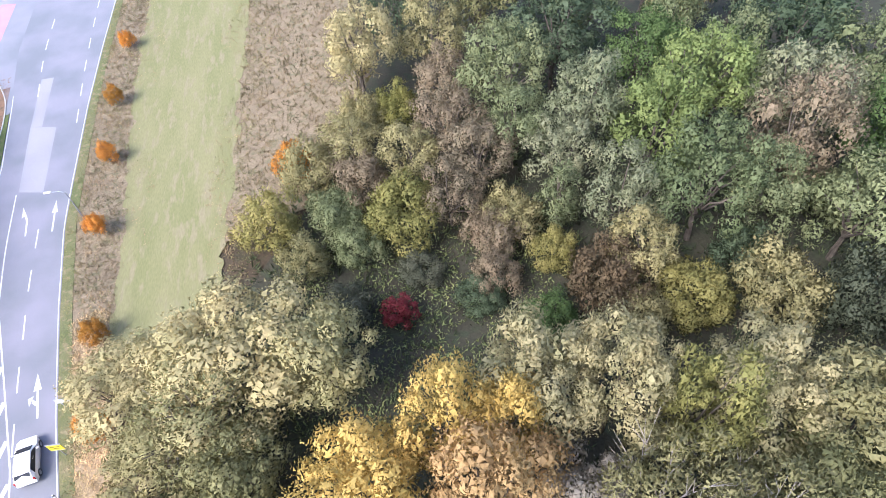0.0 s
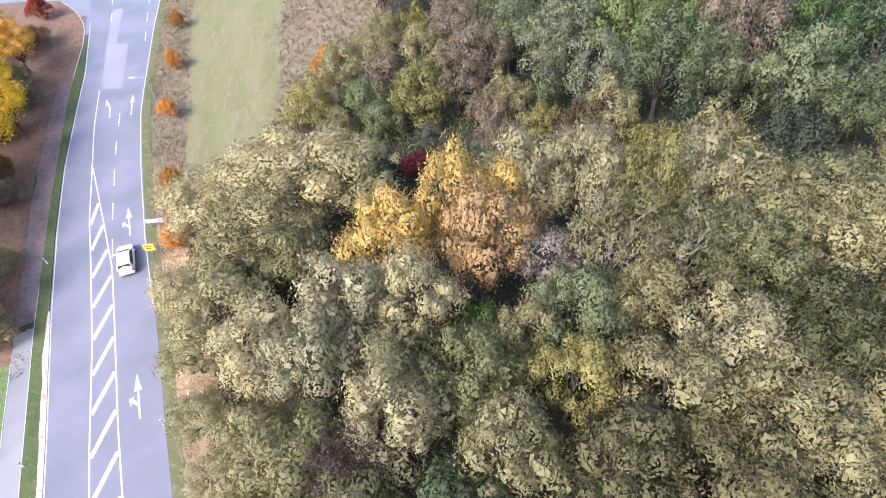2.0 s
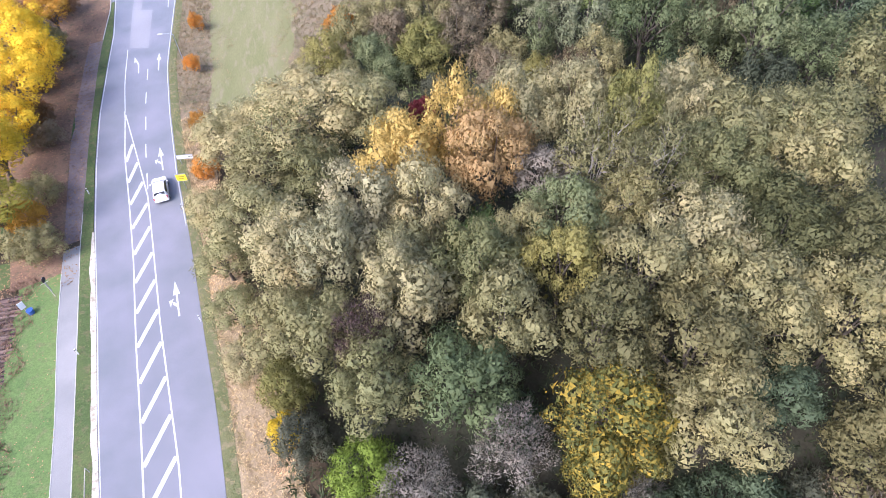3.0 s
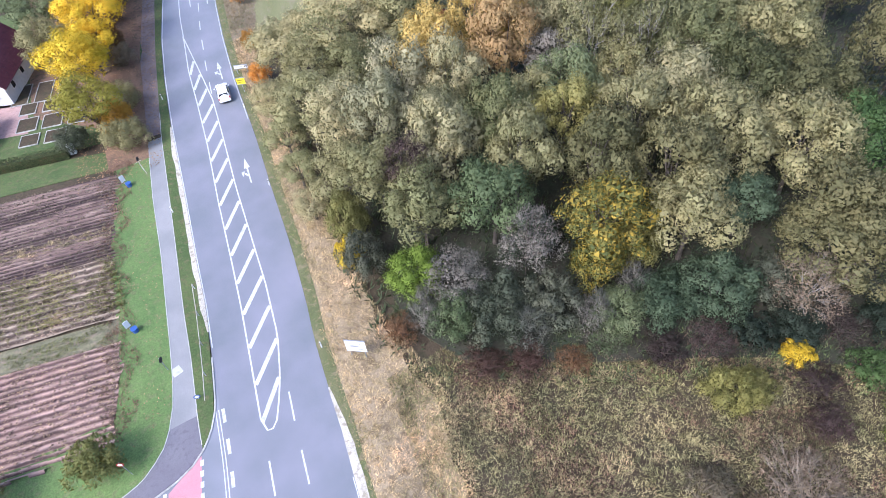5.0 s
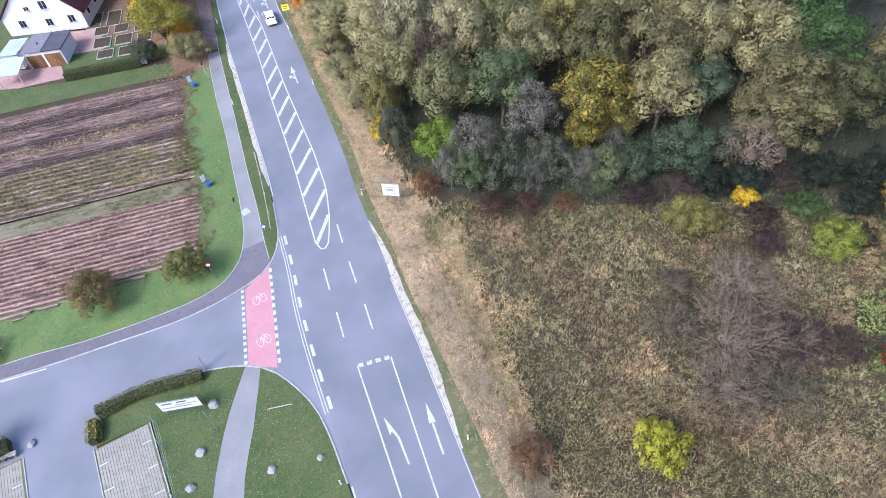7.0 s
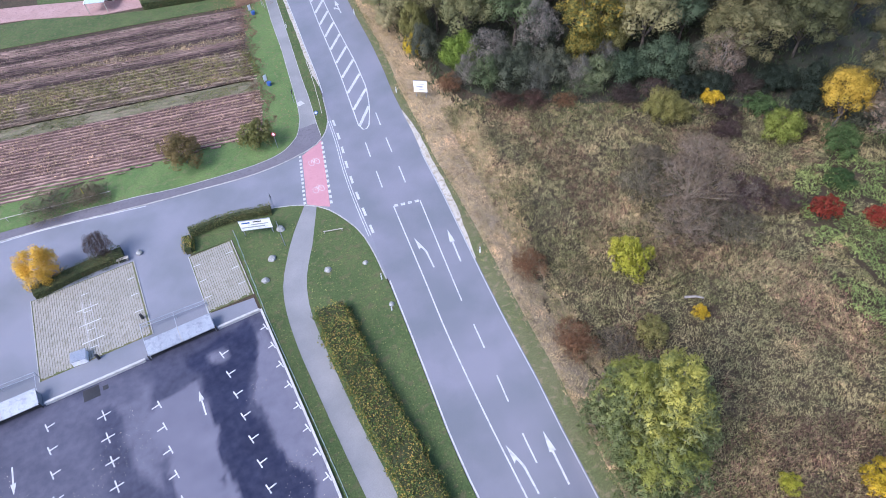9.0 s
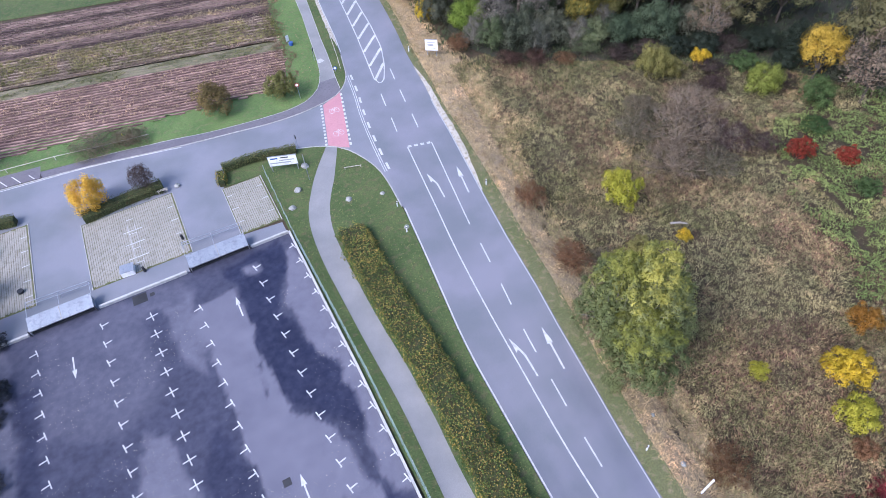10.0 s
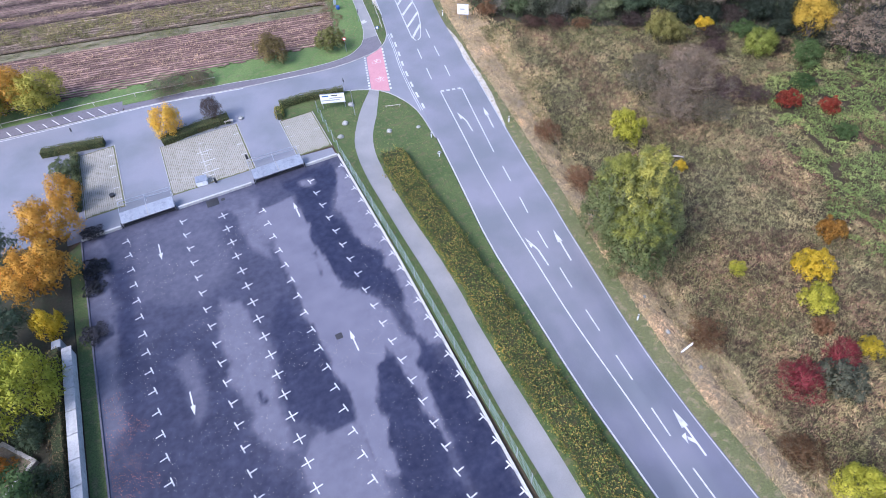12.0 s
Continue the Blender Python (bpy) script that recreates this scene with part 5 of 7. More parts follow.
wood("shrub", 3.4, -6.4, 5.2, 3.6, "bluegreen", BU)
wood("shrub", -4.8, -2.6, 4.6, 3.2, "greygreen", BU)
wood("shrub", 8.0, -10.0, 4.0, 3.2, "greygreen", BU)
wood("shrub", 12.6, -11.6, 4.6, 3.4, "darkgreen", BU)
wood("shrub", 17.4, -13.6, 6.0, 4.2, "darkgreen", BU)
wood("shrub", 22.4, -15.8, 5.0, 3.6, "bluegreen", BU)
wood("shrub", 6.8, 0.8, 6.0, 3.2, "darkgreen", BU)
for x, y, h, r in ((0.6, -7.2, 4.2, 2.1), (6.4, -9.2, 3.8, 1.9), (-6.8, -0.8, 3.8, 1.9), (11.6, -8.2, 4.0, 1.8)):
    wood("wispy", x, y, h, r, "grey", "silvery bare shrub among green ones")
wood("wispy", 5.6, -11.4, 2.6, 2.4, "greygreen", "arching greyish shrub at the meadow's edge")
wood("wispy", -9.6, -0.6, 2.2, 1.7, "rust", "orange-brown shrub beside the dry grass")
wood("wispy", -1.4, -9.4, 1.3, 2.0, "bramble", "low reddish bramble thicket at the wood's edge")
wood("wispy", -4.8, -7.6, 1.3, 2.0, "bramble", "low dull-red bramble thicket at the wood's edge")
wood("wispy", 2.4, -11.6, 1.2, 1.6, "rust", "low reddish bramble thicket at the wood's edge")
# back of the wood
wood("tall", 33.4, 76.0, 14.5, 5.2, "beige", "tall pale beige tree at the pasture's edge")
wood("tall", 43.0, 74.0, 13.5, 4.8, "olive", OL)
wood("shrub", 34.4, 68.2, 6.4, 3.3, "olivegold", "small dull-yellow tree by the scrub")
wood("tall", 45.5, 62.0, 14.5, 5.6, "greygreen", GG)
wood("tall", 54.5, 64.0, 15.0, 6.4, "darkgreen", GG)
wood("tall", 49.5, 52.5, 14.5, 5.0, "sage", GG)
wood("tall", 59.5, 47.0, 17.5, 6.0, "midgreen", "large fresh-green broadleaf tree in the wood")
wood("tall", 52.5, 44.5, 15.0, 5.4, "midgreen", GG)
wood("tall", 51.0, 36.0, 16.0, 5.2, "greygreen", GG)
wood("tall", 60.5, 35.0, 17.0, 4.8, "mauve", "brownish leaved tree in the wood")
wood("tall", 61.0, 26.5, 15.5, 5.4, "greygreen", GG)
wood("tall", 68.0, 40.0, 16.0, 6.0, "sage", GG)
wood("tall", 70.0, 30.0, 16.0, 6.0, "green", GG)
wood("tall", 77.0, 48.0, 16.0, 7.0, "darkgreen", GG)
wood("tall", 78.0, 38.0, 16.0, 6.4, "greygreen", GG)
wood("cone", 40.0, 44.0, 9.6, 2.9, "greygreen", "slender pale grey-green tree in the wood")
wood("shrub", 38.6, 34.6, 8.4, 4.4, "russet", "rust-brown leaved tree in the wood")
wood("shrub", 14.4, 58.4, 7.0, 4.0, "yellowgreen", "yellow-green shrub at the pasture's edge")
wood("shrub", 26.0, 52.6, 7.4, 5.0, "yellowgreen", "mixed yellow-green thicket in the clearing")
wood("shrub", 20.6, 56.8, 6.0, 3.6, "greygreen", BU)
wood("shrub", 37.0, 40.6, 5.4, 2.6, "yellowgreen", BU)
wood("shrub", 30.4, 41.6, 5.0, 3.0, "mauve", BU)
wood("shrub", 20.8, 43.2, 2.9, 1.7, "crimson", "small dark-crimson shrub in the clearing")
wood("tall", 37.0, 54.0, 10.0, 4.8, "mauve", "mauve-grey half-bare tree in the wood")
wood("shrub", 20.0, 66.6, 4.8, 2.2, "orange", "small orange shrub by the pasture")
wood("shrub", 44.6, 29.0, 7.0, 4.2, "yellowgreen", BU)
wood("shrub", 50.6, 25.6, 8.4, 4.6, "olive", BU)
wood("shrub", 56.0, 20.6, 9.6, 5.0, "bluegreen", BU)
wood("shrub", 32.6, 34.6, 4.4, 3.0, "green", BU)
TH = "thicket tree between pasture and wood"
for kind, x, y, h, r, colour in (("shrub", 20.2, 63.7, 7.0, 4.0, "olive"), ("tall", 26.4, 64.4, 8.4, 3.8, "olive"), ("tall", 31.4, 50.8, 8.6, 3.6, "mauve"), ("tall", 36.4, 59.6, 10.4, 4.4, "mauve"), ("tall", 42.0, 55.0, 11.0, 4.2, "greygreen"),
                                 ("shrub", 32.8, 45.6, 6.0, 3.4, "mauve"), ("shrub", 28.6, 40.6, 3.2, 2.8, "darkgreen"), ("shrub", 20.6, 51.8, 5.0, 3.2, "greygreen"), ("tall", 31.0, 58.0, 9.4, 3.8, "olive"), ("shrub", 25.4, 58.6, 7.2, 3.8, "mauve"),
                                 ("shrub", 36.0, 46.4, 6.6, 3.4, "olive"), ("shrub", 30.0, 69.4, 6.6, 3.4, "olive"), ("shrub", 15.8, 53.0, 5.0, 3.0, "olive"), ("shrub", 24.8, 46.6, 2.8, 2.8, "bluegreen"), ("shrub", 17.0, 46.4, 3.4, 2.8, "bluegreen"), ("tall", 40.0, 66.0, 11.0, 4.4, "mauve")):
    wood(kind, x, y, h, r, colour, TH)
wood("tall", 44.6, 40.0, 12.0, 4.4, "sage", GG)
wood("tall", 43.6, 48.6, 11.4, 4.2, "sage", GG)
wood("tall", 56.0, 33.4, 12.5, 4.2, "greygreen", GG)
wood("shrub", 52.0, 30.4, 6.0, 3.6, "darkgreen", BU)
wood("shrub", 39.4, 30.6, 5.4, 3.2, "olive", BU)
for x, y, h, r, colour in ((75.0, 25.0, 14, 6.0, "darkgreen"), (84.0, 32.0, 15, 6.4, "greygreen"), (72.5, 16.0, 14, 6.0, "olive"), (81.0, 20.0, 14, 6.0, "green"), (92.0, 40.0, 15, 6.4, "greygreen")):
    wood("tall", x, y, h, r, colour, GG)
wood("shrub", 64.0, 31.0, 8.0, 4.0, "greygreen", BU)
wood("dome", 3.2, 33.8, 9.5, 4.2, "olive", OL)
wood("shrub", -1.2, 34.4, 5.0, 3.0, "greygreen", BU)
wood("bare", -1.4, 10.9, 12.4, 2.8, "plum", "dark purplish half-bare tree among olive willows")
# lower trees in the gaps between the willows
for kind, x, y, h, r, colour in (("dome", 23.2, 19.8, 11.0, 3.6, "grey"), ("dome", 15.4, 14.0, 11.0, 3.2, "olive"), ("dome", 6.0, 17.0, 11.4, 3.4, "pale"), ("tall", 42.4, 34.4, 10.0, 3.8, "olive"), ("tall", 64.8, 20.6, 12.0, 4.6, "greygreen"), ("dome", 26.6, 12.4, 11.4, 3.6, "olive")):
    wood(kind, x, y, h, r, colour, OL if kind == "dome" else GG)
# the rest of the wood, filled in by chance between those
fill = random.Random(5)
for gy_ in np.arange(-44, 112, 7.6):
    for gx_ in np.arange(-8, 128, 7.6):
        x, y = gx_ + fill.uniform(-2.4, 2.4), gy_ + fill.uniform(-2.4, 2.4)
        r = fill.uniform(4.2, 5.6)
        pick, pick2 = fill.random(), fill.random()
        if x < float(wood_edge(y)) + r + 1.5 or (14 < x < 30 and 33 < y < 50) or x > np.interp(y, (-44, -27, -13, 2, 20, 38, 46), (40, 48, 56, 66, 82, 92, 96)) or y > 58 + 0.97 * (92 - x) or y > 60 + 0.62 * x:
            continue
        if y > 55 and x < float(pasture_right(y)) + 15:
            continue
        if any((x - a) ** 2 + (y - b) ** 2 < (0.74 * (r + c)) ** 2 for a, b, c in placed):
            continue
        back = y > 0.15 * x + 24
        colour = ("greygreen", "darkgreen", "green", "greygreen", "olive", "mauve")[int(pick * 6)] if back else ("olive", "pale", "olive", "greygreen", "olive", "pale")[int(pick * 6)]
        wood("tall" if back else "dome", x, y, (13 + 4 * pick2) * (0.75 if y < -18 else 1), r, colour, GG if back else OL)

# shrubs along the road and in the meadow
for x, y, h, r in ((9.6, 106.5, 3.4, 1.2), (5.2, 93.5, 3.6, 1.2), (1.7, 82.0, 3.6, 1.25), (-1.8, 70.6, 3.6, 1.2), (-4.6, 56.4, 3.6, 1.25), (-6.6, 46.4, 4.4, 1.6)):
    plant("bush", x, y, h * 0.8, r * 1.1, "orange", "small orange-leaved tree in the roadside scrub", group="orange roadside trees")
M = "meadow shrubs"
for kind, x, y, h, r, colour, words in (
        ("birch", -20.4, -55.6, 15.6, 5.2, "birch", "tall yellow-green birch on the meadow's edge"), ("birch", -22.6, -53.6, 13.6, 4.2, "birch", "slender yellowing birch beside a larger one"), ("birch", -22.4, -57.8, 10.0, 4.6, "birch", "green lower growth of a birch"),
        ("shrub", -8.7, -38.4, 4.4, 2.3, "lime", "bright lime-yellow shrub in the meadow"), ("shrub", -12.2, -46.3, 2.4, 1.6, "yellowgreen", "yellow-green shrub in the meadow"), ("shrub", -6.0, -46.8, 1.3, 0.8, "yellow", "tiny yellow sapling in the meadow"),
        ("shrub", 0.2, -64.4, 3.0, 1.5, "orange", "orange-red shrub in the meadow"), ("shrub", -5.8, -67.3, 3.6, 2.0, "yellow", "bright golden-yellow shrub in the meadow"), ("shrub", -12.0, -63.3, 1.5, 0.9, "lime", "tiny lime-yellow sapling in the meadow"),
        ("shrub", -8.8, -70.8, 3.2, 1.7, "lime", "yellow-green shrub in the meadow"), ("shrub", -10.3, -73.2, 1.8, 1.0, "rust", "small rust-red shrub in the meadow"), ("wispy", -17.3, -76.8, 3.2, 2.0, "crimson", "dark red-leaved shrub in the meadow"),
        ("shrub", -14.2, -78.6, 3.4, 2.2, "bluegreen", "grey-green shrub beside red ones"), ("wispy", -12.0, -76.6, 3.0, 1.6, "crimson", "dark red-leaved shrub in the meadow"), ("shrub", -8.2, -77.1, 1.7, 1.1, "yellow", "small yellow shrub in the meadow"),
        ("shrub", -20.6, -86.2, 3.8, 2.4, "lime", "yellow-green shrub near the road bank"), ("wispy", -21.3, -68.6, 1.9, 1.9, "rust", "rust-brown bush on the road bank"), ("wispy", -22.2, -82.0, 1.8, 1.8, "rust", "rust-brown bush on the road bank"),
        ("wispy", -17.8, -33.2, 1.9, 1.9, "rust", "rust-brown bush on the road bank"), ("wispy", -19.4, -43.6, 1.6, 2.3, "rust", "dull reddish bramble on the road bank"), ("wispy", -16.0, -45.6, 1.6, 2.4, "mauve", "brownish bramble on the road bank"),
        ("thicket", 4.4, -33.6, 4.6, 5.0, "twig", "large greyish bare thicket in the meadow"), ("thicket", 9.6, -30.6, 4.2, 4.4, "twig", "large greyish bare thicket in the meadow"), ("thicket", 0.4, -30.0, 3.4, 3.4, "mauve", "greyish bare thicket in the meadow"), ("thicket", 0.4, -37.4, 3.8, 4.0, "twig", "large greyish bare thicket in the meadow"), ("thicket", 4.6, -40.0, 3.2, 3.4, "mauve", "greyish bare thicket in the meadow"), ("thicket", 8.6, -37.0, 3.4, 3.8, "plum", "large greyish bare thicket in the meadow"),
        ("wispy", 4.2, -26.6, 2.4, 2.2, "twig", "pale grey bush in the meadow"), ("bush", 10.6, -21.6, 6.0, 2.5, "olivegold", "yellow-green rounded shrub at the wood's edge"), ("shrub", 13.8, -22.2, 2.6, 1.7, "yellowgreen", "small yellow-green shrub at the wood's edge"),
        ("shrub", 19.2, -21.8, 2.0, 1.4, "yellow", "small yellow shrub at the wood's edge"), ("shrub", 21.6, -31.4, 4.6, 2.8, "springgreen", "bright yellow-green shrub at the wood's edge"), ("wispy", 16.2, -27.6, 2.0, 1.7, "plum", "dark reddish thicket of brambles"),
        ("shrub", 15.5, -43.4, 2.6, 1.6, "red", "bright red-leaved shrub in green herbs"), ("shrub", 19.3, -47.2, 2.4, 1.3, "red", "dark red-leaved shrub in green herbs"), ("wispy", 13.2, -40.0, 1.8, 2.4, "plum", "dark brownish thicket of brambles"),
        ("dome", 29.0, -33.4, 8.6, 3.0, "honey", "golden-yellow tree at the wood's edge"), ("bare", 31.0, -40.0, 9.5, 5.0, "twig", "bare grey tree at the wood's edge"), ("shrub", 26.0, -36.6, 4.0, 2.6, "green", "green shrub at the wood's edge"),
        ("shrub", 21.0, -41.0, 1.8, 1.7, "green", "green mound of tall herbage"), ("shrub", 17.0, -52.0, 1.6, 1.5, "green", "dark green mound of herbage"), ("wispy", 14.0, -16.6, 2.2, 2.4, "plum", "dark brownish bramble thicket"), ("shrub", 17.4, -18.4, 2.6, 2.2, "shadedgreen", "dark grey-green shrub at the wood's edge"), ("shrub", 21.0, -20.4, 3.2, 2.6, "shadedgreen", "dark green shrub at the wood's edge"), ("wispy", 24.6, -22.0, 2.6, 2.6, "plum", "dark brownish bramble thicket"), ("shrub", 28.4, -24.0, 4.0, 2.8, "shadedgreen", "dark green shrub at the wood's edge"), ("wispy", 18.6, -24.4, 1.8, 2.2, "plum", "dark brownish bramble thicket"), ("shrub", 23.4, -26.4, 2.2, 2.0, "green", "low green shrub at the wood's edge"), ("shrub", 32.6, -27.6, 5.2, 3.2, "shadedgreen", "dark green shrub at the wood's edge"), ("wispy", 9.6, -15.0, 1.8, 2.2, "plum", "brownish bramble thicket at the wood's edge"), ("shrub", 28.6, -29.0, 3.0, 2.4, "shadedgreen", "dark green shrub at the wood's edge"), ("wispy", 24.6, -31.6, 1.8, 2.2, "plum", "dark brownish bramble thicket"), ("shrub", 34.0, -35.0, 5.0, 3.4, "bluegreen", "dark grey-green shrub at the wood's edge")):
    plant(kind, x, y, h, r, colour, words, "tree" if kind in ("birch", "bare") else "shrub", "birch" if kind == "birch" else ("tree" if kind == "bare" else "shrub"), M, PALE_BARK if kind == "birch" else (TWIG_BARK if "greyish bare" in words else None))
# trees by the cycle path, the house and the car park
G2 = "trees by the cycle path"
for kind, x, y, h, r, colour, words in (
        ("dome", -22.0, 84.0, 11.5, 5.6, "yellow", "golden-yellow leaved tree beside the path"), ("dome", -23.5, 70.0, 11.0, 5.2, "yellow", "golden-yellow leaved tree beside the path"), ("dome", -27.0, 57.6, 10.0, 4.6, "yellow", "golden-yellow tree by the garden"),
        ("dome", -28.0, 48.0, 8.6, 4.2, "limegold", "yellow-green tree by the garden"), ("shrub", -25.6, 43.6, 4.4, 3.0, "olive", "olive-brown shrub by the path"), ("shrub", -31.8, 47.6, 3.4, 2.4, "bluegreen", "grey-green shrub by the garden"),
        ("dome", -30.0, 78.0, 10.0, 5.0, "greygreen", "grey-green leaved tree by the garden"), ("dome", -30.0, 92.0, 11.0, 5.4, "rust", "brownish leaved tree beside the path"), ("dome", -21.0, 98.0, 9.0, 4.6, "rust", "brownish leaved tree beside the path"), ("shrub", -13.2, 108.5, 3.6, 1.8, "red", "small red-orange tree at the bend"),
        ("dome", -30.5, 66.0, 9.0, 3.6, "olive", "olive-leaved tree by the garden"), ("shrub", -19.0, 88.0, 4.5, 3.4, "olive", "olive-leaved shrub beside the path"), ("shrub", -21.8, 76.8, 4.0, 2.8, "rust", "rust-brown shrub beside the path"), ("shrub", -22.6, 63.6, 3.6, 2.6, "mauve", "brownish shrub beside the path"),
        ("shrub", -24.0, 52.5, 3.8, 2.6, "olive", "olive-leaved shrub beside the path"), ("dome", -19.5, 78.0, 8.5, 3.6, "yellow", "golden-yellow leaved tree beside the path"), ("dome", -17.0, 92.0, 8.0, 3.6, "amber", "amber-leaved tree beside the path"),
        ("shrub", -15.0, 99.0, 3.6, 2.6, "rust", "rust-brown shrub beside the path"), ("shrub", -22.4, 68.0, 4.6, 2.6, "rust", "rust-brown shrub beside the path"), ("dome", -25.2, 63.0, 8.4, 3.8, "yellow", "golden-yellow leaved tree beside the path"),
        ("shrub", -18.4, 83.0, 4.0, 2.4, "mauve", "brownish shrub beside the path"), ("shrub", -25.8, 47.6, 5.0, 2.6, "amber", "amber-leaved shrub beside the path")):
    plant(kind, x, y, h, r, colour, words, "tree" if kind == "dome" else "shrub", "tree" if kind == "dome" else "shrub", G2)
G3 = "trees by the car park"
for kind, x, y, h, r, colour, words in (
        ("bush", -78.3, -17.2, 5.0, 2.3, "amber", "orange-brown tree by the car park"), ("bush", -80.2, -23.8, 6.4, 3.6, "amber", "orange-brown tree by the car park"), ("bush", -81.7, -31.4, 7.0, 3.8, "amber", "orange-brown tree by the car park"),
        ("bush", -83.2, -46.4, 8.0, 4.2, "lime", "fresh green tree behind the wall"), ("shrub", -80.9, -38.8, 4.4, 1.4, "yellow", "small yellow shrub by the wall"), ("bush", -80.6, 7.6, 6.4, 4.4, "greengold", "yellow-green roadside thicket beside the field"), ("bush", -84.6, 10.4, 6.6, 4.4, "amber", "orange-leaved roadside thicket beside the field"),
        ("bush", -88.5, 9.0, 6.0, 4.4, "greengold", "dense yellow-green roadside thicket"), ("bush", -64.6, -8.2, 4.8, 2.5, "honey", "small golden-leaved tree in the planting strip"), ("thicket", -58.2, -8.5, 4.4, 1.5, "plum", "small bare tree in the planting strip"),
        ("bush", -46.4, 3.2, 4.6, 2.9, "bronze", "bronze-olive rounded bush by the field"), ("shrub", -37.2, 1.6, 3.4, 2.3, "yellowgreen", "yellow-green bush by the field"), ("wispy", -63.0, 3.6, 1.8, 3.4, "mauve", "low brownish bushes by the field"),
        ("wispy", -58.4, 2.8, 1.5, 2.2, "mauve", "low brownish bushes by the field"), ("dome", -86.0, -58.0, 7.0, 4.4, "green", "green tree behind the wall"), ("dome", -85.4, -64.6, 7.0, 3.6, "darkgreen", "dark green tree behind the wall"), ("shrub", -82.6, -55.6, 3.0, 1.6, "darkgreen", "dark green shrub behind the wall"), ("shrub", -83.0, -50.6, 3.4, 1.6, "darkgreen", "dark green shrub behind the wall"), ("dome", -90.4, -50.0, 8.0, 4.4, "darkgreen", "dark green tree behind the wall"), ("dome", -91.6, -43.0, 8.0, 4.6, "green", "green tree behind the wall"), ("dome", -84.6, -72.0, 7.0, 3.8, "green", "green tree behind the wall"), ("dome", -86.5, -38.0, 7.0, 4.2, "darkgreen", "dark green tree behind the wall"), ("dome", -87.0, -27.0, 7.0, 4.0, "darkgreen", "dark green tree behind the wall"),
        ("shrub", -78.6, -10.8, 2.4, 1.7, "greygreen", "grey-green shrub in the planting strip")):
    plant(kind, x, y, h, r, colour, words, "tree" if kind in ("dome", "bush", "bare") else "shrub", "tree" if kind in ("dome", "bush", "bare") else "shrub", G3)


# clipped hedges
def hedge(line, width, height, colour, words, seed, density=110, ragged=0.12, leaf=0.15):
    rng = np.random.default_rng(seed)
    h = thing("hedge", pose(0, 0, 0), words, "hedge")
    pts = smooth_line(line, 1.0)
    # a dark body behind the leaves; its colour holds the shade between them
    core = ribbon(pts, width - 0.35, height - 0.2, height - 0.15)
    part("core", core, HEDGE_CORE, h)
    P, O = [], []
    v = [np.array(p) for p in pts]
    for a, b in zip(v, v[1:]):
        d = b - a
        l = np.linalg.norm(d)
        nrm = np.array([-d[1], d[0]]) / max(l, 1e-6)
        k = int(l * (width + 2 * height) * density)
        s, q = rng.uniform(0, 1, k), rng.uniform(-height, width + height, k)
        top = (q > 0) & (q < width)
        off = np.clip(q, 0, width) - width / 2
        z = np.where(top, height, np.where(q <= 0, height + q, height - (q - width)))
        xy = a + s[:, None] * d + nrm * off[:, None]
        lump = np.array([noise.noise((x * 0.9, y * 0.9, zz)) for x, y, zz in zip(xy[:, 0], xy[:, 1], z)])
        out = np.stack([nrm[0] * np.sign(off) * ~top, nrm[1] * np.sign(off) * ~top, top.astype(float)], 1)
        p = np.stack([xy[:, 0], xy[:, 1], z], 1) + out * (lump[:, None] * 2 * ragged + rng.uniform(-ragged, ragged, (k, 1)))
        P.append(p), O.append(unit(out + 0.5 * rng.normal(size=(k, 3))))
    p, o = np.concatenate(P), np.concatenate(O)
    vv, ff = scatter_leaves(rng, p, o, leaf, leaf * 0.65, 0.1)
    part("leaves", mesh_of("leaves", vv, ff, colour), colour, h)
    return h


# core colour kept dark to stand for shade inside the hedge
HEDGE_CORE = surface("inner_hedge_shade", (0.03, 0.042, 0.015), (0.05, 0.055, 0.02), (0.07, 0.055, 0.022), coarse=0.6, fine=6, bump=0.8, grain=0.5)
HEDGE = foliage("hedge_leaves", (0.05, 0.095, 0.022), (0.16, 0.19, 0.05), (0.5, 0.31, 0.09), 0.2, 0.25)
BOX_HEDGE = foliage("dark_hedge_leaves", (0.05, 0.07, 0.025), (0.09, 0.11, 0.04), (0.15, 0.15, 0.06), 0.15)
hedge([(-38.8, -28.6), (-39.15, -33), (-39.15, -40), (-39.0, -46), (-39.05, -52), (-39.3, -60), (-39.35, -70), (-39.5, -82), (-39.8, -100)], 3.1, 1.3, HEDGE, "long clipped hedge of green and yellowing leaves", 1, 105, 0.34, 0.18)
hedge([(-81.6, -4.3), (-73.4, -5.9)], 1.3, 1.1, BOX_HEDGE, "dark green clipped hedge by the side road", 2)
hedge([(-77.4, -6.4), (-77.7, -19)], 0.8, 1.0, BOX_HEDGE, "dark green clipped hedge beside the bays", 3)
hedge([(-66.0, -9.9), (-61, -9.2), (-56.4, -9.0)], 1.8, 1.0, BOX_HEDGE, "dark mixed shrubs in the planting strip", 4, 80, 0.25)
hedge([(-49.0, -10.0), (-44.5, -10.2), (-39.6, -11.4)], 1.0, 1.1, BOX_HEDGE, "dark clipped hedge behind the sign", 5)
hedge([(-49.4, -10.6), (-49.8, -12.8)], 1.0, 1.0, HEDGE, "yellowing end of the clipped hedge", 6)
hedge([(-43.4, 49.6), (-38, 48.0), (-32.8, 46.6)], 1.3, 1.3, BOX_HEDGE, "dark clipped garden hedge", 7)
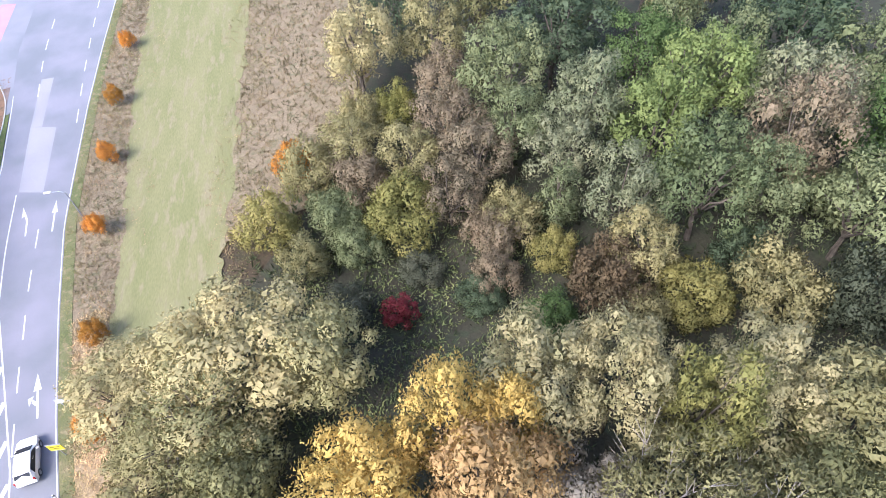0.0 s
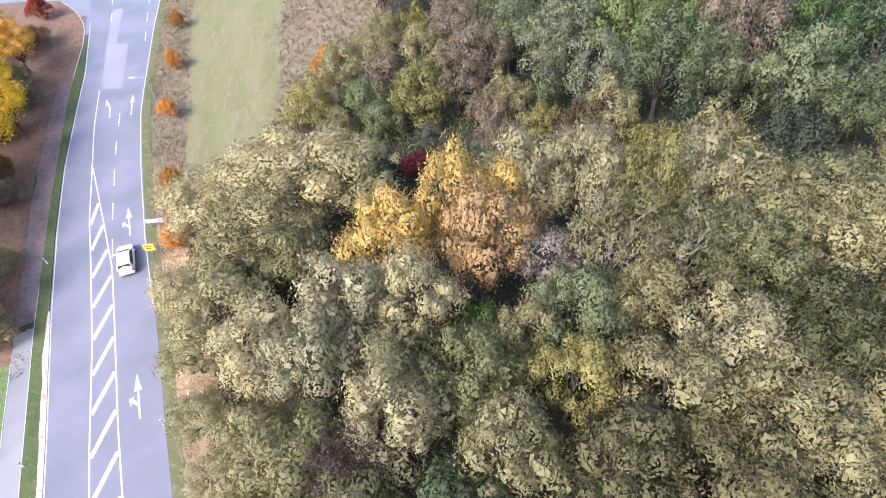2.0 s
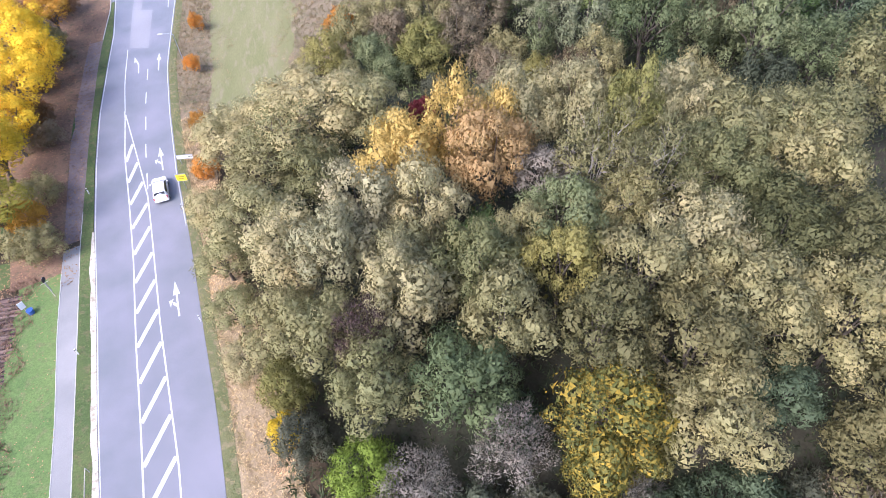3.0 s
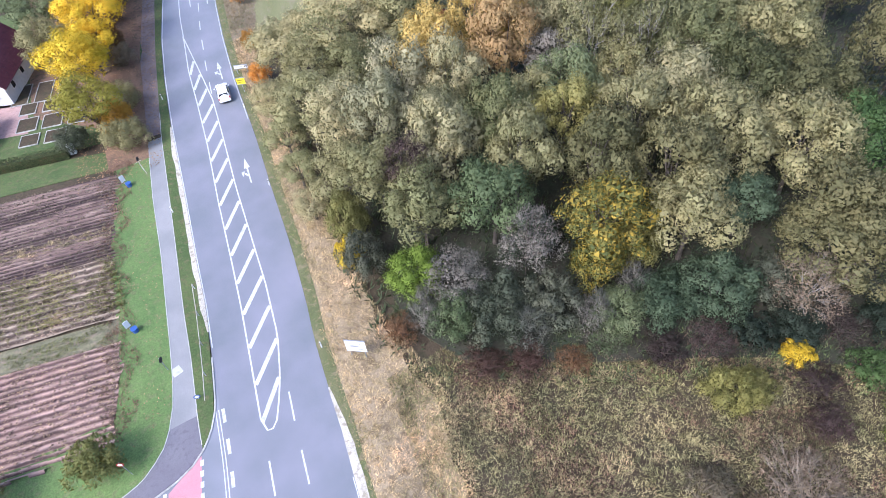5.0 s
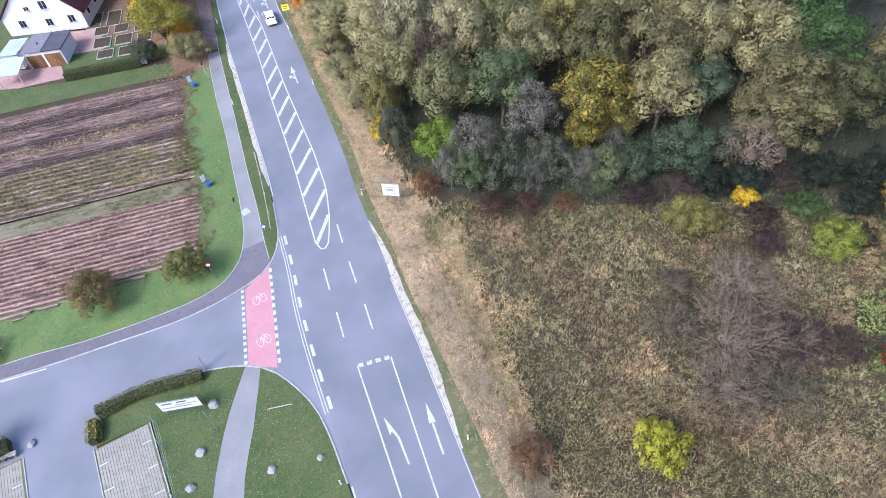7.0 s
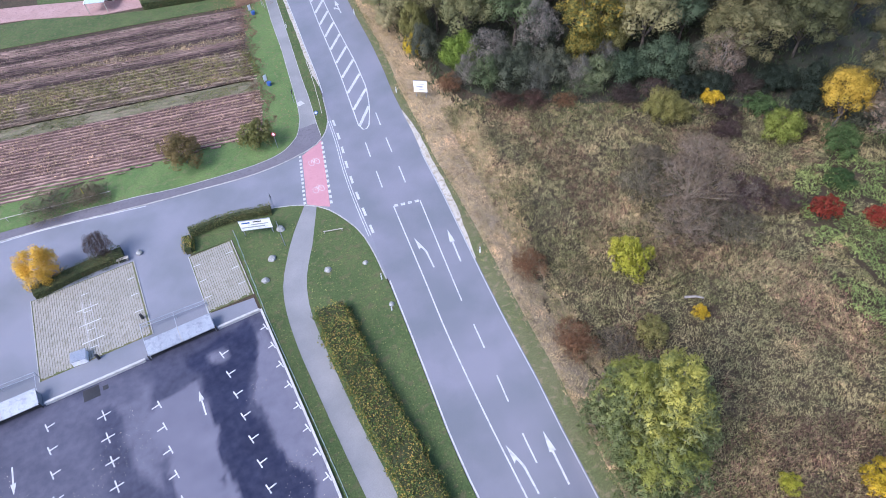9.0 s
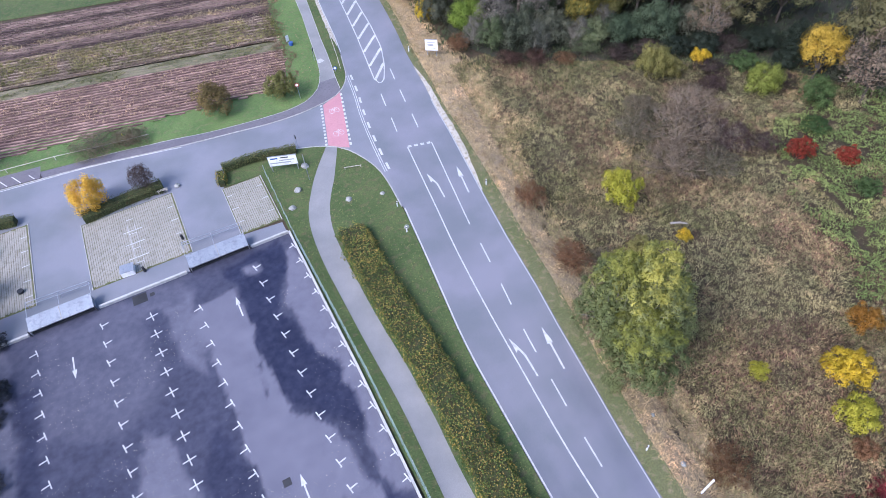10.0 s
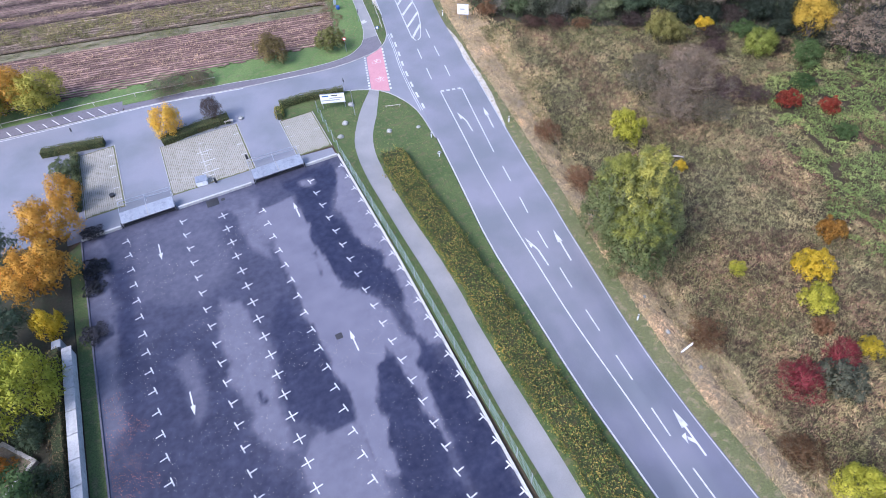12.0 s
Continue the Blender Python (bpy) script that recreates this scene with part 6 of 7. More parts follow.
hedge([(-81.0, -41.5), (-81.1, -60), (-81.2, -100)], 1.2, 2.0, foliage("brown_hedge_leaves", (0.07, 0.06, 0.03), (0.14, 0.10, 0.05), (0.2, 0.15, 0.07), 0.1), "tall brownish hedge behind the wall", 8, 45)


# grasses and litter: more than one could count
def blades(rng, x, y, height, width, lean, wind, each):
    """Tufts of thin three-cornered blades laid by wind and rain into swirls."""
    k = len(x) * each
    tuft_l = rng.uniform(0.6, 1.35, len(x)).repeat(each)
    swirl = 7 * field_noise(x, y, 0.3, 71) + 2.5 * field_noise(x, y, 1.1, 72)
    tuft_a = (swirl + rng.normal(0, 1.0, len(x))).repeat(each)
    x, y = np.repeat(x, each), np.repeat(y, each)
    a = rng.uniform(0, 2 * math.pi, k)
    x, y = x + 0.16 * np.cos(a), y + 0.16 * np.sin(a)
    z = land(x, y) - 0.02
    l = height * rng.uniform(0.5, 1.2, k) * tuft_l
    tilt = np.clip(rng.normal(lean, 0.35, k), 0.1, 1.45)
    dx = 0.9 * np.cos(a) + 0.9 * np.cos(tuft_a) + 0.2 * math.cos(wind)
    dy = 0.9 * np.sin(a) + 0.9 * np.sin(tuft_a) + 0.2 * math.sin(wind)
    q = np.hypot(dx, dy) + 1e-6
    dx, dy = dx / q * np.sin(tilt), dy / q * np.sin(tilt)
    tip = np.stack([x + l * dx, y + l * dy, z + l * np.cos(tilt)], 1)
    s = rng.uniform(0, 2 * math.pi, k)
    side_ = np.stack([np.cos(s), np.sin(s), 0 * s], 1) * (width * rng.uniform(0.6, 1.4, k))[:, None] * 0.5
    p = np.stack([x, y, z], 1)
    v = np.stack([p - side_, p + side_, tip], 1).reshape(-1, 3)
    return v, np.arange(3 * k).reshape(-1, 3)


def herbage(name, area, per_m2, keep, colour, height, length, width, label, seed):
    """Broad leaves of tall herbs at uneven heights, in mounds."""
    rng = np.random.default_rng(seed)
    x, y = patch(rng, *area, per_m2, keep)
    mound = 0.55 + 0.9 * field_noise(x, y, 0.35, seed) + 0.4 * field_noise(x, y, 1.1, seed + 1)
    ok = mound > 0.22
    x, y, mound = x[ok], y[ok], mound[ok]
    p = np.stack([x, y, land(x, y) + np.clip(mound, 0.1, 1.3) * height * rng.uniform(0.55, 1.1, len(x))], 1)
    out = unit(np.array([0, 0, 1.0]) + 0.5 * rng.normal(size=(len(x), 3)))
    v, f = sprays(rng, p, out, length, width, 0.25, 0.25)
    return stuff(name, mesh_of(name, v, f, GRASS[colour]), label, "herbs")


def patch(rng, x0, x1, y0, y1, per_m2, keep):
    k = int((x1 - x0) * (y1 - y0) * per_m2)
    x, y = rng.uniform(x0, x1, k), rng.uniform(y0, y1, k)
    ok = keep(x, y)
    return x[ok], y[ok]


def grass(name, area, per_m2, keep, colour, height, width, lean, each, label, seed, wind=0.6):
    rng = np.random.default_rng(seed)
    x, y = patch(rng, *area, per_m2, keep)
    v, f = blades(rng, x, y, height, width, lean, wind, each)
    return stuff(name, mesh_of(name, v, f, GRASS[colour]), label, "grass")


def field_noise(x, y, scale, seed):
    return np.array([noise.noise((u * scale, v * scale, seed)) for u, v in zip(x, y)])


off_road = lambda x, y: x - edge_right(y)
herb_zone = lambda x, y: (x > np.interp(y, (-78, -65, -53, -46, -38), (0.5, 2.5, 8.5, 11.0, 13.5)) + 3.2 * field_noise(x, y, 0.2, 7) + 2.6 * field_noise(x, y, 0.7, 17)) & (y > -78) & (y < -38 + 5 * field_noise(x, y, 0.25, 18)) & (field_noise(x, y, 0.3, 19) > -0.34)
# the meadow is sown thickly up to this line and thinly past it
far_line = lambda y: np.interp(y, (-110, -88, -68.6, -50, -29.5, -10), (-18, -13, 10, 32, 56, 62))
open_meadow = lambda x, y: (off_road(x, y) > 5.2) & (x < wood_edge(y) + 3) & (y < -4) & ((x < far_line(y)) | (np.sin(x * 91.7 + y * 57.3) > 0.75))
grass("meadow_grass", (-24, 38, -110, -4), 19, lambda x, y: open_meadow(x, y) & ~herb_zone(x, y), "meadow", 0.36, 0.06, 0.85, 5, "tall olive-brown autumn meadow grass", 11)
grass("pale_grass", (-24, 30, -110, -4), 11, lambda x, y: open_meadow(x, y) & (~herb_zone(x, y) | (field_noise(x, y, 0.5, 77) > 0.1)) & (field_noise(x, y, 0.13, 3) + 0.5 * field_noise(x, y, 0.5, 6) > 0.16), "straw", 0.45, 0.05, 1.0, 5, "pale dry meadow grass in swathes", 12)
grass("brown_herbs", (-24, 30, -110, -4), 13, lambda x, y: open_meadow(x, y) & (field_noise(x, y, 0.11, 8) + 0.5 * field_noise(x, y, 0.6, 9) > 0.2 - np.clip((-42 - y) * 0.012, 0, 0.3)), "brown", 0.4, 0.07, 0.7, 5, "brown withered herbs in the meadow", 13)
herbage("green_herbs", (2, 36, -80, -24), 60, lambda x, y: herb_zone(x, y) & (x < wood_edge(y) + 4), "herbs", 0.95, 0.3, 0.085, "tall green nettles and herbs", 14)
dark_zone = lambda x, y: np.exp(-((x + 8) / 6) ** 2 - ((y + 63) / 5) ** 2) + np.exp(-((x - 12.5) / 4) ** 2 - ((y + 39.5) / 4) ** 2) + np.exp(-((x + 1) / 5) ** 2 - ((y + 40) / 3) ** 2) + 0.8 * field_noise(x, y, 0.2, 31) + 0.4 * field_noise(x, y, 0.7, 32)
grass("withered_herbs", (-22, 24, -100, -10), 12, lambda x, y: open_meadow(x, y) & (dark_zone(x, y) > 0.52), "plum", 0.4, 0.07, 0.7, 5, "dark plum-brown withered herbs in the meadow", 25)
grass("tussocks", (-24, 34, -110, -4), 9, lambda x, y: open_meadow(x, y) & (field_noise(x, y, 0.45, 41) + 0.5 * field_noise(x, y, 1.3, 42) > 0.12), "tussock", 0.3, 0.07, 0.7, 5, "dark olive tussocks between the paler grass", 26)
herbage("olive_herbs", (-24, 30, -110, -4), 24, lambda x, y: open_meadow(x, y) & ~herb_zone(x, y) & (field_noise(x, y, 0.1, 21) > 0.12), "verge", 0.45, 0.24, 0.07, "low olive-green herbs in the meadow", 24)
grass("dry_bank_grass", (-30, 0, -110, 60), 16, lambda x, y: (off_road(x, y) > verge_width(y) - 0.2) & (off_road(x, y) < np.interp(y, (-138, -60, -30, -8, 4, 30, 60), (8.4, 8.4, 7.6, 9.8, 6.6, 5, 4.4))), "straw", 0.36, 0.055, 1.0, 6, "dry straw-coloured grass on the road bank", 15)
grass("verge_grass", (-30, 12, -110, 120), 16, lambda x, y: (off_road(x, y) > 0.35 + 0.2 * np.sin(y * 1.7)) & (off_road(x, y) < verge_width(y) + 0.3 + 0.5 * np.sin(y * 0.6)), "verge", 0.22, 0.05, 0.7, 4, "short green verge grass", 16)
grass("scrub_grass", (0, 62, 60, 130), 4, lambda x, y: (x > pasture_right(y)) & (x < pasture_right(y) + 17), "scrub", 0.5, 0.1, 0.8, 4, "brown dry bracken and scrub", 17)
grass("roadside_scrub", (-8, 24, 50, 130), 8, lambda x, y: (x > edge_right(y) + 1.3) & (x < pasture_left(y)), "scrub", 0.4, 0.07, 0.8, 4, "brown dry scrub by the road", 18)
edge_drift = lambda y, k: 1.4 * np.sin(y * 0.21 + k) + 0.9 * np.sin(y * 0.63 + 2 * k)
grass("pasture_edge", (-6, 62, 54, 130), 6, lambda x, y: (np.abs(x - pasture_right(y) - 0.8 - edge_drift(y, 1)) < 2.2) | (np.abs(x - pasture_left(y) + 0.6 - edge_drift(y, 4)) < 1.5), "pasture", 0.16, 0.1, 0.9, 4, "ragged pale grass at the pasture's edge", 61)
grass("scrub_edge", (-6, 62, 54, 130), 4, lambda x, y: (np.abs(x - pasture_right(y) + 0.6 - edge_drift(y, 2)) < 1.6) | (np.abs(x - pasture_left(y) - 0.6 - edge_drift(y, 5)) < 1.3), "scrub", 0.16, 0.1, 0.8, 4, "brown scrub spreading into the pasture", 62)
herbage("clearing_herbs", (8, 36, 30, 62), 16, lambda x, y: (x > wood_edge(y) + 1) & (y < 0.7 * x + 44), "clearing", 0.9, 0.34, 0.13, "green undergrowth in a clearing of the wood", 44)
rim = lambda x, y: (x > wood_edge(y) - 1.0) & (x < wood_edge(y) + 9) & (y < -8)
grass("bramble_rim", (-4, 44, -46, -8), 6, lambda x, y: rim(x, y) & (field_noise(x, y, 0.4, 71) < 0.1), "plum", 0.55, 0.09, 0.8, 5, "brown brambles along the edge of the wood", 63)
grass("weed_rim", (-4, 44, -46, -8), 6, lambda x, y: rim(x, y) & (field_noise(x, y, 0.4, 71) > 0.0), "clearing", 0.5, 0.1, 0.8, 5, "green weeds along the edge of the wood", 64)
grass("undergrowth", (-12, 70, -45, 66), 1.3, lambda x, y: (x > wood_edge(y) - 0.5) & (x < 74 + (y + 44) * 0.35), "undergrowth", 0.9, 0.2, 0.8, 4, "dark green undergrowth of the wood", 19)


def lawn_keep(x, y):
    left = np.interp(-y, [-q for _, q in fl], [p for p, _ in fl])
    right = np.interp(-y, [-q for _, q in fr], [p for p, _ in fr])
    corner = np.where(y > -28, np.interp(-y, (15, 19, 22.6, 27.6), (-33.8, -32.2, -31.95, -32.4)), edge_left(y) - 0.15)
    return ((x > right + 0.1) & (x < corner)) | ((x < left - 0.1) & (x > -44.9) & (y < -12.5 - 0.12 * (x + 44)))


grass("lawn_grass", (-45, -31, -100, -12), 22, lawn_keep, "green", 0.12, 0.05, 0.6, 3, "short green lawn grass", 20)
grass("field_side_grass", (-37, -22, 1, 42), 20, lambda x, y: (x > field_side(y) - 0.7 + 0.5 * np.sin(y * 0.9)) & (x < path_left(y) - 0.15), "bright", 0.16, 0.05, 0.6, 3, "short green grass beside the field", 21)
grass("strip_grass", (-30, -4, 5, 98.5), 18, lambda x, y: (x > path_right(y) + 0.1) & (x < edge_left(y) - 0.15), "verge", 0.16, 0.05, 0.6, 3, "short green grass between path and road", 22)


def flat_leaves(name, seed, area, count, keep, colour, size, label, lift=0.03):
    rng = np.random.default_rng(seed)
    x, y = rng.uniform(area[0], area[1], count), rng.uniform(area[2], area[3], count)
    ok = keep(x, y)
    x, y = x[ok], y[ok]
    a = rng.uniform(0, 2 * math.pi, len(x))
    p = np.stack([x, y, land(x, y) + lift + rng.uniform(0, 0.02, len(x))], 1)
    along = np.stack([np.cos(a), np.sin(a), rng.uniform(-0.2, 0.2, len(x))], 1) * size
    across = np.stack([-np.sin(a), np.cos(a), rng.uniform(-0.2, 0.2, len(x))], 1) * size * 0.7
    v, f = leaf_quads(p, along, across)
    return stuff(name, mesh_of(name, v, f, GRASS[colour]), label, "leaves")


flat_leaves("fallen_leaves", 30, (-77, -46, -100, -26), 6500, lambda x, y: field_noise(x, y, 0.16, 5) + 0.012 * (-y - 50) + 0.012 * (-60 - x) > 0.02, "pale_leaf", 0.042, "pale fallen leaves scattered on the car park", 0.02)
flat_leaves("fallen_leaves", 31, (-77.6, -72, -100, -45), 7500, lambda x, y: (x + 77.6) ** 2 / 16 + ((y + 60) / 14) ** 2 + field_noise(x, y, 0.5, 2) < 0.8, "redleaf", 0.05, "reddish fallen leaves at the car park edge", 0.02)
flat_leaves("leaf_litter", 32, (-36, -5, 38, 108), 16000, lambda x, y: (x < path_right(y) - 0.2) & (x > path_left(y) - 9), "litter", 0.11, "brown fallen leaves on path and bank", 0.06)
flat_leaves("leaf_litter", 34, (-45, -31, -70, -10), 2600, lawn_keep, "crop", 0.07, "yellowed fallen leaves on the lawn", 0.12)
flat_leaves("leaf_litter", 33, (-35, -24, 2, 46), 700, lambda x, y: (x < path_left(y)) & (x > field_side(y) - 1), "litter", 0.08, "fallen leaves on the grass", 0.1)


# ---- ploughed field: strips of furrows ----
def furrows(name, low, high, x0, pitch, depth, material, label, seed):
    rng = np.random.default_rng(seed)
    slope, V, rows = -0.235, [], 0
    vs = np.arange(0, high - low + 0.001, pitch / 6)
    us = np.arange(0, 1.0001, 1 / 90)
    for j, v in enumerate(vs):
        wave = depth * (1.0, 0.55, -0.5, -0.9, -1.0, 0.2)[j % 6]
        for u in us:
            yy = low + v
            x1 = float(field_side(min(46, max(3, yy + slope * (-32 + 40))))) - 0.4
            x = x0 + (x1 - x0) * u
            y = yy + slope * (x + 40) + 0.12 * noise.noise((x * 0.15, v, seed))
            fade = min(1.0, (1 - u) * 40 + 0.05)
            V.append((x + 0.5 * noise.noise((0, y * 0.6, seed)), y, 0.06 + fade * (0.06 + wave + 0.07 * noise.noise((x * 1.6, y * 1.6, seed)) + rng.uniform(-0.03, 0.03))))
    n, w = len(vs), len(us)
    i = np.arange(n * w).reshape(n, w)
    V, F = np.array(V), np.stack([i[:-1, :-1], i[:-1, 1:], i[1:, 1:], i[1:, :-1]], -1).reshape(-1, 4)
    F = F[(V[F].mean(1) * np.array([0.13, 1, 0])).sum(1) > -1.3 + 0.3 * np.sin(V[F[:, 0], 0] * 2.1)]
    return structure(name, mesh_of(name, V, F, material), material, label, "field")


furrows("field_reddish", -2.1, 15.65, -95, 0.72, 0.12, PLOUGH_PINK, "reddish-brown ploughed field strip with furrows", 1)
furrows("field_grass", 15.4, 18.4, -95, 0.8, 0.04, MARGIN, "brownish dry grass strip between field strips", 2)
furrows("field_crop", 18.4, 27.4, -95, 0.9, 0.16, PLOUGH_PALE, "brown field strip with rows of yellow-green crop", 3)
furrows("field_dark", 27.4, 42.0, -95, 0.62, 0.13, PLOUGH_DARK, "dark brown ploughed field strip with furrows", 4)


def clods(name, low_, high_, pitch, colour, seed, count, label):
    """Loose lumps of soil along the furrows."""
    rng = np.random.default_rng(seed)
    u = rng.uniform(-94, -29, count)
    row = low_ + np.round(rng.uniform(0, high_ - low_, count) / pitch) * pitch + rng.normal(0, 0.14, count)
    v_ = row - 0.235 * (u + 40)
    ok = u < field_side(np.clip(v_, 3, 46)) - 0.6
    u, v_ = u[ok], v_[ok]
    k = len(u)
    s = rng.uniform(0.05, 0.16, (k, 1, 1))
    shape = np.array([(1, 0, 0), (-0.5, 0.87, 0), (-0.5, -0.87, 0), (0.1, 0, 1.0)])[None] * s * (1 + rng.uniform(-0.4, 0.4, (k, 4, 3)))
    a = rng.uniform(0, 2 * math.pi, k)
    c, d = np.cos(a)[:, None], np.sin(a)[:, None]
    p = np.stack([shape[..., 0] * c - shape[..., 1] * d + u[:, None], shape[..., 0] * d + shape[..., 1] * c + v_[:, None], shape[..., 2] + 0.17], -1).reshape(-1, 3)
    base = np.arange(k)[:, None, None] * 4
    f = (base + np.array([(0, 1, 3), (1, 2, 3), (2, 0, 3)])[None]).reshape(-1, 3)
    return stuff(name, mesh_of(name, p, f, GRASS[colour]), label, "soil")


clods("soil_clods", 27.6, 41.8, 0.95, "clods", 41, 9000, "dark loose clods of ploughed soil")
clods("soil_clods", 4.4, 15.2, 0.72, "red_clods", 42, 6000, "reddish loose clods of ploughed soil")
clods("soil_clods", 18.6, 27.2, 0.3, "red_clods", 43, 6000, "brown loose clods between the crop rows")
rng = np.random.default_rng(40)
x = rng.uniform(-94, -31.8, 11000)
row = 18.4 + np.round(rng.uniform(1.2, 8.9, 11000) / 0.9) * 0.9
y = row - 0.235 * (x + 40) + rng.normal(0, 0.07, 11000)
ok = field_noise(x, y, 0.3, 6) > -0.35
v, f = blades(rng, x[ok], y[ok], 0.42, 0.1, 0.7, 0.2, 3)
v[:, 2] += 0.15
stuff("crop_rows", mesh_of("crop_rows", v, f, GRASS["crop"]), "rows of yellow-green crop plants in the field", "crop")


def stubble(name, low_, high_, pitch, colour, height, count, label, seed, cut=-0.1):
    """Dry stalks and leaves left standing along the ridges."""
    rng = np.random.default_rng(seed)
    x = rng.uniform(-94, -27.5, count)
    y = low_ + np.round(rng.uniform(0, high_ - low_, count) / pitch) * pitch - 0.235 * (x + 40) + rng.normal(0, 0.07, count)
    ok = (field_noise(x * 0.35, y * 2.2, 0.4, seed) > cut) & (x < field_side(np.clip(y, 3, 46)) - 0.7)
    v, f = blades(rng, x[ok], y[ok], height, 0.07, 0.9, 0.2, 3)
    v[:, 2] += 0.16
    return stuff(name, mesh_of(name, v, f, GRASS[colour]), label, "stubble")


stubble("stubble", 27.4, 42.0, 0.62, "residue", 0.22, 9000, "pale dry stubble along the dark furrows", 51)
stubble("stubble", 4.38, 15.4, 0.72, "straw", 0.22, 8000, "pale dry stubble along the reddish furrows", 52, -0.25)
stubble("stubble", 18.6, 27.2, 0.3, "residue", 0.25, 7000, "pale dry leaves between the crop rows", 55)
stubble("dry_stalks", 31.2, 32.15, 0.95, "straw", 0.6, 1500, "a row of withered pale stalks in the field", 53, -0.3)
stubble("weeds", 15.4, 18.3, 0.2, "verge", 0.25, 5000, "low green weeds between the field strips", 54, 0.0)
rng = np.random.default_rng(57)
y = rng.uniform(3, 41, 1500)
x = field_side(y) - rng.uniform(-0.9, 2.2, 1500) + 0.5 * np.sin(y * 1.3)
v, f = blades(rng, x, y, 0.3, 0.08, 0.8, 0.2, 4)
v[:, 2] += 0.1
stuff("field_weeds", mesh_of("field_weeds", v, f, GRASS["brown"]), "brown weeds along the edge of the field", "weeds")
structure("grass_margin", slab([(-27.8, 40.5), (-60, 48.0), (-100, 57.6), (-100, 66), (-62, 57.5), (-50, 51.4), (-44, 49.0), (-32, 45.6), (-27.4, 44.0)], 0.05, 0.1), LAWN, "green grass margin above the ploughed field", "grass")

# ---- house, garage and garden ----
def house():
    """White gabled house; its gable faces the field. Local x runs along the gable to the left, y into the house."""
    base = Vector((-37.8, 63.4))
    ang = math.degrees(math.atan2(4.9, -10.6))
    h = thing("house", pose(base.x, base.y, 0, 0, 0, ang), "white plastered house with a dark red tiled roof", "house")
    wide, deep, eave, ridge = 12.8, 12.0, 3.0, 9.4
    # x along the gable; the house stands on the side away from the field
    s = -1
    bm = bmesh.new()
    prof = [(0, 0), (wide, 0), (wide, eave), (wide / 2, ridge), (0, eave)]
    front = [bm.verts.new((x, 0, z)) for x, z in prof]
    back = [bm.verts.new((x, s * deep, z)) for x, z in prof]
    bm.faces.new(front), bm.faces.new(back[::-1])
    for i in range(5):
        bm.faces.new((front[i], back[i], back[(i + 1) % 5], front[(i + 1) % 5]))
    part("wall", bm, PLASTER, h)
    run = math.hypot(wide / 2, ridge - eave)
    tilt = math.degrees(math.atan2(ridge - eave, wide / 2))
    for side_, cx in ((1, wide * 0.25), (-1, wide * 0.75)):
        roof = part("roof", box((run + 0.75, deep + 0.7, 0.16), (cx - side_ * 0.25, s * deep / 2, (eave + ridge) / 2 + 0.02), (0, -side_ * tilt, 0), 0.02), ROOF, h)
        for k in range(22):
            u = -run / 2 - 0.3 + k * (run + 0.6) / 21
            m = pose(cx - side_ * 0.25, s * deep / 2, (eave + ridge) / 2 + 0.02, 0, -side_ * tilt, 0) @ Vector((u, 0, 0.09))
            part("tile_course", box((0.07, deep + 0.7, 0.05), tuple(m), (0, -side_ * tilt, 0)), ROOF, roof)
        gx = -0.42 if side_ > 0 else wide + 0.42
        part("gutter", tube([(gx, 0.3, eave - 0.3), (gx, s * deep - 0.3, eave - 0.3)], 0.08), METAL, h, "grey metal gutter")
    part("ridge_cap", box((0.35, deep + 0.7, 0.12), (wide / 2, s * deep / 2, ridge + 0.12), bevel=0.03), ROOF, h)
    part("chimney", box((0.7, 0.7, 1.6), (wide / 2 + 0.9, s * 7, ridge + 0.3), bevel=0.03), CONCRETE, h, "grey chimney on the roof")
    for x, z, w_, h_ in ((1.9, 1.4, 1.0, 1.2), (5.6, 1.2, 1.0, 1.2), (9.9, 1.3, 1.0, 1.2), (5.2, 4.0, 1.1, 1.35), (8.0, 4.0, 0.8, 0.65)):
        w = part("window", box((w_, 0.1, h_), (x, 0.0, z + h_ / 2)), WHITE_METAL, h, "white-framed dark window")
        for dx in (-0.25, 0.25):
            part("pane", box((w_ / 2 - 0.05, 0.05, h_ - 0.08), (x + dx * w_, 0.045, z + h_ / 2)), GLASS, w)
        part("sill", box((w_ + 0.2, 0.22, 0.06), (x, 0.08, z - 0.03)), CONCRETE, w)
    for y in (2.4, 6.0, 9.6):
        w = part("window", box((0.1, 1.0, 1.1), (0.0, s * y, 1.9)), WHITE_METAL, h, "white-framed dark window")
        part("pane", box((0.05, 0.8, 0.92), (-0.045, s * y, 1.9)), GLASS, w)
    for u in (0.42, 0.68):
        m = (wide * 0.5 * u - 0.25, s * 4.5, eave + (ridge - eave) * u + 0.15)
        part("skylight", box((0.9, 1.1, 0.08), m, (0, -tilt, 0)), WHITE_METAL if u < 0.5 else GLASS, h)
    return h


house()


GREY_FELT = surface("grey_roofing_felt", (0.17, 0.165, 0.185), (0.2, 0.195, 0.215), (0.14, 0.14, 0.155), coarse=0.5, fine=10, bump=0.15, grain=0.15)


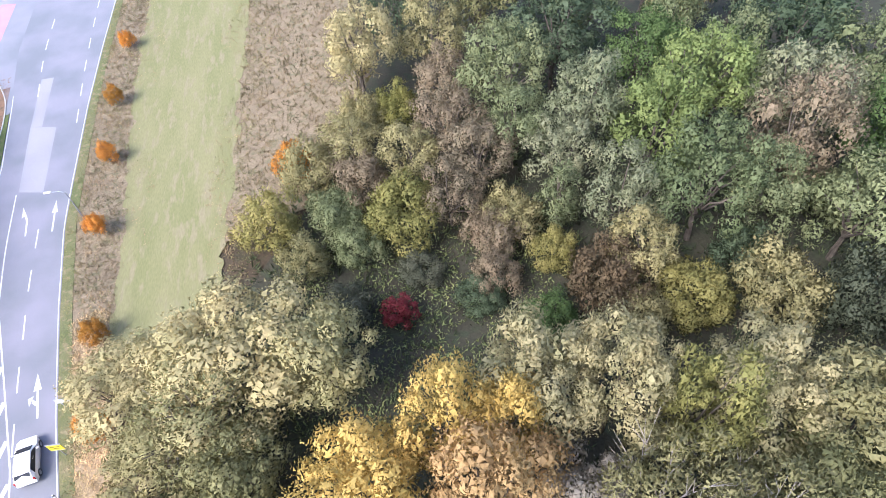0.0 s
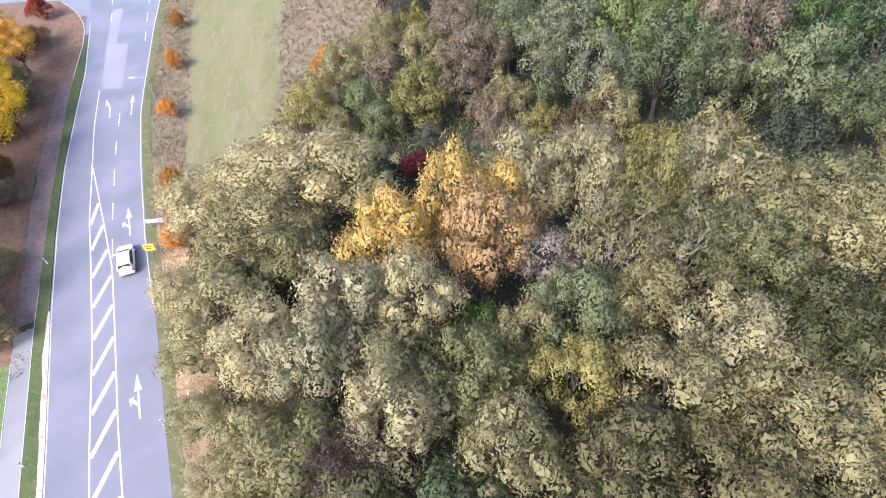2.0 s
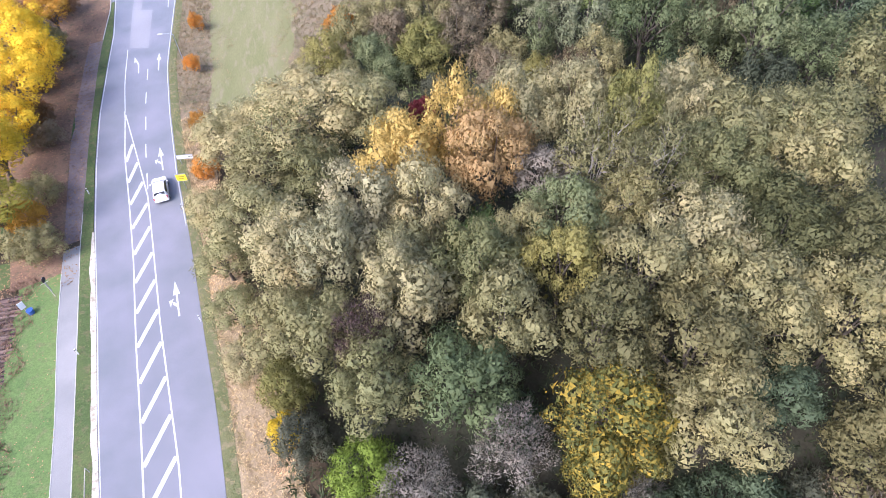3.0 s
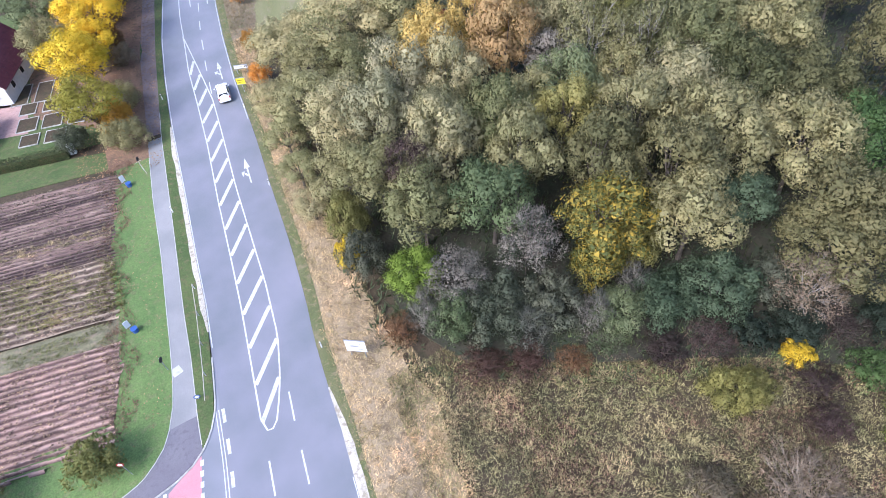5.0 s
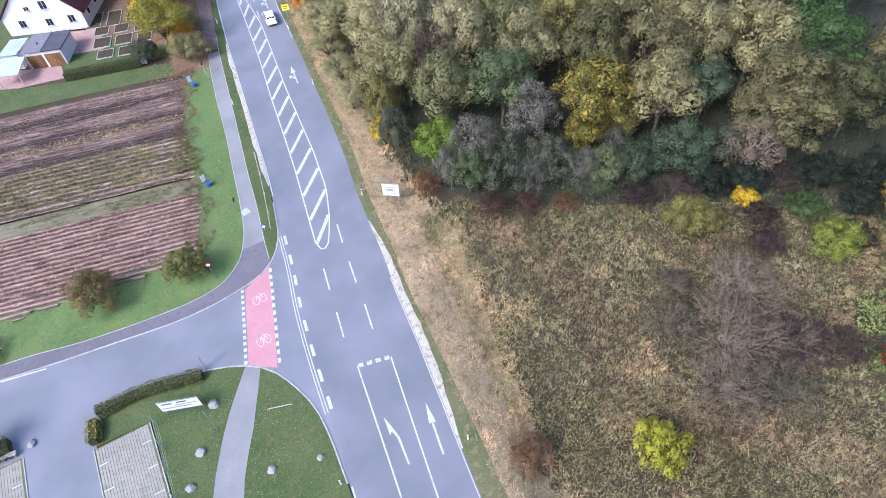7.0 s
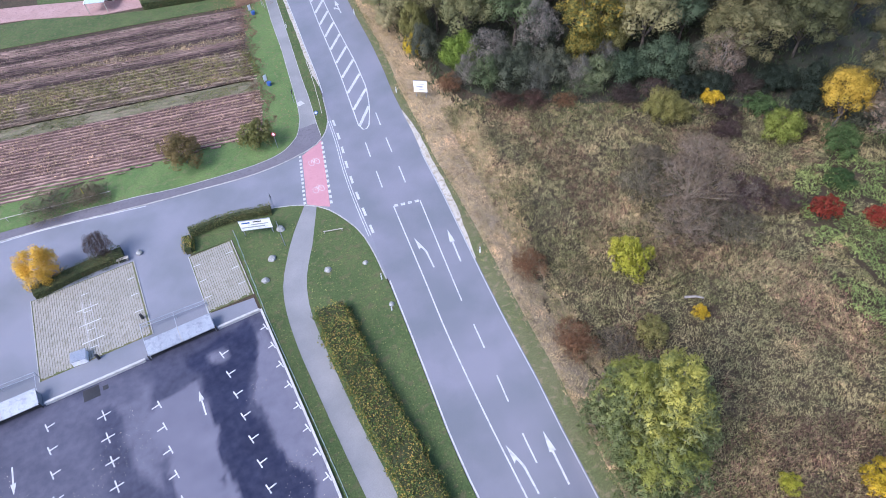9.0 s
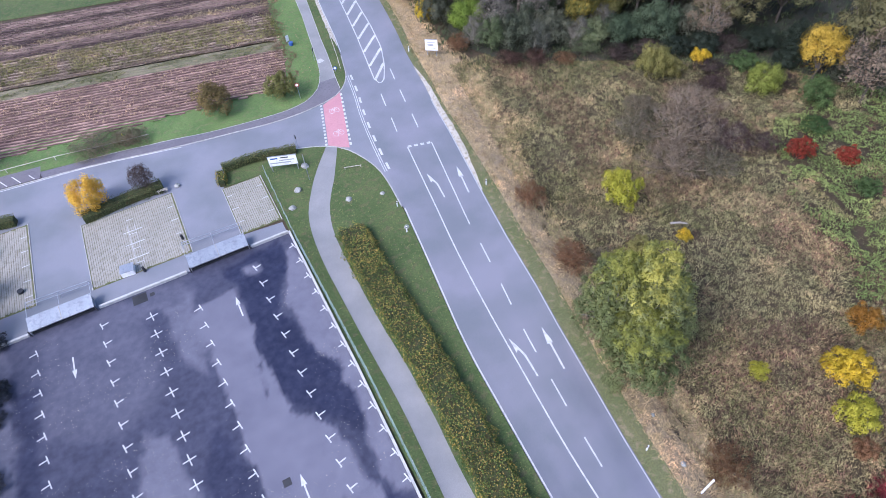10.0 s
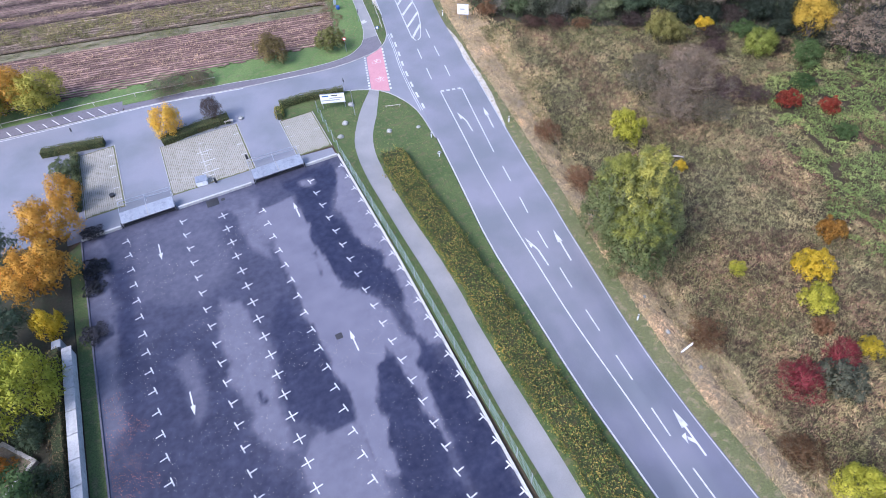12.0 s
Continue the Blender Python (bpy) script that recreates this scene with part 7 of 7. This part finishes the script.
def garage():
    g = thing("garage", pose(-42.5, 54.0, 0, 0, 0, 158), "double garage with brown wooden doors and dark felt roof", "garage")
    wide, deep, high = 5.5, 5.6, 2.5
    part("wall", box((wide, deep, high), (wide / 2, -deep / 2, high / 2), bevel=0.02), PLASTER, g)
    part("roof", box((wide / 2 + 0.25, deep + 0.5, 0.18), (wide * 0.25 - 0.12, -deep / 2, high + 0.09), (3, 0, 0), 0.02), FELT, g, "dark felt roof")
    part("roof", box((wide / 2 + 0.25, deep + 0.5, 0.18), (wide * 0.75 + 0.13, -deep / 2, high + 0.07), (3, 0, 0), 0.02), GREY_FELT, g, "paler grey felt roof")
    part("roof_ridge", box((0.14, deep + 0.5, 0.1), (wide * 0.5, -deep / 2, high + 0.2), (3, 0, 0), 0.02), GREY_FELT, g)
    part("roof_vent", tube([(wide * 0.7, -2.2, high), (wide * 0.7, -2.2, high + 0.5)], 0.12), BLACK, g)
    for x in (wide * 0.27, wide * 0.74):
        d = part("door", box((2.5, 0.08, 2.1), (x, 0.02, 1.06)), WOOD, g, "brown wooden up-and-over door")
        for k in range(7):
            part("board", box((0.32, 0.03, 2.04), (x - 1.05 + k * 0.35, 0.07, 1.06), bevel=0.006), WOOD, d)
        part("handle", box((0.18, 0.05, 0.04), (x, 0.11, 0.95)), METAL, d)
    part("door_pillar", box((0.28, 0.1, 2.3), (wide * 0.505, 0.04, 1.15)), WHITE_METAL, g)
    return g


garage()
SHEET = surface("pale_blue_sheet", (0.40, 0.48, 0.54), (0.46, 0.54, 0.59), (0.35, 0.42, 0.47), coarse=0.6, fine=7, bump=0.05, grain=0.08, rough=0.4)
sh = thing("garden_shed", pose(-48.7, 59.6, 0, 0, 0, 158), "narrow shed with a pale blue roof beside the garage", "shed")
part("wall", box((2.5, 5.0, 2.3), (0, 0, 1.15)), PLASTER, sh)
part("roof", box((2.8, 5.4, 0.12), (0, 0, 2.4), (4, 0, 0), 0.02), SHEET, sh, "pale blue corrugated roof")
for k in range(6):
    part("roof_rib", box((0.05, 5.4, 0.05), (-1.3 + 0.52 * k, 0, 2.48), (4, 0, 0)), WHITE_METAL, sh)
cp = thing("carport", pose(-49.9, 54.4, 0, 0, 0, 158), "carport with a pale blue sheet roof before the shed", "carport")
part("roof", box((3.4, 4.2, 0.1), (0, 0, 2.15), (-5, 0, 0), 0.02), SHEET, cp, "pale blue corrugated roof")
for sx in (-1, 1):
    part("roof_edge", box((0.1, 4.3, 0.16), (sx * 1.72, 0, 2.18), (-5, 0, 0)), WHITE_METAL, cp)
    for sy in (-1, 1):
        part("post", box((0.1, 0.1, 2.1), (sx * 1.6, sy * 1.9, 1.05)), GREY_WOOD, cp)
structure("driveway", slab([(-78, 63.5), (-62, 57.8), (-50, 51.7), (-43.5, 50.3), (-43.6, 54.2), (-49.2, 56.6), (-49.6, 57.8), (-62, 63.5), (-78, 70)], 0.055, 0.1), PINK_PAVING, "reddish paved driveway before the garage", "driveway")
structure("terrace", slab([(-43.0, 57.0), (-37.0, 55.0), (-36.0, 63.4), (-36.6, 64.4), (-38.2, 63.0), (-43.4, 65.4)], 0.055, 0.1), PINK_PAVING, "reddish paved terrace beside the house", "terrace")
structure("garden", slab([(-44.0, 51.0), (-31.5, 47.4), (-25.6, 46.2), (-19.0, 66), (-16, 90), (-60, 96), (-60, 62), (-50, 57.5), (-43.4, 55)], 0.045, 0.1), LAWN, "green garden lawn round the house", "garden")
for x, y, w_, h_ in ((-36.6, 65.0, 2.2, 5.0), (-33.6, 64.0, 2.2, 5.0), (-30.6, 62.8, 2.2, 4.6), (-36.8, 57.0, 2.6, 3.0), (-33.6, 56.0, 2.6, 3.0), (-37.0, 53.2, 2.4, 2.4), (-33.8, 52.2, 2.6, 2.6), (-36.2, 60.8, 2.2, 2.6), (-33.2, 59.8, 2.2, 2.6), (-30.2, 58.4, 2.2, 3.0), (-30.6, 54.6, 2.2, 2.6)):
    bed = thing("raised_bed", pose(x, y, 0.05, 0, 0, -16), "low garden bed with a pale stone edging", "garden bed", "garden beds")
    for sx in (-1, 1):
        part("side_board", box((0.1, h_, 0.14), (sx * w_ / 2, 0, 0.07)), KERB, bed)
        part("end_board", box((w_ + 0.1, 0.1, 0.14), (0, sx * h_ / 2, 0.07)), KERB, bed)
    part("soil", box((w_ - 0.1, h_ - 0.1, 0.1), (0, 0, 0.05)), SOIL if (x * 10) % 2 < 1 else LAWN, bed)

box_w = thing("white_box", pose(-32.3, 46.9, 0, 0, 0, -16), "white meter box at the end of the hedge", "box")
part("body", box((0.8, 0.5, 1.3), (0, 0, 0.65), bevel=0.03), WHITE_METAL, box_w)
part("lid", box((0.9, 0.6, 0.06), (0, 0, 1.33), bevel=0.01), WHITE_METAL, box_w)

# ---- wall and garden behind the car park ----
wall = tagged(new("wall_west"), "pale concrete wall with a jointed coping", "wall", kind="structure")
part("wall_body", box((0.5, 58, 1.5), (-79.8, -70.6, 0.75)), CONCRETE, wall)
for k in range(22):
    part("coping_slab", box((0.95, 2.55, 0.1), (-79.8, -42.9 - 2.62 * k, 1.56), bevel=0.015), CONCRETE, wall)
part("pillar", box((0.9, 1.0, 1.9), (-80.6, -41.0, 0.95), bevel=0.02), METAL, wall, "grey metal gate pillar")
structure("grass_strip", slab([(-79.4, -26), (-77.95, -24.8), (-77.95, -130), (-79.4, -130)], 0.05, 0.1), LAWN, "grass strip between wall and car park", "grass")
# takes the forest floor colour, with the tree shade already in it
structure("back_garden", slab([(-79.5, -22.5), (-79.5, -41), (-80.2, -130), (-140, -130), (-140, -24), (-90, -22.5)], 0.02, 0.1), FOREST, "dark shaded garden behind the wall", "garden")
pl = thing("garden_planter", pose(-86.4, -52.0, 0, 0, 0, 40), "pale framed garden planter with orange flowers", "planter")
for sx in (-1, 1):
    part("side_board", box((0.35, 4.2, 0.5), (sx * 1.9, 0, 0.25), bevel=0.02), GREY_WOOD, pl)
    part("end_board", box((4.1, 0.35, 0.5), (0, sx * 2.1, 0.25), bevel=0.02), GREY_WOOD, pl)
part("soil", box((3.5, 3.9, 0.4), (0, 0, 0.2)), SCRUB, pl)
fl_ = part("flowers", crown_mesh("shrub", 1)[0], None, pl, "orange flowers")
fl_.scale = (0.7, 0.7, 0.4)
fl_.material_slots[0].link = "OBJECT"
fl_.material_slots[0].material = LEAF["orange"]
# near-black leaves: the dark shade along this edge is put into their colour
LEAF["shade"] = foliage("leaves_near_black", (0.02, 0.02, 0.028), (0.035, 0.035, 0.045), (0.06, 0.06, 0.07), 0.1)
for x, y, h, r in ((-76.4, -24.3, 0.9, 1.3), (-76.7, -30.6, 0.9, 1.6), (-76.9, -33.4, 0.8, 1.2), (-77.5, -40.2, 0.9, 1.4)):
    plant("shrub", x, y, h, r, "shade", "near-black leaf clumps at the car park edge", "shrub", "shrub", "dark shrubs at the car park edge")


# ---- signs, posts and small things ----
def board_sign(x, y, yaw, wide, low, high, material, words, legs, bars, back=None):
    s = thing("sign_board", pose(x, y, float(land(x, y)), 0, 0, yaw), words, "sign")
    part("panel", box((wide, 0.05, high - low), (0, 0, (low + high) / 2), bevel=0.008), material, s)
    part("frame_top", box((wide + 0.08, 0.08, 0.06), (0, 0, high)), METAL, s)
    part("frame_bottom", box((wide + 0.08, 0.08, 0.06), (0, 0, low)), METAL, s)
    for dx in legs:
        part("post", tube([(dx, 0.07, -0.4), (dx, 0.07, high)], 0.05), METAL, s)
    for bx, bz, bw, bh, bm_ in bars:
        part("print", box((bw, 0.012, bh), (bx, -0.032, bz)), bm_, s)
    return s


board_sign(-14.1, -0.5, -38, 1.9, 0.9, 2.7, WHITE_METAL, "square white information board on the dry bank", (-0.7, 0.7), ((0, 2.2, 1.2, 0.12, METAL), (-0.1, 1.8, 0.9, 0.3, METAL), (0.2, 1.3, 0.9, 0.1, METAL)))
board_sign(-8.0, 50.4, -24, 1.9, 0.9, 1.45, WHITE_METAL, "white direction board beside the road", (-0.7, 0.7), ((0.55, 1.18, 0.2, 0.22, BLACK), (0.8, 1.18, 0.14, 0.22, BLACK), (-0.3, 1.18, 0.9, 0.08, METAL)))
board_sign(-9.3, 46.0, -24, 1.15, 1.3, 2.3, YELLOW_PAINT, "yellow road sign beside the road", (0.0,), ((0, 1.95, 0.8, 0.1, BLACK), (0, 1.65, 0.6, 0.1, BLACK)))
board_sign(-42.0, -14.1, -21, 3.5, 0.95, 2.45, WHITE_METAL, "wide white advertising board on the lawn", (-1.6, 1.6), ((-0.3, 1.40, 2.6, 0.16, METAL), (0.5, 1.75, 1.9, 0.14, METAL), (-1.0, 2.10, 0.9, 0.2, BLUE), (0.3, 2.15, 0.9, 0.16, BLACK)))


def post_sign(x, y, yaw, top, words, face=None):
    s = thing("traffic_sign", pose(x, y, float(land(x, y)), 0, 0, yaw), words, "sign")
    part("post", tube([(0, 0, -0.3), (0, 0, top)], 0.035), METAL, s)
    plate = part("plate", tube([(0, -0.05, top - 0.3), (0, -0.07, top - 0.3)], 0.3, 20), face or BLACK, s, "round sign plate" if face else "dark back of a sign plate")
    if face:
        part("disc", tube([(0, -0.07, top - 0.3), (0, -0.076, top - 0.3)], 0.2, 20), WHITE_METAL, plate, "white middle of the sign")
    return s


post_sign(-39.2, -10.5, 100, 2.0, "traffic sign seen from behind at the junction")
pole = thing("lawn_pole", pose(-40.0, -17.4, 0.05), "slim grey metal pole standing on the lawn", "pole")
part("shaft", tube([(0, 0, 0), (0, 0, 4.1)], [0.05, 0.035]), METAL, pole)
part("cap", tube([(0, 0, 4.1), (0, 0, 4.16)], 0.05, 8), BLACK, pole)
post_sign(-77.5, -0.9, 80, 1.1, "small dark post at the side road")
post_sign(-35.2, -0.3, -20, 2.6, "red and white round traffic sign by the footpath", RED_LENS)
post_sign(-28.35, 3.4, -10, 0.9, "low blue sign on the grass strip", BLUE)
for x, y in ((-30.0, 8.0), (-25.3, 38.0)):
    post_sign(x, y, 60, 2.2, "slim traffic sign beside the cycle path")
for x, y in ((-26.9, -64.6), (-21.8, -29.6), (-16.7, 2.2), (-13.0, 26.2), (-10.5, 42.6), (-32.6, -27.4), (-33.4, -31.6), (-24.1, 28.5), (-19.5, 51.3), (-28.0, -100)):
    d = thing("marker_post", pose(x, y, float(land(x, y))), "white roadside marker post with a dark band", "post", "roadside marker posts")
    part("post", box((0.13, 0.1, 1.0), (0, 0, 0.45), bevel=0.02), WHITE_METAL, d)
    part("band", box((0.14, 0.11, 0.2), (0, 0, 0.78), (12, 0, 0)), BLACK, d)
for x, y in ((-27.8, 36.3), (-32.0, 14.4)):
    d = thing("field_sign", pose(x, y, 0.05, 0, 0, 20), "small white notice with a blue tub", "sign", "notices by the field")
    part("stake", tube([(0, 0, 0), (0, 0, 1.6)], 0.03), GREY_WOOD, d)
    part("notice", box((0.55, 0.04, 0.95), (0, -0.04, 1.25), bevel=0.01), WHITE_METAL, d)
    part("tub", tube([(0.25, -0.35, 0), (0.25, -0.35, 0.55)], [0.28, 0.34], 14), BLUE, d, "blue plastic tub")
pole = thing("leaning_pole", pose(-25.2, 37.4, 0.05), "thin wooden pole leaning beside the cycle path", "pole")
part("shaft", tube([(0.1, -0.3, 0), (-0.1, 0.3, 1.7)], 0.04), GREY_WOOD, pole)
part("cross_bar", tube([(-0.5, 0.2, 1.65), (0.3, 0.4, 1.65)], 0.035), GREY_WOOD, pole)
cover = thing("path_cover", pose(-29.35, 7.4, 0.03, 0, 0, 14), "pale square concrete cover in the path", "cover")
part("plate", box((0.95, 0.95, 0.02), (0, 0, 0.012), bevel=0.004), CONCRETE, cover)
rail = thing("hand_rail", pose(0, 0, 0.05), "low tubular rail on the grass strip", "railing")
line = [(-25.1, 16.0), (-25.7, 12.4), (-26.4, 8.8), (-27.1, 5.4), (-27.8, 2.4)]
for (ax, ay), (bx, by) in zip(line, line[1:]):
    part("post", tube([(ax, ay, 0), (ax, ay, 0.85)], 0.04), METAL, rail)
    part("rail", tube([(ax, ay, 0.85), (bx, by, 0.85)], 0.045), GREY_WOOD, rail)
long_rail = thing("long_rail", pose(0, 0, 0), "long low pale rail along the field edge", "railing")
line = [(-87, 6.3), (-80, 5.6), (-74, 5.0), (-68, 4.3), (-62, 3.2), (-56, 2.3)]
for (ax, ay), (bx, by) in zip(line, line[1:]):
    part("post", tube([(ax, ay, 0), (ax, ay, 0.7)], 0.05), GREY_WOOD, long_rail)
    part("rail", tube([(ax, ay, 0.65), (bx, by, 0.65)], 0.05), GREY_WOOD, long_rail)
hydrant = thing("yellow_marker", pose(-59.2, 4.4, 0.05), "small yellow marker post by the field", "post")
part("post", tube([(0, 0, 0), (0, 0, 0.9)], 0.06), YELLOW_PAINT, hydrant)
low = thing("low_bar", pose(-34.5, -18.3, 0.05, 0, 0, -18), "low pale bar on the lawn corner", "bar")
part("bar", tube([(-1.1, 0, 0.35), (1.1, 0, 0.35)], 0.05), GREY_WOOD, low)
for sx in (-1, 1):
    part("leg", tube([(sx, 0, 0), (sx, 0, 0.35)], 0.04), GREY_WOOD, low)


def boulder(x, y, r, seed):
    bm = bmesh.new()
    bmesh.ops.create_icosphere(bm, subdivisions=2, radius=r)
    for v in bm.verts:
        v.co = v.co * (1 + 0.35 * noise.noise(v.co * (1.3 / r) + Vector((seed, 0, 0))))
        v.co.z *= 0.7
    b = tagged(new("boulder", mesh_from(bm, "boulder", ROCK)), "weathered grey boulder lying on the grass", "rock", "boulders")
    b.location = (x, y, float(land(x, y)) + 0.25 * r)
    return b


for k, (x, y, r) in enumerate(((-39.6, -14.7, 0.5), (-41.9, -18.5, 0.46), (-43.5, -21.1, 0.42), (-37.1, -23.2, 0.4), (-33.2, -24.4, 0.3), (-24.0, -62.2, 0.2), (-24.8, -66.9, 0.26), (-24.4, -71.4, 0.22), (-54.8, -9.6, 0.4), (-33.1, -30.9, 0.3))):
    boulder(x, y, r, k * 3.7)
plank = thing("white_board", pose(-24.4, -69.2, float(land(-24.4, -69.2)) + 0.05, 8, 0, 10), "fallen white board on short legs on the bank", "board")
part("board", box((1.7, 0.17, 0.05), (0, 0, 0.45), (18, 0, 0), 0.01), WHITE_METAL, plank)
for sx in (-0.8, 0.8):
    part("leg", tube([(sx, -0.1, 0), (sx, 0.05, 0.45)], 0.03), METAL, plank)
log = thing("pale_log", pose(-5.3, -45.0, float(land(-5.3, -45)), 0, 0, -35), "pale dead log lying in the meadow", "log")
part("log_stem", tube([(-0.9, 0, 0.5), (0.2, 0.1, 0.6), (1.0, 0, 0.55)], [0.14, 0.12, 0.08], 8), PALE_BARK, log)
tyre = thing("rubber_tub", pose(-73.6, -17.9, 0.05), "dark rubber tub standing on the paving", "tub")
part("ring", tube([(0, 0, 0), (0, 0, 0.3)], [0.32, 0.34], 14), BLACK, tyre)
for x, y in ((-56.2, -19.2), (-61.0, -21.9)):
    d = thing("dark_bollard", pose(x, y, 0.03), "short dark bollard by the paving", "bollard", "dark bollards")
    part("bollard_post", tube([(0, 0, 0), (0, 0, 0.7)], [0.16, 0.14], 10), BLACK, d)
bench = thing("small_bench", pose(-56.6, -9.9, 0.03, 0, 0, -8), "small pale wooden bench by the shrubs", "bench")
for k in range(3):
    part("slat", box((1.3, 0.13, 0.04), (0, -0.16 + k * 0.16, 0.45)), GREY_WOOD, bench)
for sx in (-0.5, 0.5):
    part("leg", box((0.08, 0.42, 0.43), (sx, 0, 0.215)), GREY_WOOD, bench)


# ---- street lamp by the main road ----
lamp = thing("street_lamp", pose(-2.6, 72.4, float(land(-2.6, 72.4)), 0, 0, 158), "slim grey street lamp with an arm over the road", "street lamp")
part("mast", tube([(0, 0, -0.3), (0, 0, 2.5), (0, 0, 5.2)], [0.08, 0.07, 0.05], 8), METAL, lamp)
part("arm", tube([(0, 0, 5.1), (0.6, 0, 5.35), (1.5, 0, 5.4)], [0.045, 0.04, 0.035], 8), METAL, lamp)
part("lamp_head", box((0.75, 0.28, 0.14), (1.7, 0, 5.4), bevel=0.04), CONCRETE, lamp, "flat grey lamp head")


# ---- white car on the main road ----
def hatchback(x, y, yaw):
    c = thing("car", pose(x, y, 0.008, 0, 0, yaw), "white hatchback car driving on the road", "car")
    # sections from tail to nose: y, half width, sill, waist, roof half width, roof height
    sec = [(-2.02, 0.72, 0.38, 0.85, 0.62, 0.95), (-1.9, 0.82, 0.28, 0.95, 0.66, 1.18), (-1.5, 0.86, 0.22, 0.97, 0.64, 1.45), (-0.4, 0.87, 0.22, 0.95, 0.64, 1.49), (0.3, 0.87, 0.22, 0.94, 0.62, 1.44), (1.05, 0.86, 0.22, 0.93, 0.64, 1.0), (1.75, 0.80, 0.25, 0.80, 0.60, 0.84), (2.05, 0.66, 0.36, 0.62, 0.50, 0.66)]
    bm, rings = bmesh.new(), []
    for yy, w_, sill, waist, rw, rh in sec:
        rings.append([bm.verts.new(p) for p in ((-w_ * 0.94, yy, sill), (-w_, yy, (sill + waist) / 2), (-w_ * 0.97, yy, waist), (-rw, yy, rh - 0.03), (0, yy, rh), (rw, yy, rh - 0.03), (w_ * 0.97, yy, waist), (w_, yy, (sill + waist) / 2), (w_ * 0.94, yy, sill))])
    for a, b in zip(rings, rings[1:]):
        for k in range(8):
            bm.faces.new((a[k], a[k + 1], b[k + 1], b[k]))
        bm.faces.new((a[8], a[0], b[0], b[8]))
    bm.faces.new(rings[0]), bm.faces.new(rings[-1][::-1])
    body = part("body", bm, CAR_PAINT, c)

    def pane(name, pts):
        bm = bmesh.new()
        bm.faces.new([bm.verts.new(p) for p in pts])
        r = bmesh.ops.extrude_face_region(bm, geom=bm.faces[:])
        cen = Vector((0, 0, 0.7))
        for v in r["geom"]:
            if isinstance(v, bmesh.types.BMVert):
                v.co += (v.co - cen).normalized() * 0.025
        part(name, bm, GLASS, body, "dark tinted glass")

    pane("windscreen", [(-0.58, 0.38, 1.40), (0.58, 0.38, 1.40), (0.62, 0.98, 1.04), (-0.62, 0.98, 1.04)])
    pane("rear_window", [(-0.58, -1.56, 1.40), (0.58, -1.56, 1.40), (0.6, -1.88, 1.14), (-0.6, -1.88, 1.14)])
    for s in (-1, 1):
        pane("side_window", [(s * 0.66, -1.35, 1.38), (s * 0.66, 0.2, 1.38), (s * 0.80, 0.85, 1.0), (s * 0.84, -1.55, 1.0)])
        part("headlight", box((0.3, 0.14, 0.14), (s * 0.52, 1.92, 0.66), (0, 0, -s * 20), 0.03), WHITE_METAL, body, "clear headlight")
        part("tail_light", box((0.14, 0.1, 0.34), (s * 0.72, -1.97, 0.86), bevel=0.02), RED_LENS, body, "red tail light")
        part("mirror", box((0.2, 0.12, 0.13), (s * 0.98, 0.62, 1.0), bevel=0.03), CAR_PAINT, body)
        for yy in (-1.28, 1.3):
            w = part("wheel", tube([(s * 0.68, yy, 0.31), (s * 0.89, yy, 0.31)], 0.31, 20), BLACK, c)
            part("rim", tube([(s * 0.885, yy, 0.31), (s * 0.90, yy, 0.31)], 0.2, 12), METAL, w)
    part("bumper", box((1.55, 0.12, 0.26), (0, -2.03, 0.5), bevel=0.04), CAR_PAINT, c)
    part("bumper", box((1.4, 0.12, 0.24), (0, 2.04, 0.46), bevel=0.04), CAR_PAINT, c)
    part("number_plate", box((0.52, 0.02, 0.11), (0, -2.1, 0.55)), WHITE_METAL, c)
    return c


hatchback(-11.95, 46.9, -9)
